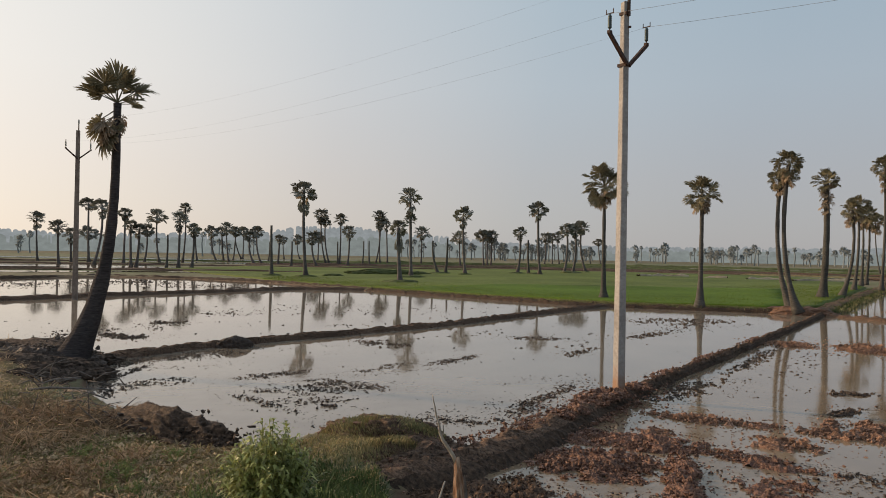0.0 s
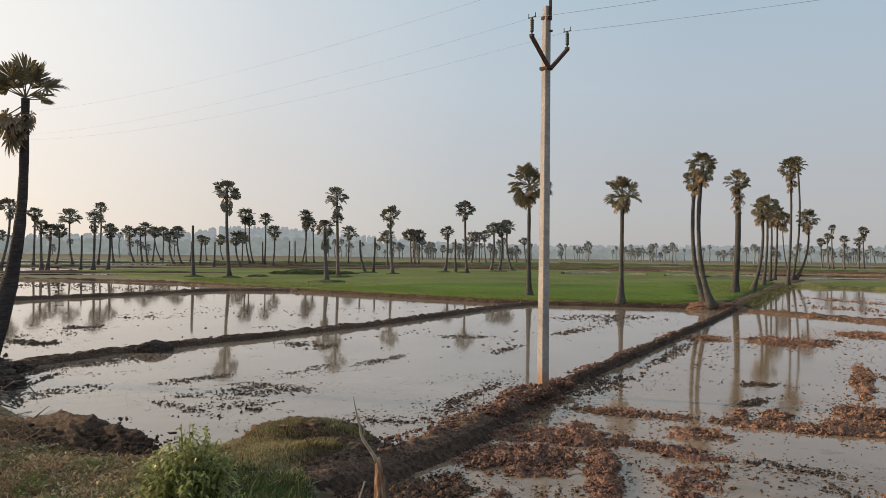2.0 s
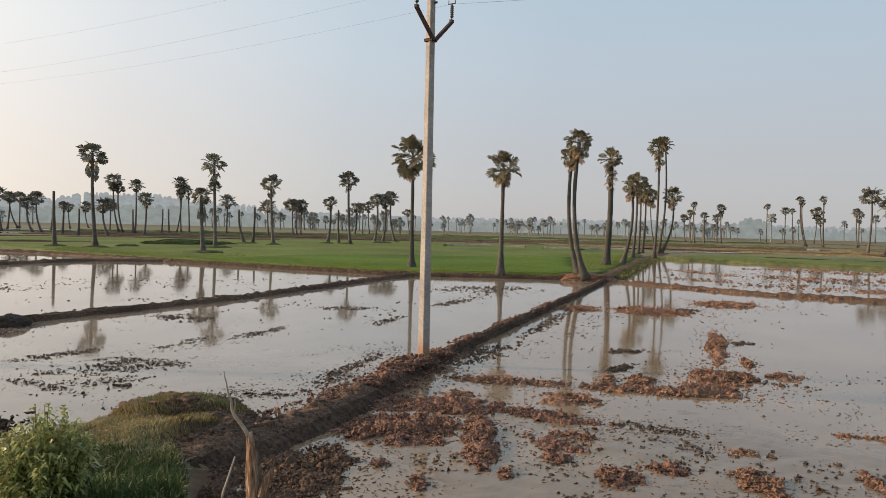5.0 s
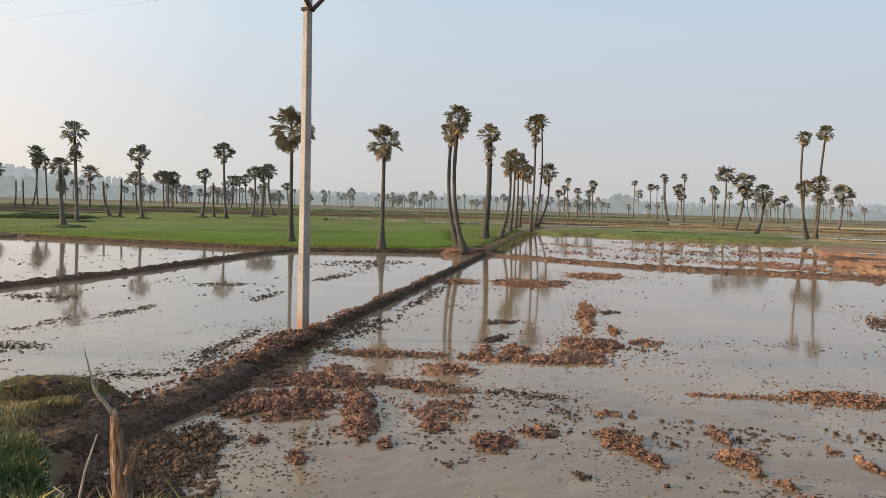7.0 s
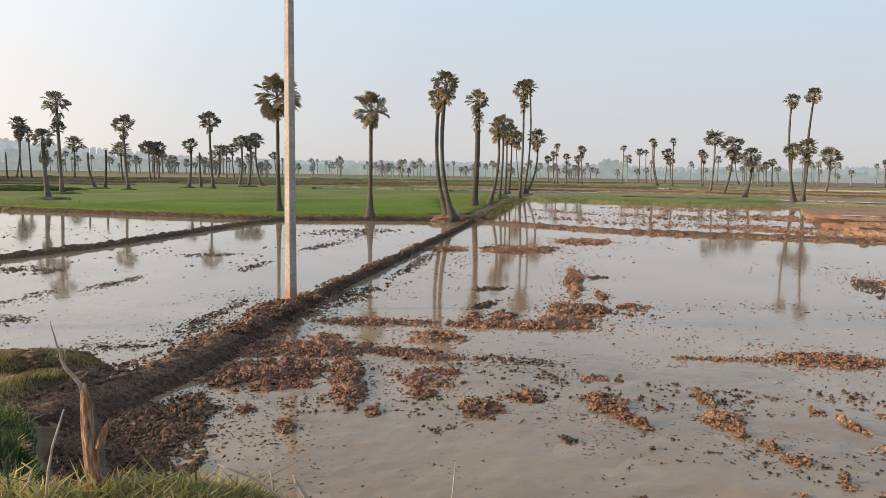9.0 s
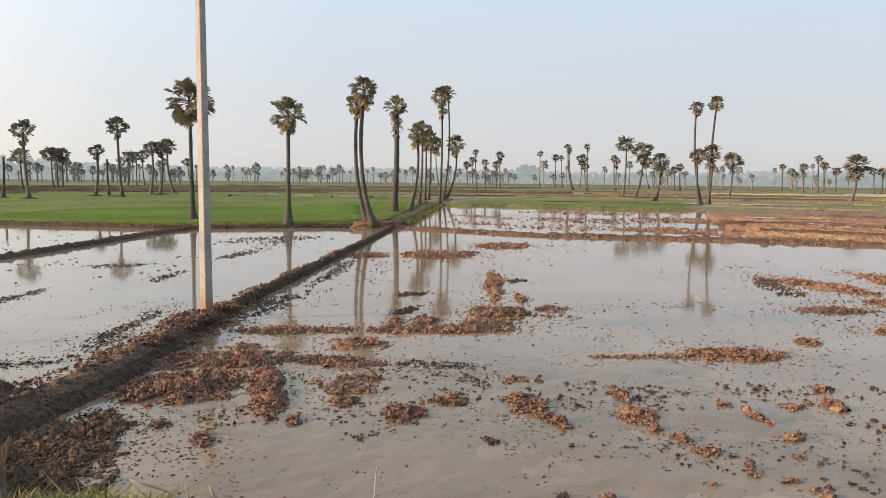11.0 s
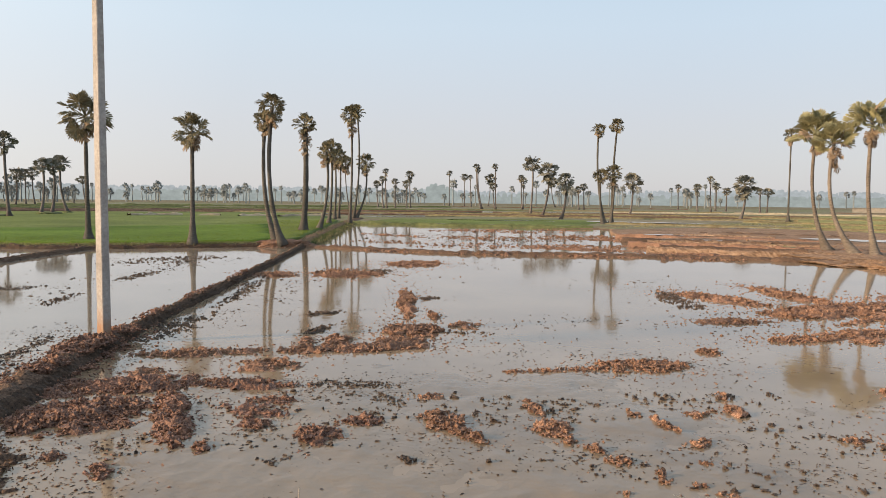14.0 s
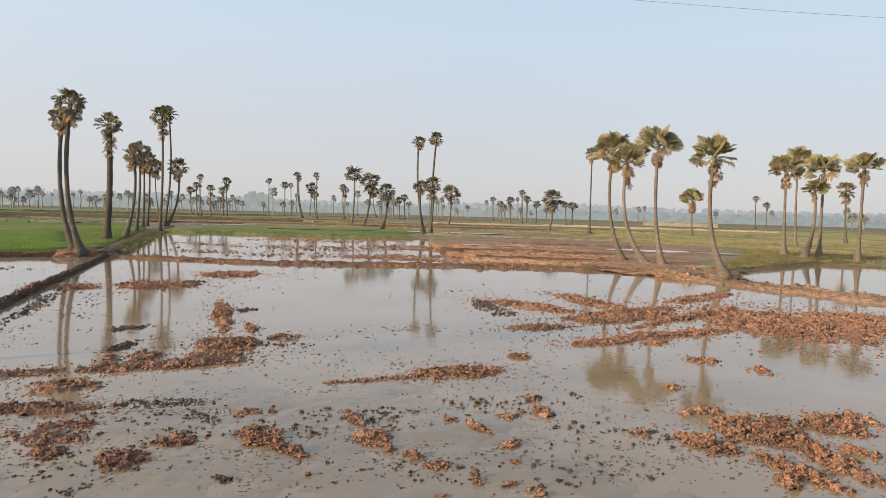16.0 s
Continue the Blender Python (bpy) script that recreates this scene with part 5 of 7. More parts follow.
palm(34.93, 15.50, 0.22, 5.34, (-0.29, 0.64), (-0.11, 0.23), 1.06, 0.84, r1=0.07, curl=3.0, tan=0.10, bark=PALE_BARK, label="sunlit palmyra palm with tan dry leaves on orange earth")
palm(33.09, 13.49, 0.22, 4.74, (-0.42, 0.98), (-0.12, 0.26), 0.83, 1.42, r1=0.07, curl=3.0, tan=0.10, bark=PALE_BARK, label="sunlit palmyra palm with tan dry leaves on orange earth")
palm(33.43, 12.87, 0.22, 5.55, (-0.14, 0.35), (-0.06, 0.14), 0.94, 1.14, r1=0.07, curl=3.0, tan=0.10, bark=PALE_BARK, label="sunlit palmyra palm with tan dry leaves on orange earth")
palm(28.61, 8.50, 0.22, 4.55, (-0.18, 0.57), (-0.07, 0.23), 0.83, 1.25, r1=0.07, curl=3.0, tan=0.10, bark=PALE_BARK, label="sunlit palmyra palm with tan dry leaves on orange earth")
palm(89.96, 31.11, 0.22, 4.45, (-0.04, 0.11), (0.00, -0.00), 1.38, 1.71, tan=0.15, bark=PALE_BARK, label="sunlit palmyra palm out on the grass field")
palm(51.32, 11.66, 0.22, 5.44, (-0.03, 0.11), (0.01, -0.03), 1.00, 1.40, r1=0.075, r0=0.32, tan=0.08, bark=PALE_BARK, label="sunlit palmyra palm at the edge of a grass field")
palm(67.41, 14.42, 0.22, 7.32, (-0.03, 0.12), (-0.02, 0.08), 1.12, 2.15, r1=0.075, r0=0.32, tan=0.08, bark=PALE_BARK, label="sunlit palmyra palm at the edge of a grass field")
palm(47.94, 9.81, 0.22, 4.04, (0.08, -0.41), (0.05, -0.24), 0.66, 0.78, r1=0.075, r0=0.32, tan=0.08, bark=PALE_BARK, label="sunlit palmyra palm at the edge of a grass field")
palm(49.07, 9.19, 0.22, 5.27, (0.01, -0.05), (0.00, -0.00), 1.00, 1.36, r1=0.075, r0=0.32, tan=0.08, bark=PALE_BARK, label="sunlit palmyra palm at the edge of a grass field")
palm(88.53, 13.99, 0.22, 5.63, (-0.03, 0.22), (0.00, -0.00), 1.06, 1.80)
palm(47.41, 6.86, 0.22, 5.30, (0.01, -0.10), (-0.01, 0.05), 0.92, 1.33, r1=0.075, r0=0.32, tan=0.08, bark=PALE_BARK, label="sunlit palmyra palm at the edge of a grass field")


def joined_fronds(name, n, elev0, elev1, drop, dry, seed, nseg=8):
    """A whole crown or skirt of radius one as one mesh, for palms far off."""
    rr = random.Random(seed)
    verts, faces, mats = [], [], []
    for i in range(n):
        k = (i + 0.5) / n
        src = fan("tmp", nseg, FAR_FROND, 0.52, 0.41, rr.uniform(0.2, 0.6), seed * 50 + i, 140, 0.75)
        m = frond_pose(Vector((0, 0, -drop * k)), i * 2.39996 + rr.uniform(-0.3, 0.3), radians(elev0 + (elev1 - elev0) * k + rr.uniform(-9, 9)), rr.uniform(-1, 1), rr.uniform(0.85, 1.15))
        o = len(verts)
        verts += [m @ v.co for v in src.vertices]
        faces += [tuple(o + q for q in p.vertices) for p in src.polygons]
        mats += [1 if rr.random() < dry else 0] * len(src.polygons)
        bpy.data.meshes.remove(src)
    me = mesh_from(name, verts, faces, FAR_FROND, False)
    me.materials.append(DEAD)
    me.polygons.foreach_set("material_index", mats)
    return me


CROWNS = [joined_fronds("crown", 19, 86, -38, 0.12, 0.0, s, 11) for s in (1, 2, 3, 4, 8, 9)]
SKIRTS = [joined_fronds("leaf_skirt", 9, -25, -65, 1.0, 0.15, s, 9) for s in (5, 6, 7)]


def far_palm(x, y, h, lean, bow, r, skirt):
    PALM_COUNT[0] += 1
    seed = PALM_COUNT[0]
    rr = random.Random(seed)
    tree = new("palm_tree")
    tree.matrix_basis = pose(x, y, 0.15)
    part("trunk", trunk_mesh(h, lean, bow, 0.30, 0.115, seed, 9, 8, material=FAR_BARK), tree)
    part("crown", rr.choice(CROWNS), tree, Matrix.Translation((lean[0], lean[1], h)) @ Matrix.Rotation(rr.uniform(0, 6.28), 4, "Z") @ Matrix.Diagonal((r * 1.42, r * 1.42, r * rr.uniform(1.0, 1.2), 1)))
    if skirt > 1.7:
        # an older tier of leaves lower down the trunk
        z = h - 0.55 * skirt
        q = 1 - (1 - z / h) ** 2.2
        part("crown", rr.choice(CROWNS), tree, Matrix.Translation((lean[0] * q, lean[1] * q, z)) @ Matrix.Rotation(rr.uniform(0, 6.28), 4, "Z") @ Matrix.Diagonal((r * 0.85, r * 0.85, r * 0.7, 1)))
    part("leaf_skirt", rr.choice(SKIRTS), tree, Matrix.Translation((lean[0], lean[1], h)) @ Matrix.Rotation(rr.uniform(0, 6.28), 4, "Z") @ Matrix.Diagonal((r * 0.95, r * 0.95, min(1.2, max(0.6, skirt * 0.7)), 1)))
    return tagged(tree, "distant palmyra palm with a thin trunk and dark crown", "palm tree", "palms across the fields")


far_palm(-61.0, 109.8, 6.5, (-0.2, -0.1), (0.0, 0.0), 1.04, 1.5)
far_palm(-48.2, 91.5, 4.8, (-0.1, -0.1), (0.0, 0.0), 0.94, 1.1)
far_palm(-50.4, 99.0, 4.1, (-0.1, -0.1), (0.0, 0.0), 0.95, 1.4)
far_palm(-49.0, 100.9, 8.2, (-0.1, -0.1), (0.0, 0.0), 1.12, 0.7)
far_palm(-42.7, 89.0, 7.4, (0.8, 0.4), (0.2, 0.1), 1.00, 1.6)
far_palm(-54.6, 112.6, 4.3, (-0.1, -0.1), (0.0, 0.0), 1.33, 0.8)
far_palm(-73.4, 158.6, 4.9, (0.1, 0.1), (0.0, 0.0), 0.78, 0.7)
far_palm(-42.9, 97.9, 6.9, (0.1, 0.1), (0.0, 0.0), 0.83, 1.0)
far_palm(-36.1, 84.4, 4.9, (-0.1, -0.0), (0.0, 0.0), 0.66, 0.6)
far_palm(-35.7, 84.8, 4.3, (0.3, 0.1), (0.0, 0.0), 0.85, 0.6)
far_palm(-49.5, 120.9, 5.2, (0.3, 0.1), (0.2, 0.1), 1.13, 1.0)
far_palm(-44.2, 113.8, 7.2, (-0.4, -0.2), (-0.2, -0.1), 1.39, 0.7)
far_palm(-31.1, 85.7, 5.8, (0.1, 0.0), (0.0, 0.0), 0.87, 1.5)
far_palm(-43.6, 122.1, 9.0, (0.3, 0.1), (0.2, 0.1), 0.98, 2.7)
far_palm(-29.1, 84.3, 4.5, (0.2, 0.1), (0.1, 0.0), 0.74, 0.9)
far_palm(-43.8, 130.1, 5.3, (-0.4, -0.1), (0.0, 0.0), 0.86, 0.8)
far_palm(-41.5, 133.9, 5.4, (-0.9, -0.3), (-0.2, -0.1), 1.18, 1.2)
far_palm(-40.6, 135.2, 5.6, (-0.4, -0.1), (0.0, 0.0), 1.00, 0.8)
far_palm(-38.2, 130.2, 6.1, (-0.5, -0.1), (0.0, 0.0), 1.06, 1.0)
far_palm(-39.5, 137.1, 5.7, (0.4, 0.1), (0.0, 0.0), 1.02, 0.8)
far_palm(-47.2, 172.0, 6.4, (0.1, 0.0), (0.0, 0.0), 1.28, 1.0)
far_palm(-47.3, 171.7, 6.2, (-1.6, -0.4), (0.0, 0.0), 1.15, 1.0)
far_palm(-30.7, 118.6, 4.5, (-0.7, -0.2), (-0.3, -0.1), 1.06, 0.9)
far_palm(-31.1, 124.9, 5.3, (-0.7, -0.2), (-0.3, -0.1), 1.12, 0.9)
far_palm(-25.6, 112.9, 4.1, (0.2, 0.0), (0.0, 0.0), 0.68, 0.7)
far_palm(-40.6, 186.7, 4.9, (-0.4, -0.1), (0.0, 0.0), 1.13, 1.1)
far_palm(-37.8, 193.0, 5.2, (-0.7, -0.1), (-0.3, -0.1), 1.46, 1.2)
far_palm(-11.7, 62.2, 7.4, (-0.3, -0.1), (0.0, 0.0), 0.94, 1.7)
far_palm(-19.0, 109.7, 4.2, (-0.7, -0.1), (-0.2, -0.0), 1.17, 1.0)
far_palm(-27.0, 157.2, 5.1, (0.1, 0.0), (0.0, 0.0), 1.44, 1.0)
far_palm(-21.0, 130.9, 8.8, (-0.9, -0.1), (-0.3, -0.0), 1.30, 2.2)
far_palm(-20.5, 131.6, 7.7, (-0.8, -0.1), (-0.3, -0.0), 0.90, 1.0)
far_palm(-17.4, 122.3, 7.6, (0.1, 0.0), (0.1, 0.0), 1.03, 0.9)
far_palm(-15.0, 113.9, 5.5, (0.2, 0.0), (0.2, 0.0), 0.96, 1.4)
far_palm(-13.1, 140.9, 8.2, (0.8, 0.1), (0.2, 0.0), 1.09, 2.2)
far_palm(-12.3, 141.9, 9.1, (-0.2, -0.0), (0.0, 0.0), 1.31, 2.8)
far_palm(-11.0, 143.6, 7.7, (-0.3, -0.0), (0.2, 0.0), 1.00, 1.3)
far_palm(-3.2, 54.2, 4.1, (-0.2, -0.0), (0.0, 0.0), 0.67, 1.6)
far_palm(-2.9, 65.5, 7.3, (-0.2, -0.0), (0.1, 0.0), 0.91, 3.8)
far_palm(-4.2, 137.5, 6.0, (0.1, 0.0), (0.0, 0.0), 1.38, 1.3)
far_palm(2.3, 77.2, 6.3, (-0.3, 0.0), (0.0, -0.0), 0.90, 1.3)
far_palm(3.1, 132.8, 5.1, (-0.2, 0.0), (0.0, -0.0), 1.34, 1.0)
far_palm(8.0, 144.4, 5.7, (-0.2, 0.0), (0.0, -0.0), 1.45, 0.9)
far_palm(8.7, 145.2, 5.8, (0.0, -0.0), (0.0, -0.0), 1.12, 0.9)
far_palm(9.5, 146.0, 6.0, (0.0, -0.0), (0.2, -0.0), 1.24, 1.8)
far_palm(8.6, 85.5, 4.8, (0.3, -0.0), (0.2, -0.0), 0.72, 0.8)
far_palm(10.9, 82.4, 7.3, (-0.3, 0.0), (0.0, -0.0), 1.01, 1.1)
far_palm(22.1, 159.8, 6.1, (0.3, -0.0), (0.1, -0.0), 1.22, 1.5)
far_palm(25.6, 171.6, 6.4, (0.0, -0.0), (0.0, -0.0), 1.05, 1.1)
far_palm(27.7, 174.0, 6.7, (-0.4, 0.1), (-0.1, 0.0), 1.20, 1.3)
far_palm(15.2, 92.3, 5.6, (0.3, -0.1), (0.3, -0.0), 0.91, 0.7)
far_palm(16.4, 93.0, 5.4, (0.3, -0.0), (0.3, -0.1), 0.85, 0.7)
far_palm(19.1, 97.6, 6.0, (-0.7, 0.1), (-0.3, 0.1), 1.04, 0.9)
far_palm(40.9, 189.2, 5.8, (-0.7, 0.1), (0.0, -0.0), 1.15, 0.9)
far_palm(97.8, 149.9, 5.6, (-0.3, 0.2), (0.0, -0.0), 0.87, 0.7)
far_palm(91.4, 136.6, 8.2, (-0.3, 0.2), (0.0, -0.0), 0.68, 3.4)
far_palm(90.0, 135.8, 6.4, (-0.3, 0.2), (0.0, -0.0), 0.68, 1.1)
far_palm(95.3, 138.9, 6.1, (-0.1, 0.0), (0.0, -0.0), 0.81, 1.4)
far_palm(100.7, 142.1, 5.7, (0.0, -0.0), (0.0, -0.0), 0.94, 1.2)
far_palm(102.7, 143.3, 7.9, (-0.2, 0.1), (0.0, -0.0), 0.95, 1.9)
far_palm(143.4, 179.3, 10.2, (-0.0, 0.0), (0.0, -0.0), 0.89, 0.9)
far_palm(136.1, 163.1, 8.6, (-0.0, 0.0), (0.0, -0.0), 1.08, 1.1)
far_palm(141.4, 166.3, 8.8, (-0.2, 0.2), (0.0, -0.0), 0.69, 0.7)
far_palm(100.7, 115.1, 9.0, (-0.8, 0.7), (-0.1, 0.1), 0.67, 1.0)
far_palm(101.3, 115.4, 8.5, (-0.8, 0.7), (-0.1, 0.1), 0.57, 0.8)
far_palm(155.7, 174.7, 8.7, (0.4, -0.4), (0.0, -0.0), 1.58, 2.3)
far_palm(102.7, 112.9, 9.0, (-0.1, 0.1), (0.0, -0.0), 0.65, 0.6)
far_palm(118.7, 130.8, 5.4, (-0.4, 0.3), (0.0, -0.0), 0.97, 1.1)
far_palm(116.1, 118.8, 7.1, (-0.2, 0.2), (0.0, -0.0), 0.78, 0.8)
far_palm(77.2, 77.3, 7.4, (0.2, -0.2), (0.1, -0.1), 1.26, 0.8)
far_palm(73.4, 71.2, 6.2, (0.5, -0.6), (0.2, -0.2), 1.31, 1.9)
far_palm(167.8, 157.0, 7.9, (-0.8, 0.9), (-0.2, 0.2), 1.64, 2.3)
far_palm(62.8, 57.9, 4.6, (0.3, -0.3), (0.2, -0.2), 0.90, 1.6)
far_palm(133.7, 117.5, 4.8, (-0.1, 0.1), (0.0, -0.0), 0.87, 0.7)
far_palm(135.0, 117.0, 5.5, (-0.1, 0.1), (0.0, -0.0), 0.87, 0.7)
far_palm(120.9, 123.4, 6.8, (-0.0, 0.0), (0.0, -0.0), 0.88, 2.8)
far_palm(91.3, 70.1, 5.2, (0.2, -0.3), (0.1, -0.1), 1.23, 1.7)
far_palm(145.2, 93.0, 5.3, (-0.1, 0.2), (0.0, -0.0), 0.96, 1.3)
far_palm(148.2, 91.6, 7.2, (-0.1, 0.2), (0.0, -0.0), 0.74, 0.8)
far_palm(167.4, 102.2, 6.1, (0.1, -0.1), (0.0, -0.0), 0.95, 1.2)
far_palm(160.4, 95.2, 4.8, (-0.0, 0.0), (0.1, -0.1), 1.00, 0.9)
far_palm(88.0, 50.2, 4.4, (0.2, -0.4), (0.1, -0.2), 1.36, 1.8)
far_palm(151.4, 81.8, 4.5, (-0.1, 0.1), (0.0, -0.0), 0.79, 0.8)
far_palm(152.9, 81.1, 4.4, (0.1, -0.1), (0.0, -0.0), 0.98, 0.8)
far_palm(179.5, 121.1, 6.3, (-0.1, 0.1), (0.0, -0.0), 0.82, 1.4)
far_palm(202.8, 53.4, 8.0, (-0.1, 0.2), (0.0, -0.0), 0.82, 0.8)
far_palm(227.0, 56.9, 6.6, (0.0, -0.0), (0.0, -0.0), 1.06, 1.2)


def bare_trunk(x, y, h, lean):
    PALM_COUNT[0] += 1
    ob = new("dead_palm_trunk", trunk_mesh(h, lean, (0.12 * lean[0], 0.1), 0.26, 0.10, PALM_COUNT[0], 10, 9))
    ob.matrix_basis = pose(x, y, 0.15)
    tagged(ob, "bare dead palm trunk without a crown standing in the field", "tree trunk", "bare trunks in the fields")


bare_trunk(-33.1, 87.3, 3.9, (0.1, 0.0))
bare_trunk(-34.7, 144.9, 3.9, (0.2, 0.1))
bare_trunk(-14.9, 63.4, 4.4, (-0.1, -0.0))
bare_trunk(-22.2, 106.5, 3.6, (0.1, 0.0))
bare_trunk(-17.6, 122.1, 3.9, (-0.1, -0.0))
bare_trunk(-14.0, 126.2, 4.1, (0.2, 0.0))
bare_trunk(-12.9, 127.4, 4.2, (-0.1, -0.0))
bare_trunk(-0.5, 79.6, 3.6, (-0.7, -0.0))
bare_trunk(0.2, 80.0, 3.9, (0.2, -0.0))
bare_trunk(10.1, 86.5, 4.0, (-0.1, 0.0))
bare_trunk(37.3, 185.0, 2.4, (0.1, -0.0))


# ---- far woods and the hazy skyline ----
def far_palm_belt(name, radius, yaw0, yaw1, n, h0, h1, seed):
    """A thin belt of small palms: trunks and crowns of fan leaves in one mesh."""
    rr = random.Random(seed)
    verts, tris, mats = [], [], []
    tv, tt = [], []
    src = CROWNS
    data = []
    for me in src:
        me.calc_loop_triangles()
        data.append((np.array([v.co[:] for v in me.vertices]), np.array([t.vertices[:] for t in me.loop_triangles])))
    off = 0
    groves = [rr.uniform(yaw0, yaw1) for _ in range(max(3, n // 9))]
    for i in range(n):
        yaw = radians(rr.gauss(rr.choice(groves), 0.7) if rr.random() < 0.65 else rr.uniform(yaw0, yaw1))
        d = radius * rr.uniform(0.85, 1.3)
        x, y, h, r = -math.sin(yaw) * d, math.cos(yaw) * d, rr.uniform(0.65 * h0, h1) * rr.uniform(0.75, 1.0), rr.uniform(0.9, 1.9)
        v, t = data[i % len(data)]
        verts.append(v * np.array([r, r, r * 1.2]) + np.array([x, y, h]))
        tris.append(t + off)
        off += len(v)
        pv, pf = tube([(x, y, 0), (x + rr.uniform(-0.4, 0.4), y, h * 0.6), (x, y, h)], [0.26, 0.18, 0.15], 5)
        pv = np.array([q[:] for q in pv])
        pt = []
        for q in pf:
            for k in range(1, len(q) - 1):
                pt.append((q[0], q[k], q[k + 1]))
        verts.append(pv)
        tris.append(np.array(pt) + off)
        off += len(pv)
    tagged(new(name, tri_mesh(name, np.concatenate(verts), np.concatenate(tris), HAZED_LEAF)), "far belt of small palms before the hazy skyline", "trees", kind="stuff")


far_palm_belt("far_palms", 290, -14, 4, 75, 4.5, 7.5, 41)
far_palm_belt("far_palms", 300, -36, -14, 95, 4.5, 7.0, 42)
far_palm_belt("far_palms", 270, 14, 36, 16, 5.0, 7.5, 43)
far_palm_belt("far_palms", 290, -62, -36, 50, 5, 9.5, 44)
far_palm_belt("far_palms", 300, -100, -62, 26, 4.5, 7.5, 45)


def skyline(radius, yaw0, yaw1, h, seed, colour, label, crown=1.0, grove=1.0):
    """Wooded skyline in haze: a far backdrop ring whose top follows tree crowns."""
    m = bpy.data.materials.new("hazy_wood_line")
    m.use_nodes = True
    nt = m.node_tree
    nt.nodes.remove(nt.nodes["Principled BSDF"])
    # haze is painted as a pale grey glow in place of lit trees
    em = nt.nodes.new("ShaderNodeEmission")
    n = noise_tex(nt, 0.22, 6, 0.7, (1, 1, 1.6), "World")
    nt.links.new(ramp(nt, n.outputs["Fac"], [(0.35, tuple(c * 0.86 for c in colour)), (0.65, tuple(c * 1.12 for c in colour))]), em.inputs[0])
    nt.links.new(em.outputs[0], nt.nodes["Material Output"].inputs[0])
    r = random.Random(seed)
    k = 9000
    tops = np.zeros(k + 1)
    yaws = np.radians(np.linspace(yaw0, yaw1, k + 1))
    arc = np.abs(yaws - yaws[0]) * radius
    for i in range(int(arc[-1] / 0.7)):
        c, w = r.uniform(0, arc[-1]), r.uniform(0.7, 2.4) * crown
        west = yaw0 + math.degrees(c / radius)
        hh = h * (0.74 + 0.16 * float(fbm(c * 0.02, seed, 1.0))) * r.uniform(0.84, 1.06) * float(np.interp(west, [-22, -8, 0, 5, 11, 16, 30], [1.05, 1.3, 1.6, 2.0, 2.0, 1.6, 1.5])) * (1 + (grove - 1) * math.exp(-((west + 37.7) / 1.3) ** 2))
        u = np.clip(1 - ((arc - c) / w) ** 2, 0, 1)
        tops = np.maximum(tops, np.where(u > 0, hh - w * 0.9 + w * 0.9 * np.sqrt(u), 0))
    tops = np.maximum(tops, 0.55 * h)
    verts, faces = [], []
    for i in range(k + 1):
        x, y = -math.sin(yaws[i]) * radius, math.cos(yaws[i]) * radius
        verts += [(x, y, -1), (x, y, float(tops[i]))]
    for i in range(k):
        faces.append((2 * i, 2 * i + 1, 2 * i + 3, 2 * i + 2))
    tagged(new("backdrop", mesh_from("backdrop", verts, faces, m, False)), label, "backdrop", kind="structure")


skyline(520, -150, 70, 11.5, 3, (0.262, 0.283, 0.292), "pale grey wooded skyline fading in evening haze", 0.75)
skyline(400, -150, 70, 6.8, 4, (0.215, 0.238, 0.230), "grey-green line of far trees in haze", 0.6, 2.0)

# low bunds and ploughed strips far out in the fields
for fx, fy, fl, fa, sd in ((-40, 70, 26, 12, 91), (-30, 96, 34, 6, 92), (10, 108, 40, -4, 93), (45, 100, 30, -25, 94), (30, 118, 36, -8, 95), (-10, 135, 50, 3, 96), (60, 86, 24, -38, 97), (78, 74, 26, -44, 98),
                           (70, 58, 22, -52, 99), (95, 60, 30, -58, 100), (60, 30, 16, -70, 101), (78, 18, 24, -80, 102), (100, 30, 30, -75, 103), (62, -2, 20, -92, 104), (-62, 90, 26, 22, 105), (110, 100, 30, -45, 106)):
    dx, dy = fl * math.cos(radians(fa)), fl * math.sin(radians(fa))
    bund([(fx - dx, fy - dy), (fx, fy + 1.2), (fx + dx, fy + dy)], 0.8, 0.32, BUND if fx < 58 else GROUND, "low grassy bund dividing far fields", sd, 0.7, 0.04)

# pale dry straw thrown up along the far edge of the rice
for k, (x0, y0, x1, y1) in enumerate(((22.3, 83.5, 28.4, 84.8), (29.0, 81.4, 31.4, 80.9), (32.3, 77.9, 36.7, 78.3), (35.8, 74.8, 41.9, 75.7))):
    bund([(x0, y0), ((x0 + x1) / 2, (y0 + y1) / 2 + 0.6), (x1, y1)], 0.7, 0.36, STUBBLE, "pale ragged strip of straw at the edge of the rice", 300 + k, 0.35, 0.09)

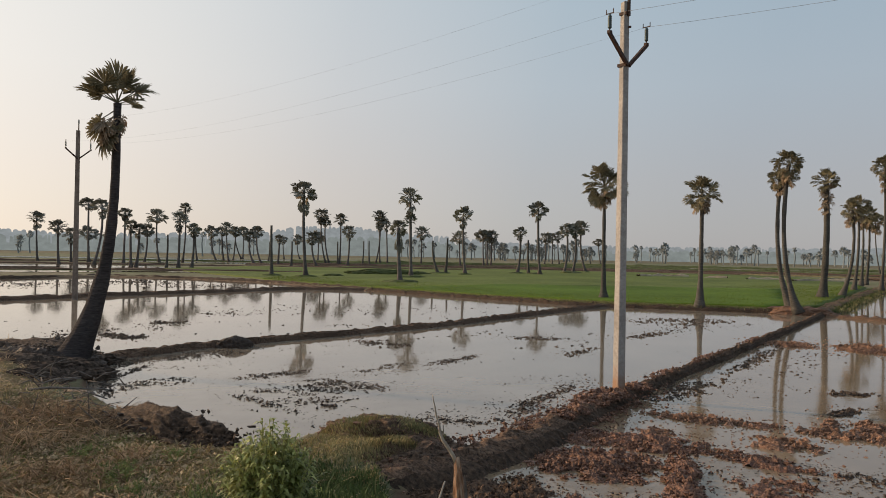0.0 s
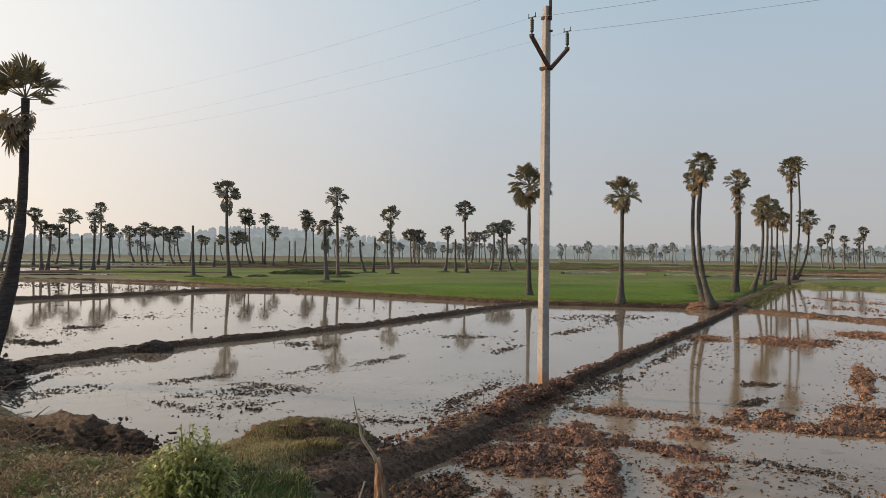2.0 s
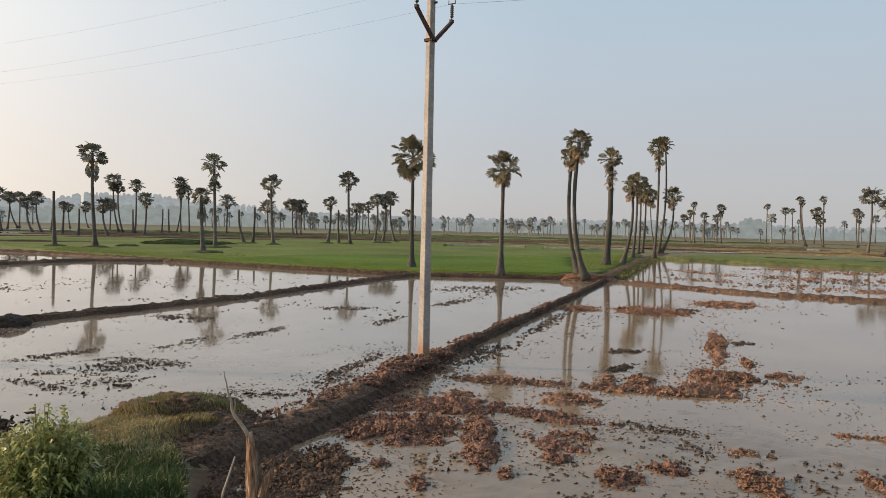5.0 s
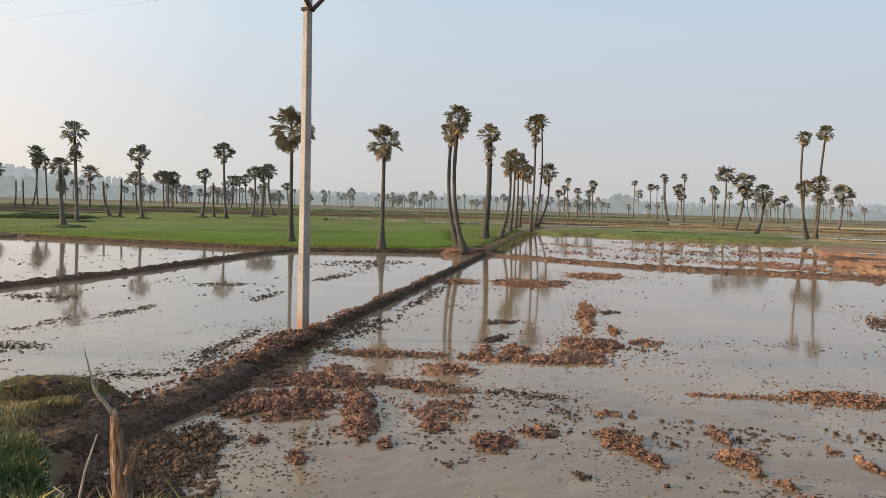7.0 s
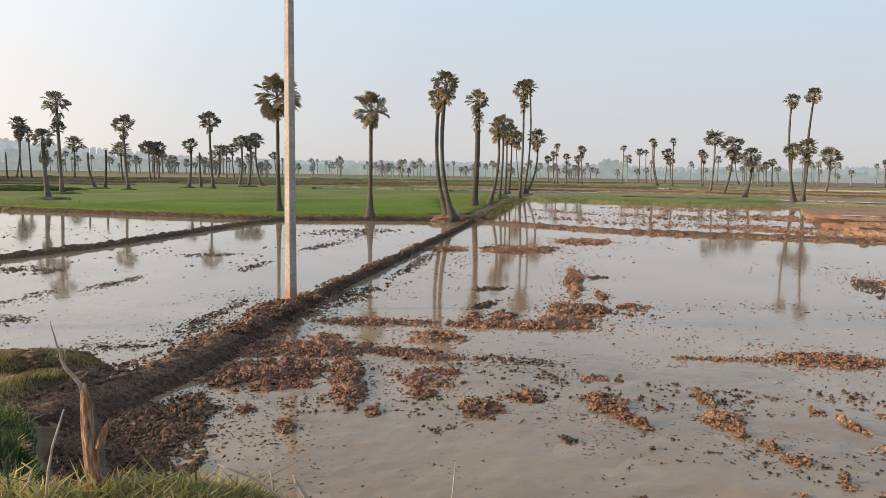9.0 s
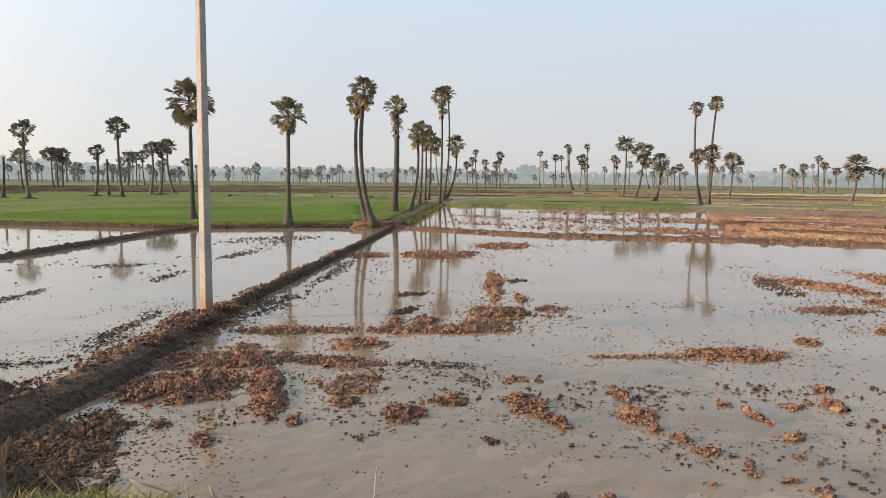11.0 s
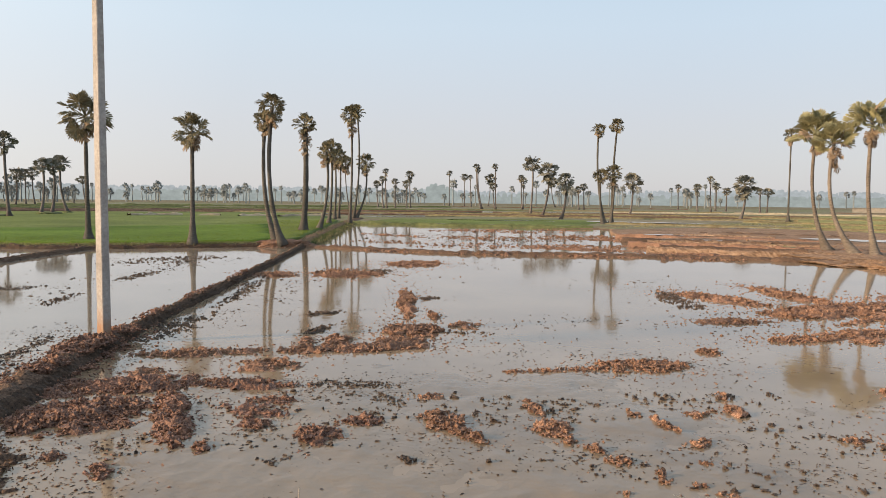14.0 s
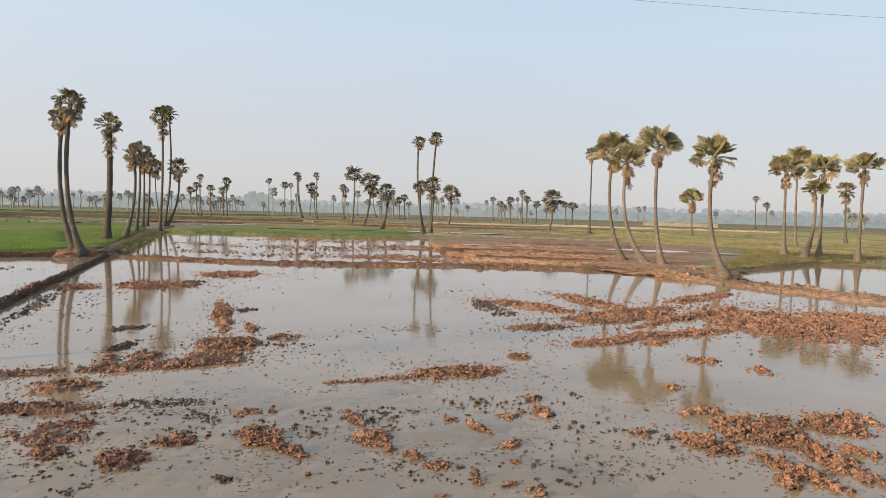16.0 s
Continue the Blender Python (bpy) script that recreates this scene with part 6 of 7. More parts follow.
# narrow ridges, stubble strips and wet furrows over the far fields
_q = random.Random(17)
for i in range(46):
    b, d = radians(_q.uniform(-92, 34)), _q.uniform(70, 210)
    cx, cy, ln = -math.sin(b) * d, math.cos(b) * d, _q.uniform(0.10, 0.28) * d
    if signed(cx, cy, GREEN) < 6 or (cx > 48 and cy < 62 and d < 120):
        continue
    ax = b + radians(_q.uniform(-9, 9))
    dx, dy = math.cos(ax) * ln, math.sin(ax) * ln
    if i % 3:
        bund([(cx - dx, cy - dy), (cx, cy + _q.uniform(-1, 1)), (cx + dx, cy + dy)], 0.7, _q.uniform(0.25, 0.42), (BUND, GRASSY, STUBBLE)[i % 5 % 3], "narrow ridge between far fields", 200 + i, 0.8, 0.05)
    else:
        w = _q.uniform(0.8, 2.2)
        ring = []
        for k in range(36):
            e = 2 * math.pi * k / 36
            u, v = math.cos(e) * (1 + 0.1 * math.sin(5 * e + i)), w * math.sin(e) * (1 + 0.3 * math.sin(7 * e + i))
            ring.append((cx + dx * u - math.sin(ax) * v, cy + dy * u + math.cos(ax) * v))
        bm = bmesh.new()
        bm.faces.new([bm.verts.new((x, y, 0.215)) for x, y in ring])
        tagged(new("flooded_patch", bm_mesh("flooded_patch", bm, WATER)), "thin sheet of water lying in a far field", "water", kind="structure")

# puddles on the bare earth and beyond
for wx, wy, wl, ww, wa in ((45.5, 18.3, 2.8, 1.2, 112), (47, 14.5, 1.3, 0.5, 108), (57, 33, 3.4, 1.5, 120), (61, 46, 6, 1.4, 125), (40.5, 27.5, 3.0, 0.5, 122), (36.6, 23.6, 1.8, 0.4, 125)):
    a = radians(wa)
    ring = []
    for k in range(40):
        e = 2 * math.pi * k / 40
        u, v = wl * math.cos(e) * (1 + 0.2 * math.sin(3 * e + wx)), ww * math.sin(e) * (1 + 0.35 * math.sin(5 * e + wy) + 0.25 * math.sin(13 * e + wx))
        ring.append((wx + u * math.cos(a) - v * math.sin(a), wy + u * math.sin(a) + v * math.cos(a)))
    bm = bmesh.new()
    bm.faces.new([bm.verts.new((x, y, 0.225)) for x, y in ring])
    tagged(new("puddle", bm_mesh("puddle", bm, WATER)), "shallow puddle lying on the bare earth", "puddle", kind="structure")

# furrows turned up over the bare earth
_q = random.Random(23)
for k, d in enumerate((34.5, 36.5, 38.5, 41, 43.5, 46.5, 50, 54)):
    cx, cy, half = 0.89 * d + _q.uniform(-0.5, 0.5), 0.455 * d + _q.uniform(-0.5, 0.5), _q.uniform(3.0, 6.5)
    side = _q.uniform(-1, 4)
    p = [(cx - 0.455 * (side + half * u), cy + 0.89 * (side + half * u) + _q.uniform(-0.35, 0.35)) for u in (-1, -0.5, 0, 0.5, 1)]
    bund(p, _q.uniform(0.35, 0.6), _q.uniform(0.22, 0.27), (EARTH, BUND, SOIL)[k % 3], "low furrow of turned orange earth", 500 + k, 0.1, 0.03)

# pale low wall far across the meadow
bm = bmesh.new()
box(bm, Vector((193, 70, 0.6)), (0.8, 19, 1.2), Matrix.Rotation(radians(20), 4, "Z"))
box(bm, Vector((193, 70, 1.26)), (1.1, 19.3, 0.14), Matrix.Rotation(radians(20), 4, "Z"))
tagged(new("far_wall", bm_mesh("far_wall", bm, DUSTY_WALL, False)), "long low pale wall at the far side of the meadow", "wall", kind="structure")


# ---- the near bank: grass, weeds, mounds, dry branch ----
def blades(name, x, y, z, h, w, material, label, seed, lean=0.5):
    """Grass: each blade three triangles, bending over."""
    r = np.random.default_rng(seed)
    n = len(x)
    a, b = r.uniform(0, 2 * math.pi, n), r.uniform(0, 2 * math.pi, n)
    hh = h * r.lognormal(0, 0.35, n)
    bend = lean * hh * r.uniform(0.2, 1.2, n)
    wx, wy = w * np.cos(a), w * np.sin(a)
    bx, by = bend * np.cos(b), bend * np.sin(b)
    p = np.zeros((n, 5, 3))
    p[:, 0] = np.stack([x - wx, y - wy, z - 0.02], 1)
    p[:, 1] = np.stack([x + wx, y + wy, z - 0.02], 1)
    p[:, 2] = np.stack([x - wx * 0.8 + bx * 0.35, y - wy * 0.8 + by * 0.35, z + hh * 0.6], 1)
    p[:, 3] = np.stack([x + wx * 0.8 + bx * 0.35, y + wy * 0.8 + by * 0.35, z + hh * 0.6], 1)
    p[:, 4] = np.stack([x + bx, y + by, z + hh * 0.95], 1)
    t = np.array([[0, 1, 3], [0, 3, 2], [2, 3, 4]])[None] + (np.arange(n) * 5)[:, None, None]
    return tagged(new(name, tri_mesh(name, p.reshape(-1, 3), t.reshape(-1, 3), material)), label, "grass", kind="stuff")


def bank_points(n, x0, x1, y0, y1, seed, clump=0.0, freq=1.5, low=0.12, side=-9.0):
    r = np.random.default_rng(seed)
    x, y = r.uniform(x0, x1, n), r.uniform(y0, y1, n)
    z = land(x, y)
    rim = np.minimum.reduce([x - x0, x1 - x, y - y0, y1 - y])
    keep = (rim > 0.9 * r.uniform(0, 1, n) ** 1.5) & (z > low) & (fbm(x, y, freq) + 0.3 * r.normal(size=n) > clump) & (np.hypot(x, y) > 1.5)
    keep &= x < -math.tan(radians(side)) * y + 0.12 * r.normal(size=n) if side > -9 else True
    return x[keep], y[keep], z[keep]


def edge_points(n, yaw0, yaw1, r0, r1, seed):
    """Places along the rim of the shoulder, thick and thin in small tufts."""
    r = np.random.default_rng(seed)
    yaw, d = np.radians(r.uniform(yaw0, yaw1, n) + 1.5 * r.normal(size=n)), r1 - (r1 - r0) * np.abs(r.normal(0, 0.75, n))
    x, y = -np.sin(yaw) * d, np.cos(yaw) * d
    k = fbm(x, y, 9.0) + 0.5 * r.normal(size=n) > -0.35
    return x[k], y[k], land(x[k], y[k])


blades("bank_grass", *bank_points(40000, -6, 1.2, 4.0, 10.5, 51, 0.0, side=11), 0.035, 0.006, GRASS, "short green grass on the bank", 52, 1.0)
blades("dry_bank_grass", *bank_points(16000, -9, 1.2, 3.4, 13, 53, -0.1, 1.1, side=6), 0.04, 0.005, STRAW, "dry yellow grass on the bank", 54, 1.6)
blades("dry_bank_grass", *edge_points(16000, -19, 6, 1.62, 2.36, 55), 0.044, 0.0034, STRAW, "pale straw tufts on the edge of the shoulder", 56, 1.3)
blades("bank_grass", *edge_points(28000, -19, 6, 1.62, 2.40, 59), 0.043, 0.0042, YELLOW_GRASS, "yellow-green grass on the edge of the shoulder", 60, 1.2)
blades("bank_grass", *edge_points(9000, -18, 6, 1.62, 2.40, 259), 0.043, 0.0040, GRASS, "green grass on the edge of the shoulder", 260, 1.2)
blades("bank_grass", *bank_points(64000, -2.2, 0.2, 1.8, 7.3, 265, -0.6, 3.0, 0.22, 4.6), 0.05, 0.0040, DARK_GRASS, "lush green grass on the sloping shoulder", 266, 0.9)
blades("bank_grass", *bank_points(26000, -4.2, 0.3, 1.8, 5.2, 261, -0.3, 2.2, 0.5, 15), 0.04, 0.0035, GRASS, "short green grass on the sloping shoulder", 262, 1.0)
blades("dry_bank_grass", *bank_points(20000, -3.4, -0.2, 6.7, 9.4, 275, -0.8, 2.0, 0.1, 4.5), 0.028, 0.005, MEADOW_GRASS, "short worn olive grass on the flat of the bank", 276, 1.5)
blades("dry_bank_grass", *bank_points(9000, -3.4, -0.2, 6.7, 9.4, 277, 0.0, 1.3, 0.1, 4.5), 0.028, 0.005, STRAW, "short bleached grass on the flat of the bank", 278, 1.5)
blades("dry_bank_grass", *bank_points(45000, -6.2, -1.2, 3.2, 9.2, 279, -0.3, 1.6, 0.1), 0.032, 0.004, MEADOW_GRASS, "short olive grass among the dry stalks", 280, 1.3)
blades("bank_grass", *bank_points(12000, -1.9, 0.1, 5.0, 7.6, 57, -0.2, 1.5, 0.12, 4), 0.04, 0.006, DARK_GRASS, "lush green grass beside the bund", 58, 1.0)


blades("bank_grass", *bank_points(30000, -11, 3.4, -9.0, 5.2, 151, -0.3), 0.04, 0.006, GRASS, "short worn grass on the bank behind", 152, 1.0)
blades("dry_bank_grass", *bank_points(24000, -12, 3.4, -9.5, 5.6, 153, -0.3, 1.1), 0.045, 0.005, STRAW, "dry grass on the bank behind", 154, 1.4)


def litter(name, n, x0, x1, y0, y1, material, label, seed, clump, lo=0.05, hi=0.28, thick=0.0035):
    """Dry stalks lying every way on the ground, each a thin bent three-sided stem."""
    x, y, z = bank_points(n, x0, x1, y0, y1, seed, clump, 0.9)
    r = np.random.default_rng(seed + 1)
    n = len(x)
    a, ln, tilt = r.uniform(0, 2 * math.pi, n), r.uniform(lo, hi, n), r.normal(0.12, 0.25, n)
    d = np.stack([np.cos(a) * np.cos(tilt), np.sin(a) * np.cos(tilt), np.abs(np.sin(tilt))], 1) * ln[:, None]
    p0 = np.stack([x, y, z + 0.01], 1)
    p1 = p0 + 0.5 * d + r.normal(0, 0.12, (n, 3)) * ln[:, None] * [1, 1, 0.6]
    p2 = p0 + d
    p1[:, 2], p2[:, 2] = np.maximum(p1[:, 2], z + 0.01), np.maximum(p2[:, 2], land(p2[:, 0], p2[:, 1]) + 0.005)
    w = np.stack([-np.sin(a), np.cos(a), 0.3 + 0 * a], 1) * thick
    v = np.stack([p0 - w, p0 + w, p1 - w, p1 + w, p2 - 0.4 * w, p2 + 0.4 * w], 1)
    t = np.array([[0, 1, 3], [0, 3, 2], [2, 3, 5], [2, 5, 4]])[None] + (np.arange(n) * 6)[:, None, None]
    tagged(new(name, tri_mesh(name, v.reshape(-1, 3), t.reshape(-1, 3), material, True)), label, "dry stalks", kind="stuff")


litter("dry_litter", 26000, -6.5, -0.4, 4.0, 10.5, BROWN_STALK, "tangled dry brown stalks lying on the bank", 65, -0.25, 0.03, 0.13, 0.003)
litter("dry_litter", 14000, -6.5, 0.0, 4.0, 10.5, STRAW, "dry straw and creepers lying on the bank", 67, 0.0, 0.04, 0.16, 0.0025)
litter("dry_litter", 9000, -10, -5, 8, 17, BROWN_STALK, "dry stalks lying round the palm's foot", 69, -0.3, 0.05, 0.25, 0.005)

def fallen_leaves(name, n, x0, x1, y0, y1, seed, lo, hi):
    """Dry leaves lying every way: each two triangles folded along the midrib."""
    x, y, z = bank_points(n, x0, x1, y0, y1, seed, -0.35, 1.7)
    r = np.random.default_rng(seed)
    n = len(x)
    a, s = r.uniform(0, 2 * math.pi, n), r.uniform(lo, hi, n)
    d = np.stack([np.cos(a), np.sin(a), r.normal(0.1, 0.5, n)], 1) * s[:, None]
    w = np.stack([-np.sin(a), np.cos(a), r.normal(0, 0.6, n)], 1) * (s * r.uniform(0.25, 0.5, n))[:, None]
    c = np.stack([x, y, z + 0.012 + 0.03 * r.random(n)], 1)
    m = c + np.array([0, 0, 1]) * (0.25 * s)[:, None]
    v = np.stack([c - d, m - w, c + d, m + w], 1)
    t = np.array([[0, 1, 2], [0, 2, 3]])[None] + (np.arange(n) * 4)[:, None, None]
    tagged(new(name, tri_mesh(name, v.reshape(-1, 3), t.reshape(-1, 3), LEAF_LITTER)), "brown fallen leaves and crumbs on the grassy bank", "leaves", kind="stuff")


litter("dry_litter", 7000, -4.2, -0.3, 2.2, 5.0, BROWN_STALK, "dry brown stalks on the sloping shoulder", 271, -0.1, 0.03, 0.11, 0.002)
litter("dry_litter", 5000, -4.2, 0.0, 2.0, 5.0, STRAW, "dry straw on the sloping shoulder", 273, 0.0, 0.03, 0.12, 0.0018)
fallen_leaves("leaf_litter", 40000, -6.5, -1.5, 4.0, 10.5, 91, 0.010, 0.028)
fallen_leaves("leaf_litter", 4000, -6.0, -1.7, 4.0, 9.5, 92, 0.025, 0.05)

blades("bank_grass", *bank_points(1600, -1.9, 0.1, 3.4, 7.0, 257, -0.2, 2.4, 0.12, 5.5), 0.09, 0.005, DARK_GRASS, "taller green tufts beside the bund", 258, 0.9)
litter("dry_litter", 5000, -1.7, 0.2, 5.2, 8.4, STRAW, "dry stalks among the green grass", 263, 0.0, 0.03, 0.14, 0.003)

_r = np.random.default_rng(160)
_x, _y = _r.uniform(31, 85, 60000), _r.uniform(3, 40, 60000)
_z = land(_x, _y)
_k = (_z > 0.1) & (fbm(_x, _y, 0.12) + 0.8 * _r.normal(size=60000) > 0.0) & (signed(_x, _y, [(29.5, 12.0), (31.5, 10.2), (36, 10.6), (46, 12.5), (60, 16.5), (62, 26), (60, 36), (47, 38), (41, 33), (35.5, 25), (36.5, 18.5)]) > 0)
blades("field_grass", _x[_k], _y[_k], _z[_k] + 0.03, 0.08, 0.014, MEADOW_GRASS, "short olive-green grass over the open field", 161, 0.8)

_x, _y = _r.uniform(33, 56, 90000), _r.uniform(6.5, 17, 90000)
_z = land(_x, _y)
_k = (_z > 0.1) & (signed(_x, _y, [(29.5, 12.0), (31.5, 10.2), (36, 10.6), (46, 12.5), (60, 16.5), (60, 36), (35.5, 25)]) > 0.3 * _r.normal(size=90000))
blades("field_grass", _x[_k], _y[_k], _z[_k] + 0.03, 0.05, 0.014, MEADOW_GRASS, "short olive grass behind the bare earth", 163, 0.9)

# young rice along the near edge of the green field
_r = np.random.default_rng(61)
_x, _y = _r.uniform(-14, 36, 120000), _r.uniform(33, 62, 120000)
_s = signed(_x, _y, GREEN)
_k = (_s < -0.2) & (_s > -9 * _r.uniform(0, 1, 120000) ** 1.5 - 0.3)
blades("rice_shoots", _x[_k], _y[_k], 0 * _x[_k] + 0.20, 0.06, 0.010, RICE, "rows of bright green young rice shoots", 62, 0.35)
# grass on the palm-row bund
_t = _r.uniform(0, 1, 9000)
_o = _r.normal(0, 0.33, 9000)
_gx, _gy = 16.6 + 18.5 * _t + 0.8 * _o, 32.0 + 27 * _t - 0.55 * _o
blades("bund_grass", _gx, _gy, 0.12 + 0 * _t, 0.09, 0.012, DARK_GRASS, "rank green grass under the row of palms", 63, 0.8)
blades("bund_grass", (_gx + 0.15)[::2], (_gy - 0.1)[::2], 0.12 + 0 * _t[::2], 0.09, 0.012, MEADOW_GRASS, "dry grass under the row of palms", 68, 1.0)


# dry grass along the rice field's edge
_t = _r.uniform(0, 1, 14000)
_line = np.array([(-4.6, 45.2), (1.9, 39.4), (5.9, 35.9), (8.6, 34.6), (11.6, 33.6), (15.6, 32.4)])
_ex, _ey = np.interp(_t, np.linspace(0, 1, 6), _line[:, 0]), np.interp(_t, np.linspace(0, 1, 6), _line[:, 1])
_ex, _ey = _ex + 0.25 * _r.normal(size=14000) + 0.12, _ey + 0.22 * _r.normal(size=14000) + 0.2
blades("dry_bund_grass", _ex[::2], _ey[::2], 0.13 + 0 * _t[::2], 0.08, 0.012, MEADOW_GRASS, "rank grass along the edge of the rice field", 66, 1.0)


def mound(x, y, z, rx, ry, h, turn, material, label, seed, fine=6):
    """A heap of thrown earth with a lumpy skin."""
    bm = bmesh.new()
    bmesh.ops.create_icosphere(bm, subdivisions=fine, radius=1)
    for v in bm.verts:
        p = v.co.copy()
        k = 1 + 0.2 * noise.noise(p * 2.2 + Vector((seed, 0, 0))) + 0.12 * noise.noise(p * 5 + Vector((0, seed, 0))) + 0.07 * noise.noise(p * 14) + 0.06 * noise.noise(p * 30)
        v.co = Vector((p.x * rx * k, p.y * ry * k, max(p.z, -0.3) * h * k))
    ob = new("earth_mound", bm_mesh("earth_mound", bm, material))
    ob.matrix_basis = pose(x, y, z, 0, 0, turn)
    return tagged(ob, label, "earth mound")


mound(-3.3, 8.6, 0.06, 1.35, 0.5, 0.44, -38, CUT_MUD, "dark lumpy mound of dug mud at the water's edge", 3)
mound(-0.75, 8.75, 0.05, 0.85, 0.5, 0.36, -8, BUND, "low mound of earth grown over with dry grass", 5)
mound(-7.95, 14.2, -0.05, 1.25, 0.8, 0.5, 20, DARK_MUD, "dark earth bank round the foot of a palm", 7)
mound(29.7, 11.0, 0.0, 1.9, 1.0, 0.27, 50, EARTH, "orange earth heaped where two ridges meet", 39)
mound(33.5, 14.0, 0.0, 6.5, 3.4, 0.22, 52, EARTH, "low bank of orange earth under the sunlit palms", 9)
mound(45, 27, 0.0, 10, 4.5, 0.20, 42, EARTH, "flat strip of bare reddish earth beyond the water", 11)
mound(15.7, 32.3, 0.0, 1.4, 0.8, 0.36, -20, SOIL, "reddish earth heaped round the foot of twin palms", 13)
mound(-5.18, 18.10, 0.0, 0.44, 0.26, 0.25, 30, DARK_MUD, "lump of dark mud thrown on the narrow bund", 15)
for hx, hy, hs, hd in ((-6.1, 73.2, 2.4, 21), (-9.9, 65.4, 0.6, 22), (-2.7, 76.1, 0.9, 23)):
    mound(hx, hy, 0.15, 1.5 * hs, 0.7, 0.16 + 0.16 * hs, 10, GRASSY, "dark heap of weeds pulled up on the rice field", hd)
for k, (hx, hy, hs) in enumerate(((-11.7, 62.2, 1.0), (-14.9, 63.4, 0.9), (-3.2, 54.2, 1.5), (-2.9, 65.5, 1.5), (-0.4, 79.8, 1.4), (2.3, 77.2, 0.9), (8.6, 85.5, 1.3), (10.6, 84.0, 1.5), (16.2, 93.2, 2.6), (19.0, 97.6, 1.2))):
    mound(hx, hy, 0.17, 0.95 * hs, 0.5 * hs, 0.16 + 0.04 * hs, 8 * k, GRASSY, "low heap of weeds and earth round a palm's foot", 60 + k, 4)
mound(-9.4, 14.9, -0.05, 2.4, 1.5, 0.52, 12, MOUND, "dark trampled earth bank at the water's edge", 27)
mound(-7.0, 12.0, -0.05, 1.1, 0.6, 0.4, 60, MOUND, "dark bare soil sloping to the water", 33)
mound(-5.9, 10.4, -0.05, 1.0, 0.5, 0.3, -50, MOUND, "dark bare soil beside the dug mound", 35)
mound(-0.5, 8.15, 0.0, 1.0, 0.48, 0.30, 40, BUND, "flat trodden earth where the bund meets the bank", 37)
mound(-8.0, 12.9, -0.05, 1.9, 1.0, 0.5, 25, MOUND, "low dark hump of bare soil on the bank", 29)
HEAP = [(-3.4, 8.6, 1.1, 0.45, -38, 300, 0.9, 0.46), (-7.9, 14.3, 1.15, 0.7, 20, 200, 1.0, 0.48)]
clod_patches("mound_clods", HEAP, DARK_MUD, "dark clods lying on the dug mounds", 24, dome=True)
clod_patches("mound_clods", [(-2.78, 8.15, 0.8, 0.35, -38, 200, 1.0, 0.40)], MOUND, "brown clods at the end of the dug mound", 26, dome=True)
clod_patches("mound_clods", [(-0.95, 8.85, 0.35, 0.22, -8, 90, 1.3, 0.40)], SOIL, "red-brown crumbs on the grassy mound", 25, dome=True)


def mound_grass(x, y, rx, ry, h, turn, n, material, label, seed):
    """Short grass over the top of a low mound."""
    r = np.random.default_rng(seed)
    a, q = r.uniform(0, 2 * math.pi, n), np.sqrt(r.uniform(0, 1, n))
    u, v, t = 0.94 * rx * q * np.cos(a), 0.92 * ry * q * np.sin(a), radians(turn)
    blades("mound_grass", x + u * math.cos(t) - v * math.sin(t), y + u * math.sin(t) + v * math.cos(t), 0.95 * h * np.sqrt(1 - 0.93 * q ** 2) + 0.085, 0.026, 0.005, material, label, seed, 1.6)


mound_grass(-0.75, 8.75, 0.85, 0.5, 0.36, -8, 900, STRAW, "short dry grass on the low mound", 64)
mound_grass(-0.75, 8.75, 0.85, 0.5, 0.36, -8, 2600, MEADOW_GRASS, "short olive grass on the low mound", 65)
mound_grass(-0.72, 8.05, 0.72, 0.40, 0.27, 40, 900, STRAW, "worn dry grass on the trodden earth", 66)
mound_grass(-0.72, 8.05, 0.72, 0.40, 0.27, 40, 1500, MEADOW_GRASS, "worn olive grass on the trodden earth", 67)


def ground_at(x, y):
    return float(land(np.array([x]), np.array([y]))[0])


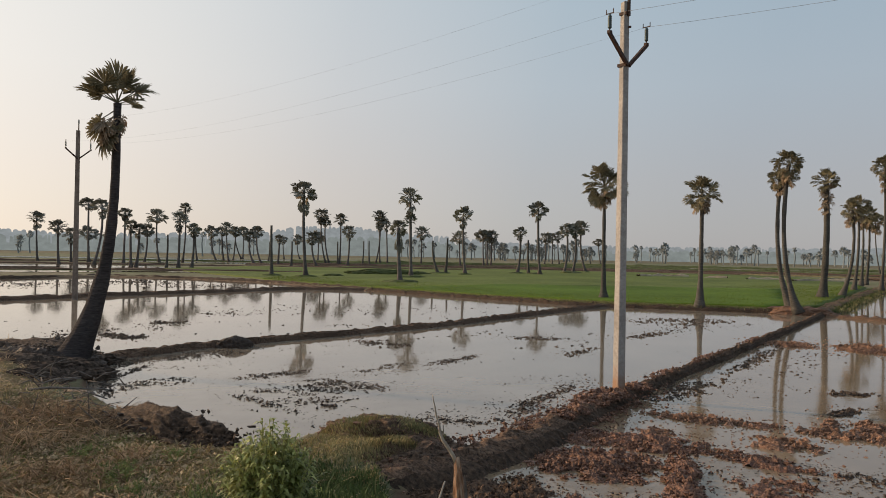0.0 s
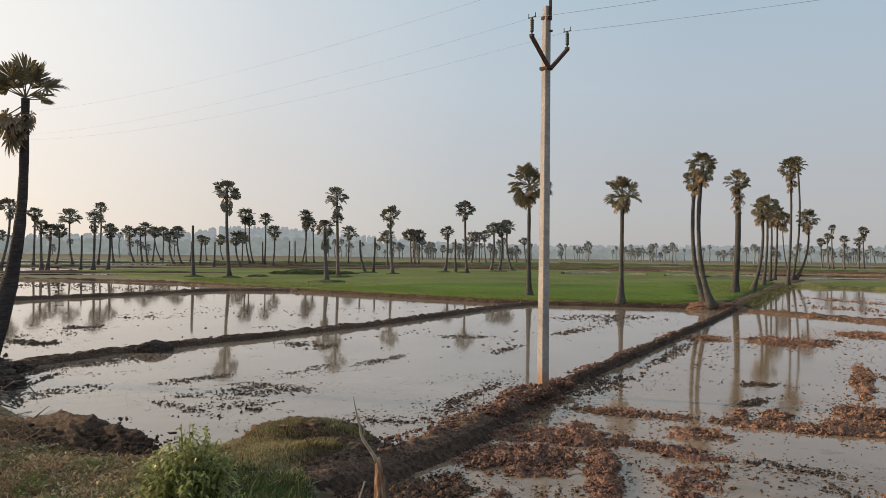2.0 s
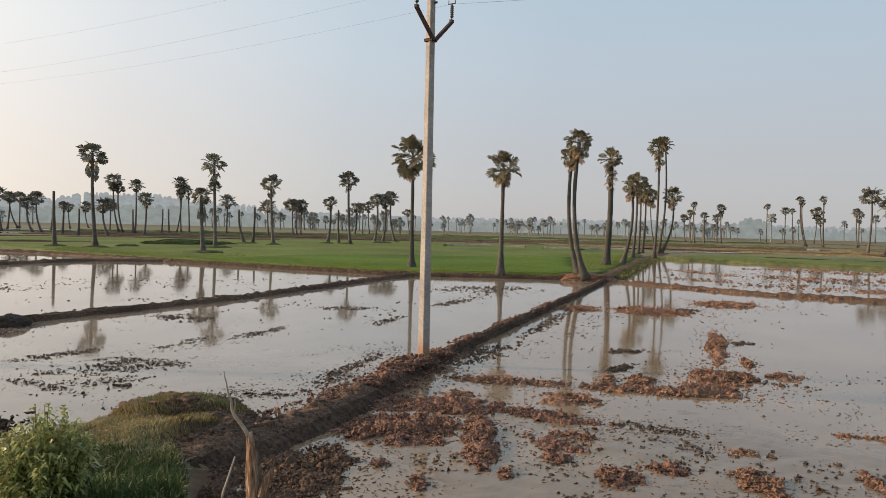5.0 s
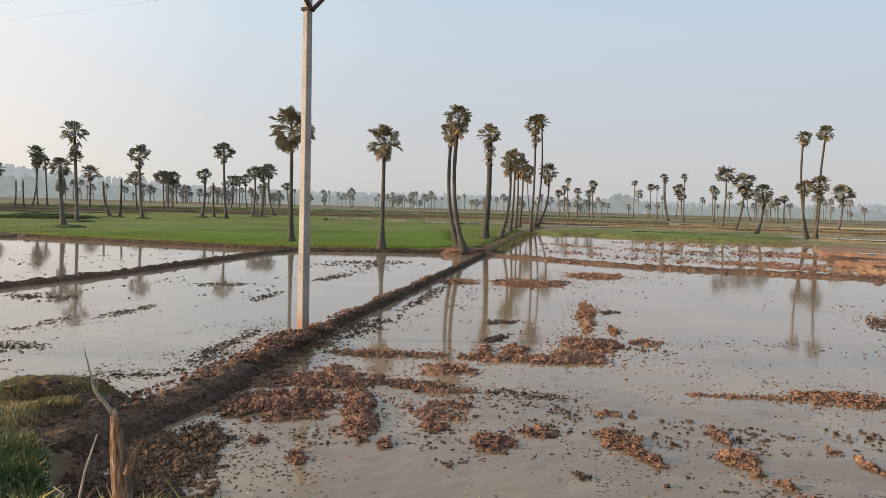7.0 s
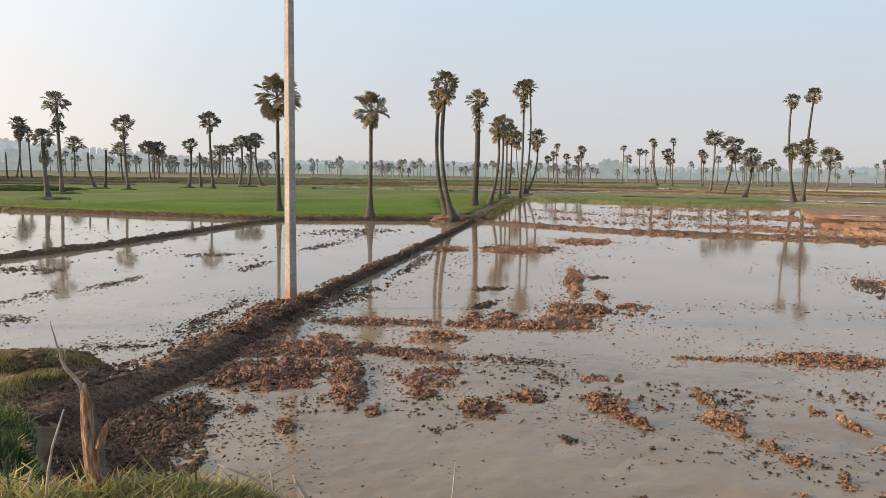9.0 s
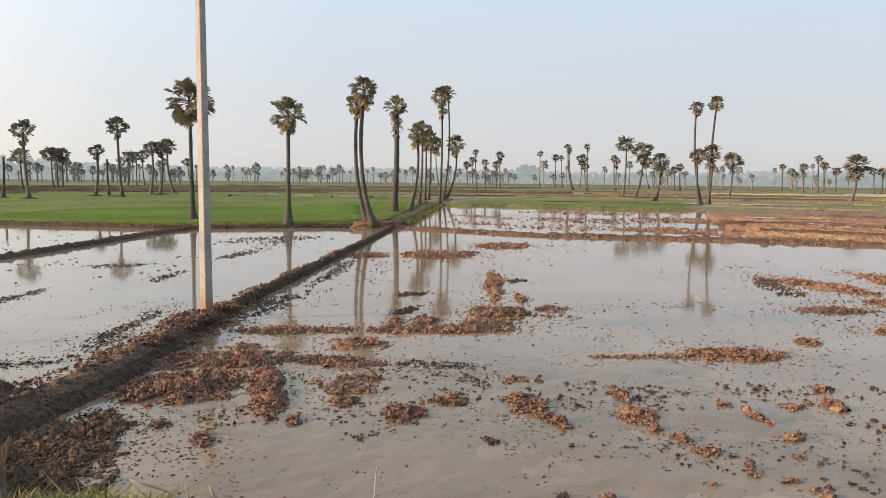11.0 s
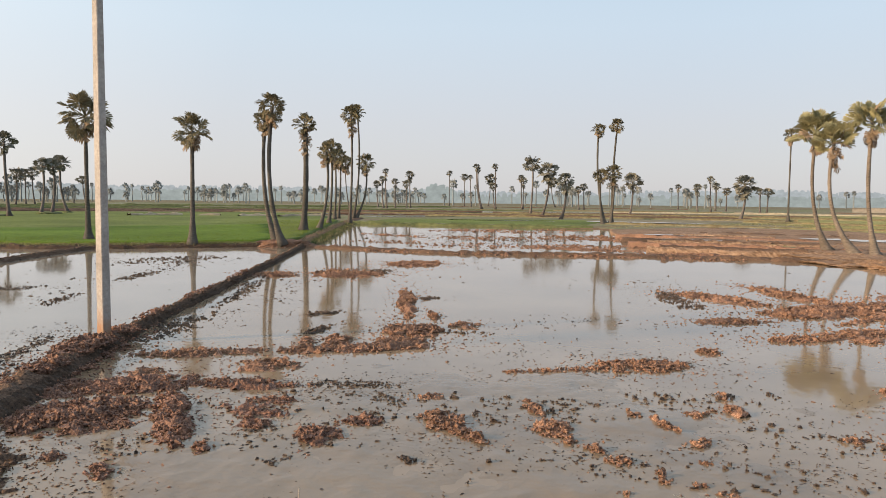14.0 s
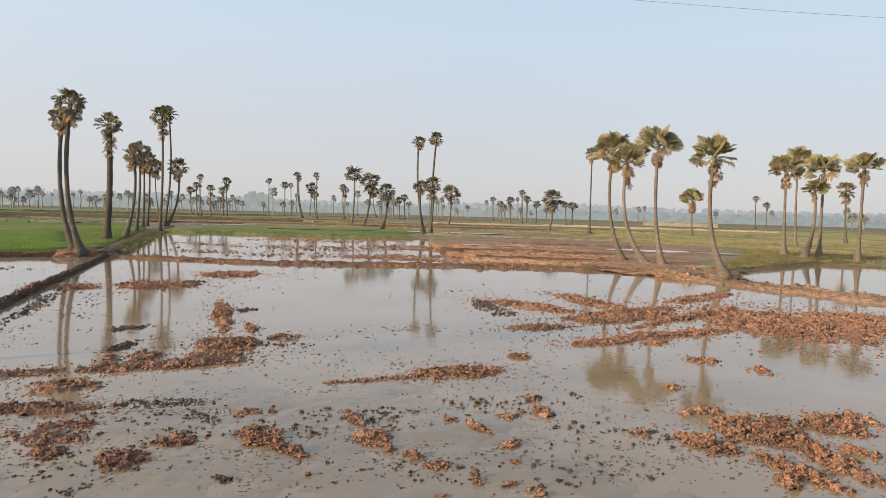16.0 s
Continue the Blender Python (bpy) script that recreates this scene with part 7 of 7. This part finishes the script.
def weed_bush(x, y, z, r, h, seed, label, stems=90, material=None, leaf=(0.06, 0.11), each=26):
    """A bushy weed: many upright stems, each with narrow bending leaves."""
    bush = new("weed_bush")
    bush.matrix_basis = pose(x, y, z)
    rr = random.Random(seed)
    sv, sf, lv, lf = [], [], [], []
    for i in range(stems):
        a, q = rr.uniform(0, 6.28), math.sqrt(rr.random())
        bx, by = 0.6 * r * q * math.cos(a), 0.6 * r * q * math.sin(a)
        hh = h * math.sqrt(max(0.05, 1 - 0.8 * q ** 2)) * rr.uniform(0.65, 1.06)
        tx, ty = bx + 0.45 * r * q * math.cos(a) + rr.uniform(-0.04, 0.04), by + 0.45 * r * q * math.sin(a) + rr.uniform(-0.04, 0.04)
        v, f = tube([(bx, by, -0.05), ((bx + tx) / 2, (by + ty) / 2, hh * 0.55), (tx, ty, hh)], [0.0032, 0.0026, 0.0014], 4)
        o = len(sv)
        sv += v
        sf += [tuple(o + k for k in t) for t in f]
        for j in range(each):
            k = rr.uniform(0.15, 1.0)
            p = Vector((bx + (tx - bx) * k, by + (ty - by) * k, hh * k))
            d = Vector((rr.uniform(-1, 1) + 0.5 * math.cos(a) * q, rr.uniform(-1, 1) + 0.5 * math.sin(a) * q, rr.uniform(0.0, 1.0))).normalized()
            ln, wd = rr.uniform(*leaf), rr.uniform(0.11, 0.2) * sum(leaf) / 2
            s = d.cross(Vector((0, 0, 1))).normalized() * wd
            o = len(lv)
            m = p + d * ln * 0.5
            e = p + d * ln + Vector((0, 0, -0.45 * ln))
            lv += [p, m + s, e, m - s]
            lf += [(o, o + 1, o + 3), (o + 1, o + 2, o + 3)]
    part("stem_tuft", mesh_from("stem_tuft", sv, sf, material or WEED), bush)
    part("foliage", mesh_from("foliage", lv, lf, material or WEED, False), bush)
    return tagged(bush, label, "bush")


weed_bush(-0.725, 2.86, 1.41, 0.165, 0.325, 71, "leafy light-green weed bush on the grassy bank", 130, None, (0.028, 0.052), 34)


def weed_clumps(name, label, spots, seed, h, material, stems, each, leaf):
    """Low leafy clumps standing here and there on the bank: one is built, the rest are copies turned and scaled."""
    rr = random.Random(seed)
    first = None
    for x, y in spots:
        z = ground_at(x, y) - 0.01
        if first is None:
            first = weed_bush(x, y, z, 0.16, h, seed, label, stems, material, leaf, each)
            tagged(first, group="weed clumps on the bank")
        else:
            k = rr.uniform(0.7, 1.5)
            copy_thing(first, pose(x, y, z, 0, 0, rr.uniform(0, 360)) @ Matrix.Diagonal((k, k, k * rr.uniform(0.7, 1.2), 1)))


_w = random.Random(205)
_spots = [(_w.uniform(-4.6, -0.6), _w.uniform(2.8, 7.6)) for _ in range(56)]
weed_clumps("weed", "low olive-green weed clump among dry grass", [p for p in _spots[:36] if p[0] < -0.16 * p[1]], 211, 0.09, GRASS, 22, 12, (0.025, 0.05))
weed_clumps("weed", "low dry brown weed clump on the bank", [p for p in _spots[36:] if p[0] < -0.16 * p[1]], 212, 0.11, BROWN_STALK, 30, 10, (0.02, 0.045))


def branch(name, points, radii, material, label, seed, category="branch"):
    v, f = tube(points, radii, 8, 0.18, seed)
    return tagged(new(name, mesh_from(name, v, f, material)), label, category)


# broken dry stump with a thin forked branch
def gnarled(points, radii, seed, sides=14, ridge=0.2):
    """A stem with grooves running along it and a splintered end."""
    v, f = tube(points, radii, sides, 0.10, seed)
    rr = random.Random(seed)
    k = [1 + rr.uniform(-ridge, ridge) for _ in range(sides)]
    n = len(v) // sides
    for i in range(n):
        c = sum((v[i * sides + q] for q in range(sides)), Vector()) / sides
        for q in range(sides):
            v[i * sides + q] = c + (v[i * sides + q] - c) * (k[q] + rr.uniform(-0.08, 0.08))
            if i == n - 1:
                v[i * sides + q].z += rr.uniform(-3, 2) * min(0.012, radii[-1])
    return v, f


post = new("dry_stump")
post.matrix_basis = pose(-0.030, 2.130, 1.450)
v, f = gnarled([(0.0256, 0.0000, 0.0501), (0.0257, 0.0000, 0.0998), (0.0215, 0.0000, 0.1498), (0.0199, 0.0000, 0.1910), (0.0155, 0.0000, 0.2323), (0.0125, 0.0000, 0.2732), (0.0122, 0.0000, 0.3054), (0.0117, 0.0000, 0.3344), (0.0070, 0.0000, 0.3637)], [0.0194, 0.0185, 0.017, 0.0161, 0.0152, 0.0137, 0.0122, 0.0105, 0.0072], 4, 16, 0.2)
part("stem", mesh_from("stem", v, f, DRY_WOOD, False), post)
v, f = gnarled([(0.0430, 0.0200, 0.0472), (0.0433, 0.0200, 0.1058), (0.0419, 0.0200, 0.1559), (0.0403, 0.0200, 0.1976), (0.0343, 0.0200, 0.2395), (0.0315, 0.0200, 0.2890), (0.0280, 0.0200, 0.3171)], [0.0154, 0.0144, 0.0135, 0.011, 0.0085, 0.006, 0.0034], 9, 11, 0.25)
part("stem", mesh_from("stem", v, f, GREY_WOOD, False), post, None, "grey splintered half of the stem")
v, f = gnarled([(0.0068, 0.0000, 0.3574), (-0.0038, 0.0000, 0.3792), (-0.0171, 0.0000, 0.3995), (-0.0343, 0.0000, 0.4232), (-0.0419, 0.0000, 0.4427), (-0.0451, 0.0000, 0.4680), (-0.0526, 0.0000, 0.4889), (-0.0572, 0.0000, 0.5140), (-0.0619, 0.0000, 0.5329), (-0.0653, 0.0000, 0.5517)], [0.0060, 0.0054, 0.0048, 0.0043, 0.0037, 0.0030, 0.0025, 0.0020, 0.0016, 0.0010], 5, 9, 0.15)
part("branch", mesh_from("branch", v, f, PALE_TWIG), post, None, "bare pale forked branch")
v, f = gnarled([(-0.0370, 0.0000, 0.4266), (-0.0320, 0.0000, 0.4497), (-0.0341, 0.0000, 0.4687)], [0.0027, 0.0022, 0.0013], 6, 7, 0.1)
part("twig", mesh_from("twig", v, f, PALE_TWIG), post)
v, f = gnarled([(0.0402, -0.0150, 0.1936), (0.0498, -0.0150, 0.2248), (0.0605, -0.0150, 0.2478), (0.0713, -0.0150, 0.2709)], [0.0117, 0.0107, 0.0094, 0.0054], 7, 9, 0.2)
part("twig", mesh_from("twig", v, f, DRY_WOOD, False), post)
tagged(post, "broken dry brown stump with a thin bare forked branch", "stump")
branch("dry_twig", [(-0.105, 1.880, 1.607), (-0.096, 1.881, 1.687), (-0.085, 1.882, 1.746), (-0.058, 1.883, 1.833)], [0.0034, 0.0034, 0.0029, 0.0021], PALE_TWIG, "thin pale dry twig stuck in the bank", 8)
branch("dry_twig", [(-0.154, 1.912, 1.705), (-0.133, 1.914, 1.684), (-0.141, 1.913, 1.655), (-0.159, 1.911, 1.631)], [0.0016, 0.0025, 0.0025, 0.0021], PALE_TWIG, "thin bent dry stalk in the grass", 11)
branch("dry_twig", [(0.273, 1.724, 1.703), (0.310, 1.718, 1.684), (0.354, 1.711, 1.663), (0.389, 1.704, 1.635), (0.425, 1.697, 1.589)], [0.0016, 0.0029, 0.0035, 0.0041, 0.0048], PALE_TWIG, "long pale dry twig leaning over the grass edge", 9)
branch("dry_twig", [(0.409, 1.733, 1.602), (0.405, 1.734, 1.631), (0.399, 1.735, 1.662)], [0.0022, 0.002, 0.0013], PALE_TWIG, "short side twig standing in straw", 12)
branch("dry_twig", [(0.484, 1.662, 1.587), (0.468, 1.666, 1.619), (0.452, 1.670, 1.645), (0.443, 1.672, 1.668)], [0.0065, 0.0059, 0.0045, 0.002], PALE_TWIG, "short broken dry twig upright in straw", 10)


branch("dry_twig", [(0.802, 1.556, 1.336), (0.838, 1.597, 1.563), (0.862, 1.627, 1.651)], [0.0020, 0.0018, 0.0015], PALE_TWIG, "thin pale upright stalk at the water's edge", 13)


def brush_pile(x, y, z, r, h, n, seed, material, label, lo=0.1, hi=0.34, thick=0.004, kink=0.06):
    """A tangle of dry stalks, twigs or branches."""
    rr = random.Random(seed)
    sv, sf = [], []
    for i in range(n):
        a, q = rr.uniform(0, 6.28), math.sqrt(rr.random())
        p = Vector((r * q * math.cos(a), r * q * math.sin(a), rr.uniform(0, h) * (1 - q)))
        d = Vector((rr.uniform(-1, 1), rr.uniform(-1, 1), rr.uniform(-0.2, 0.5))).normalized() * rr.uniform(lo, hi)
        m = p + d * 0.5 + Vector((rr.uniform(-kink, kink), rr.uniform(-kink, kink), rr.uniform(0, 1.5 * kink)))
        v, f = tube([p, m, p + d], [thick, thick * 0.85, thick * 0.45], 5)
        o = len(sv)
        sv += v
        sf += [tuple(o + k for k in t) for t in f]
    ob = new("dry_brush", mesh_from("dry_brush", sv, sf, material))
    ob.matrix_basis = pose(x, y, z)
    return tagged(ob, label, "brush", kind="stuff")


brush_pile(-4.6, 8.3, ground_at(-4.6, 8.3) - 0.02, 1.1, 0.45, 1100, 81, BROWN_STALK, "tangle of dry brown creepers and stalks on the bank")
brush_pile(-6.1, 11.0, ground_at(-6.1, 11.0) - 0.02, 1.2, 0.3, 55, 82, GREY_WOOD, "heap of dead grey branches near the palm", 0.15, 0.5, 0.010, 0.05)
brush_pile(-4.3, 8.9, ground_at(-4.3, 8.9) - 0.02, 0.8, 0.25, 40, 84, GREY_WOOD, "broken grey branches at the mound's edge", 0.2, 0.6, 0.009, 0.04)
brush_pile(-5.2, 8.0, ground_at(-5.2, 8.0) - 0.02, 1.6, 0.35, 900, 85, BROWN_STALK, "reddish-brown tangle of dead weeds on the bank", 0.06, 0.22, 0.0035, 0.04)
brush_pile(-3.4, 6.3, ground_at(-3.4, 6.3) - 0.02, 1.0, 0.15, 700, 83, BROWN_STALK, "dry flattened stalks over the grassy bank")
for bx, by, ba, bl in ((-5.6, 10.4, 12, 1.5), (-5.0, 10.0, -20, 0.9), (-6.2, 11.6, 70, 1.1), (-5.4, 11.0, -35, 1.2), (-3.9, 8.9, 8, 0.7)):
    dx, dy = bl * math.cos(radians(ba)), bl * math.sin(radians(ba))
    z = ground_at(bx, by) + 0.06
    branch("dead_branch", [(bx - dx / 2, by - dy / 2, z), (bx, by, z + 0.07), (bx + dx / 2, by + dy / 2, z + 0.03)], [0.022, 0.018, 0.008], GREY_WOOD, "grey dead branch lying on the bank", int(bx * 10) + 99)


def scum_line(x, y, length, turn, curl, width, seed):
    """A drifting line of foam and bits on the water: small flat flecks along a bent line."""
    r = np.random.default_rng(seed)
    n = int(length * 160)
    k = r.uniform(-0.5, 0.5, n)
    a = radians(turn) + curl * k
    px, py = x + length * k * np.cos(a) + width * r.normal(size=n), y + length * k * np.sin(a) + width * r.normal(size=n)
    v, f = lumps(np.stack([px, py, 0 * px + 0.001], 1), 0.0045 * r.lognormal(0, 0.5, n), seed, 0.15)
    tagged(new("scum_line", tri_mesh("scum_line", v, f, FOAM, False)), "pale line of foam and chaff drifting on muddy water", "foam", kind="stuff")


for x, y, ln, tn, cu, wd, sd in ((1.6, 6.4, 0.5, 20, 1.6, 0.012, 401), (1.5, 5.7, 0.8, 70, 0.9, 0.012, 402), (2.6, 6.9, 1.0, -20, 1.0, 0.02, 403), (3.2, 6.0, 1.2, 15, -0.9, 0.02, 404), (1.9, 6.1, 0.6, -40, 1.3, 0.01, 405),
                                 (4.2, 5.2, 1.4, -30, 0.7, 0.02, 406), (5.2, 3.2, 1.4, -50, 0.8, 0.02, 407), (2.4, 5.2, 0.8, 60, -0.9, 0.012, 408)):
    scum_line(x, y, ln, tn, cu, wd, sd)


def water_bits(name, n, x0, x1, y0, y1, turn, seed, lo, hi, gap):
    """Dark bits of stubble and mud lying flat on shallow water, thick along the plough's lines and sparse between."""
    r = np.random.default_rng(seed)
    x, y = r.uniform(x0, x1, n), r.uniform(y0, y1, n)
    t = radians(turn)
    u, v = x * math.cos(t) + y * math.sin(t), -x * math.sin(t) + y * math.cos(t)
    k = (fbm(u * 0.5, v * 1.6, 1.0) + 0.45 * fbm(x, y, 4.0) + 0.25 * r.normal(size=n) > gap) & (land(x, y) < -0.03)
    x, y = x[k], y[k]
    n = len(x)
    ln, a = r.uniform(lo, hi, n), t + r.normal(0, 0.9, n)
    d = np.stack([np.cos(a), np.sin(a), 0 * a], 1) * ln[:, None]
    w = np.stack([-np.sin(a), np.cos(a), 0 * a], 1) * (ln * r.uniform(0.10, 0.3, n))[:, None]
    c = np.stack([x, y, 0 * x + 0.003], 1)
    top = c + np.array([0, 0, 1]) * (ln * r.uniform(0.1, 0.45, n))[:, None] + d * 0.1
    p = np.stack([c - d, c - w, c + d, c + w, top], 1)
    q = np.array([[0, 1, 4], [1, 2, 4], [2, 3, 4], [3, 0, 4]])[None] + (np.arange(n) * 5)[:, None, None]
    tagged(new(name, tri_mesh(name, p.reshape(-1, 3), q.reshape(-1, 3), DARK_MUD)), "bits of stubble and mud scattered over shallow water", "stubble", kind="stuff")


water_bits("water_stubble", 16000, 1.0, 9.5, 1.5, 9.0, -33, 421, 0.008, 0.030, 0.35)
water_bits("water_stubble", 8000, 5.0, 16.0, 3.0, 12.0, -33, 422, 0.012, 0.04, 0.8)
water_bits("water_stubble", 5000, 12.0, 28.0, 8.0, 27.0, -38, 423, 0.03, 0.08, 0.95)
water_bits("water_stubble", 9000, -7.0, 3.0, 9.5, 19.0, 22, 424, 0.010, 0.035, 0.5)
water_bits("water_stubble", 7000, -14.0, 8.0, 18.0, 34.0, 25, 425, 0.03, 0.07, 0.65)
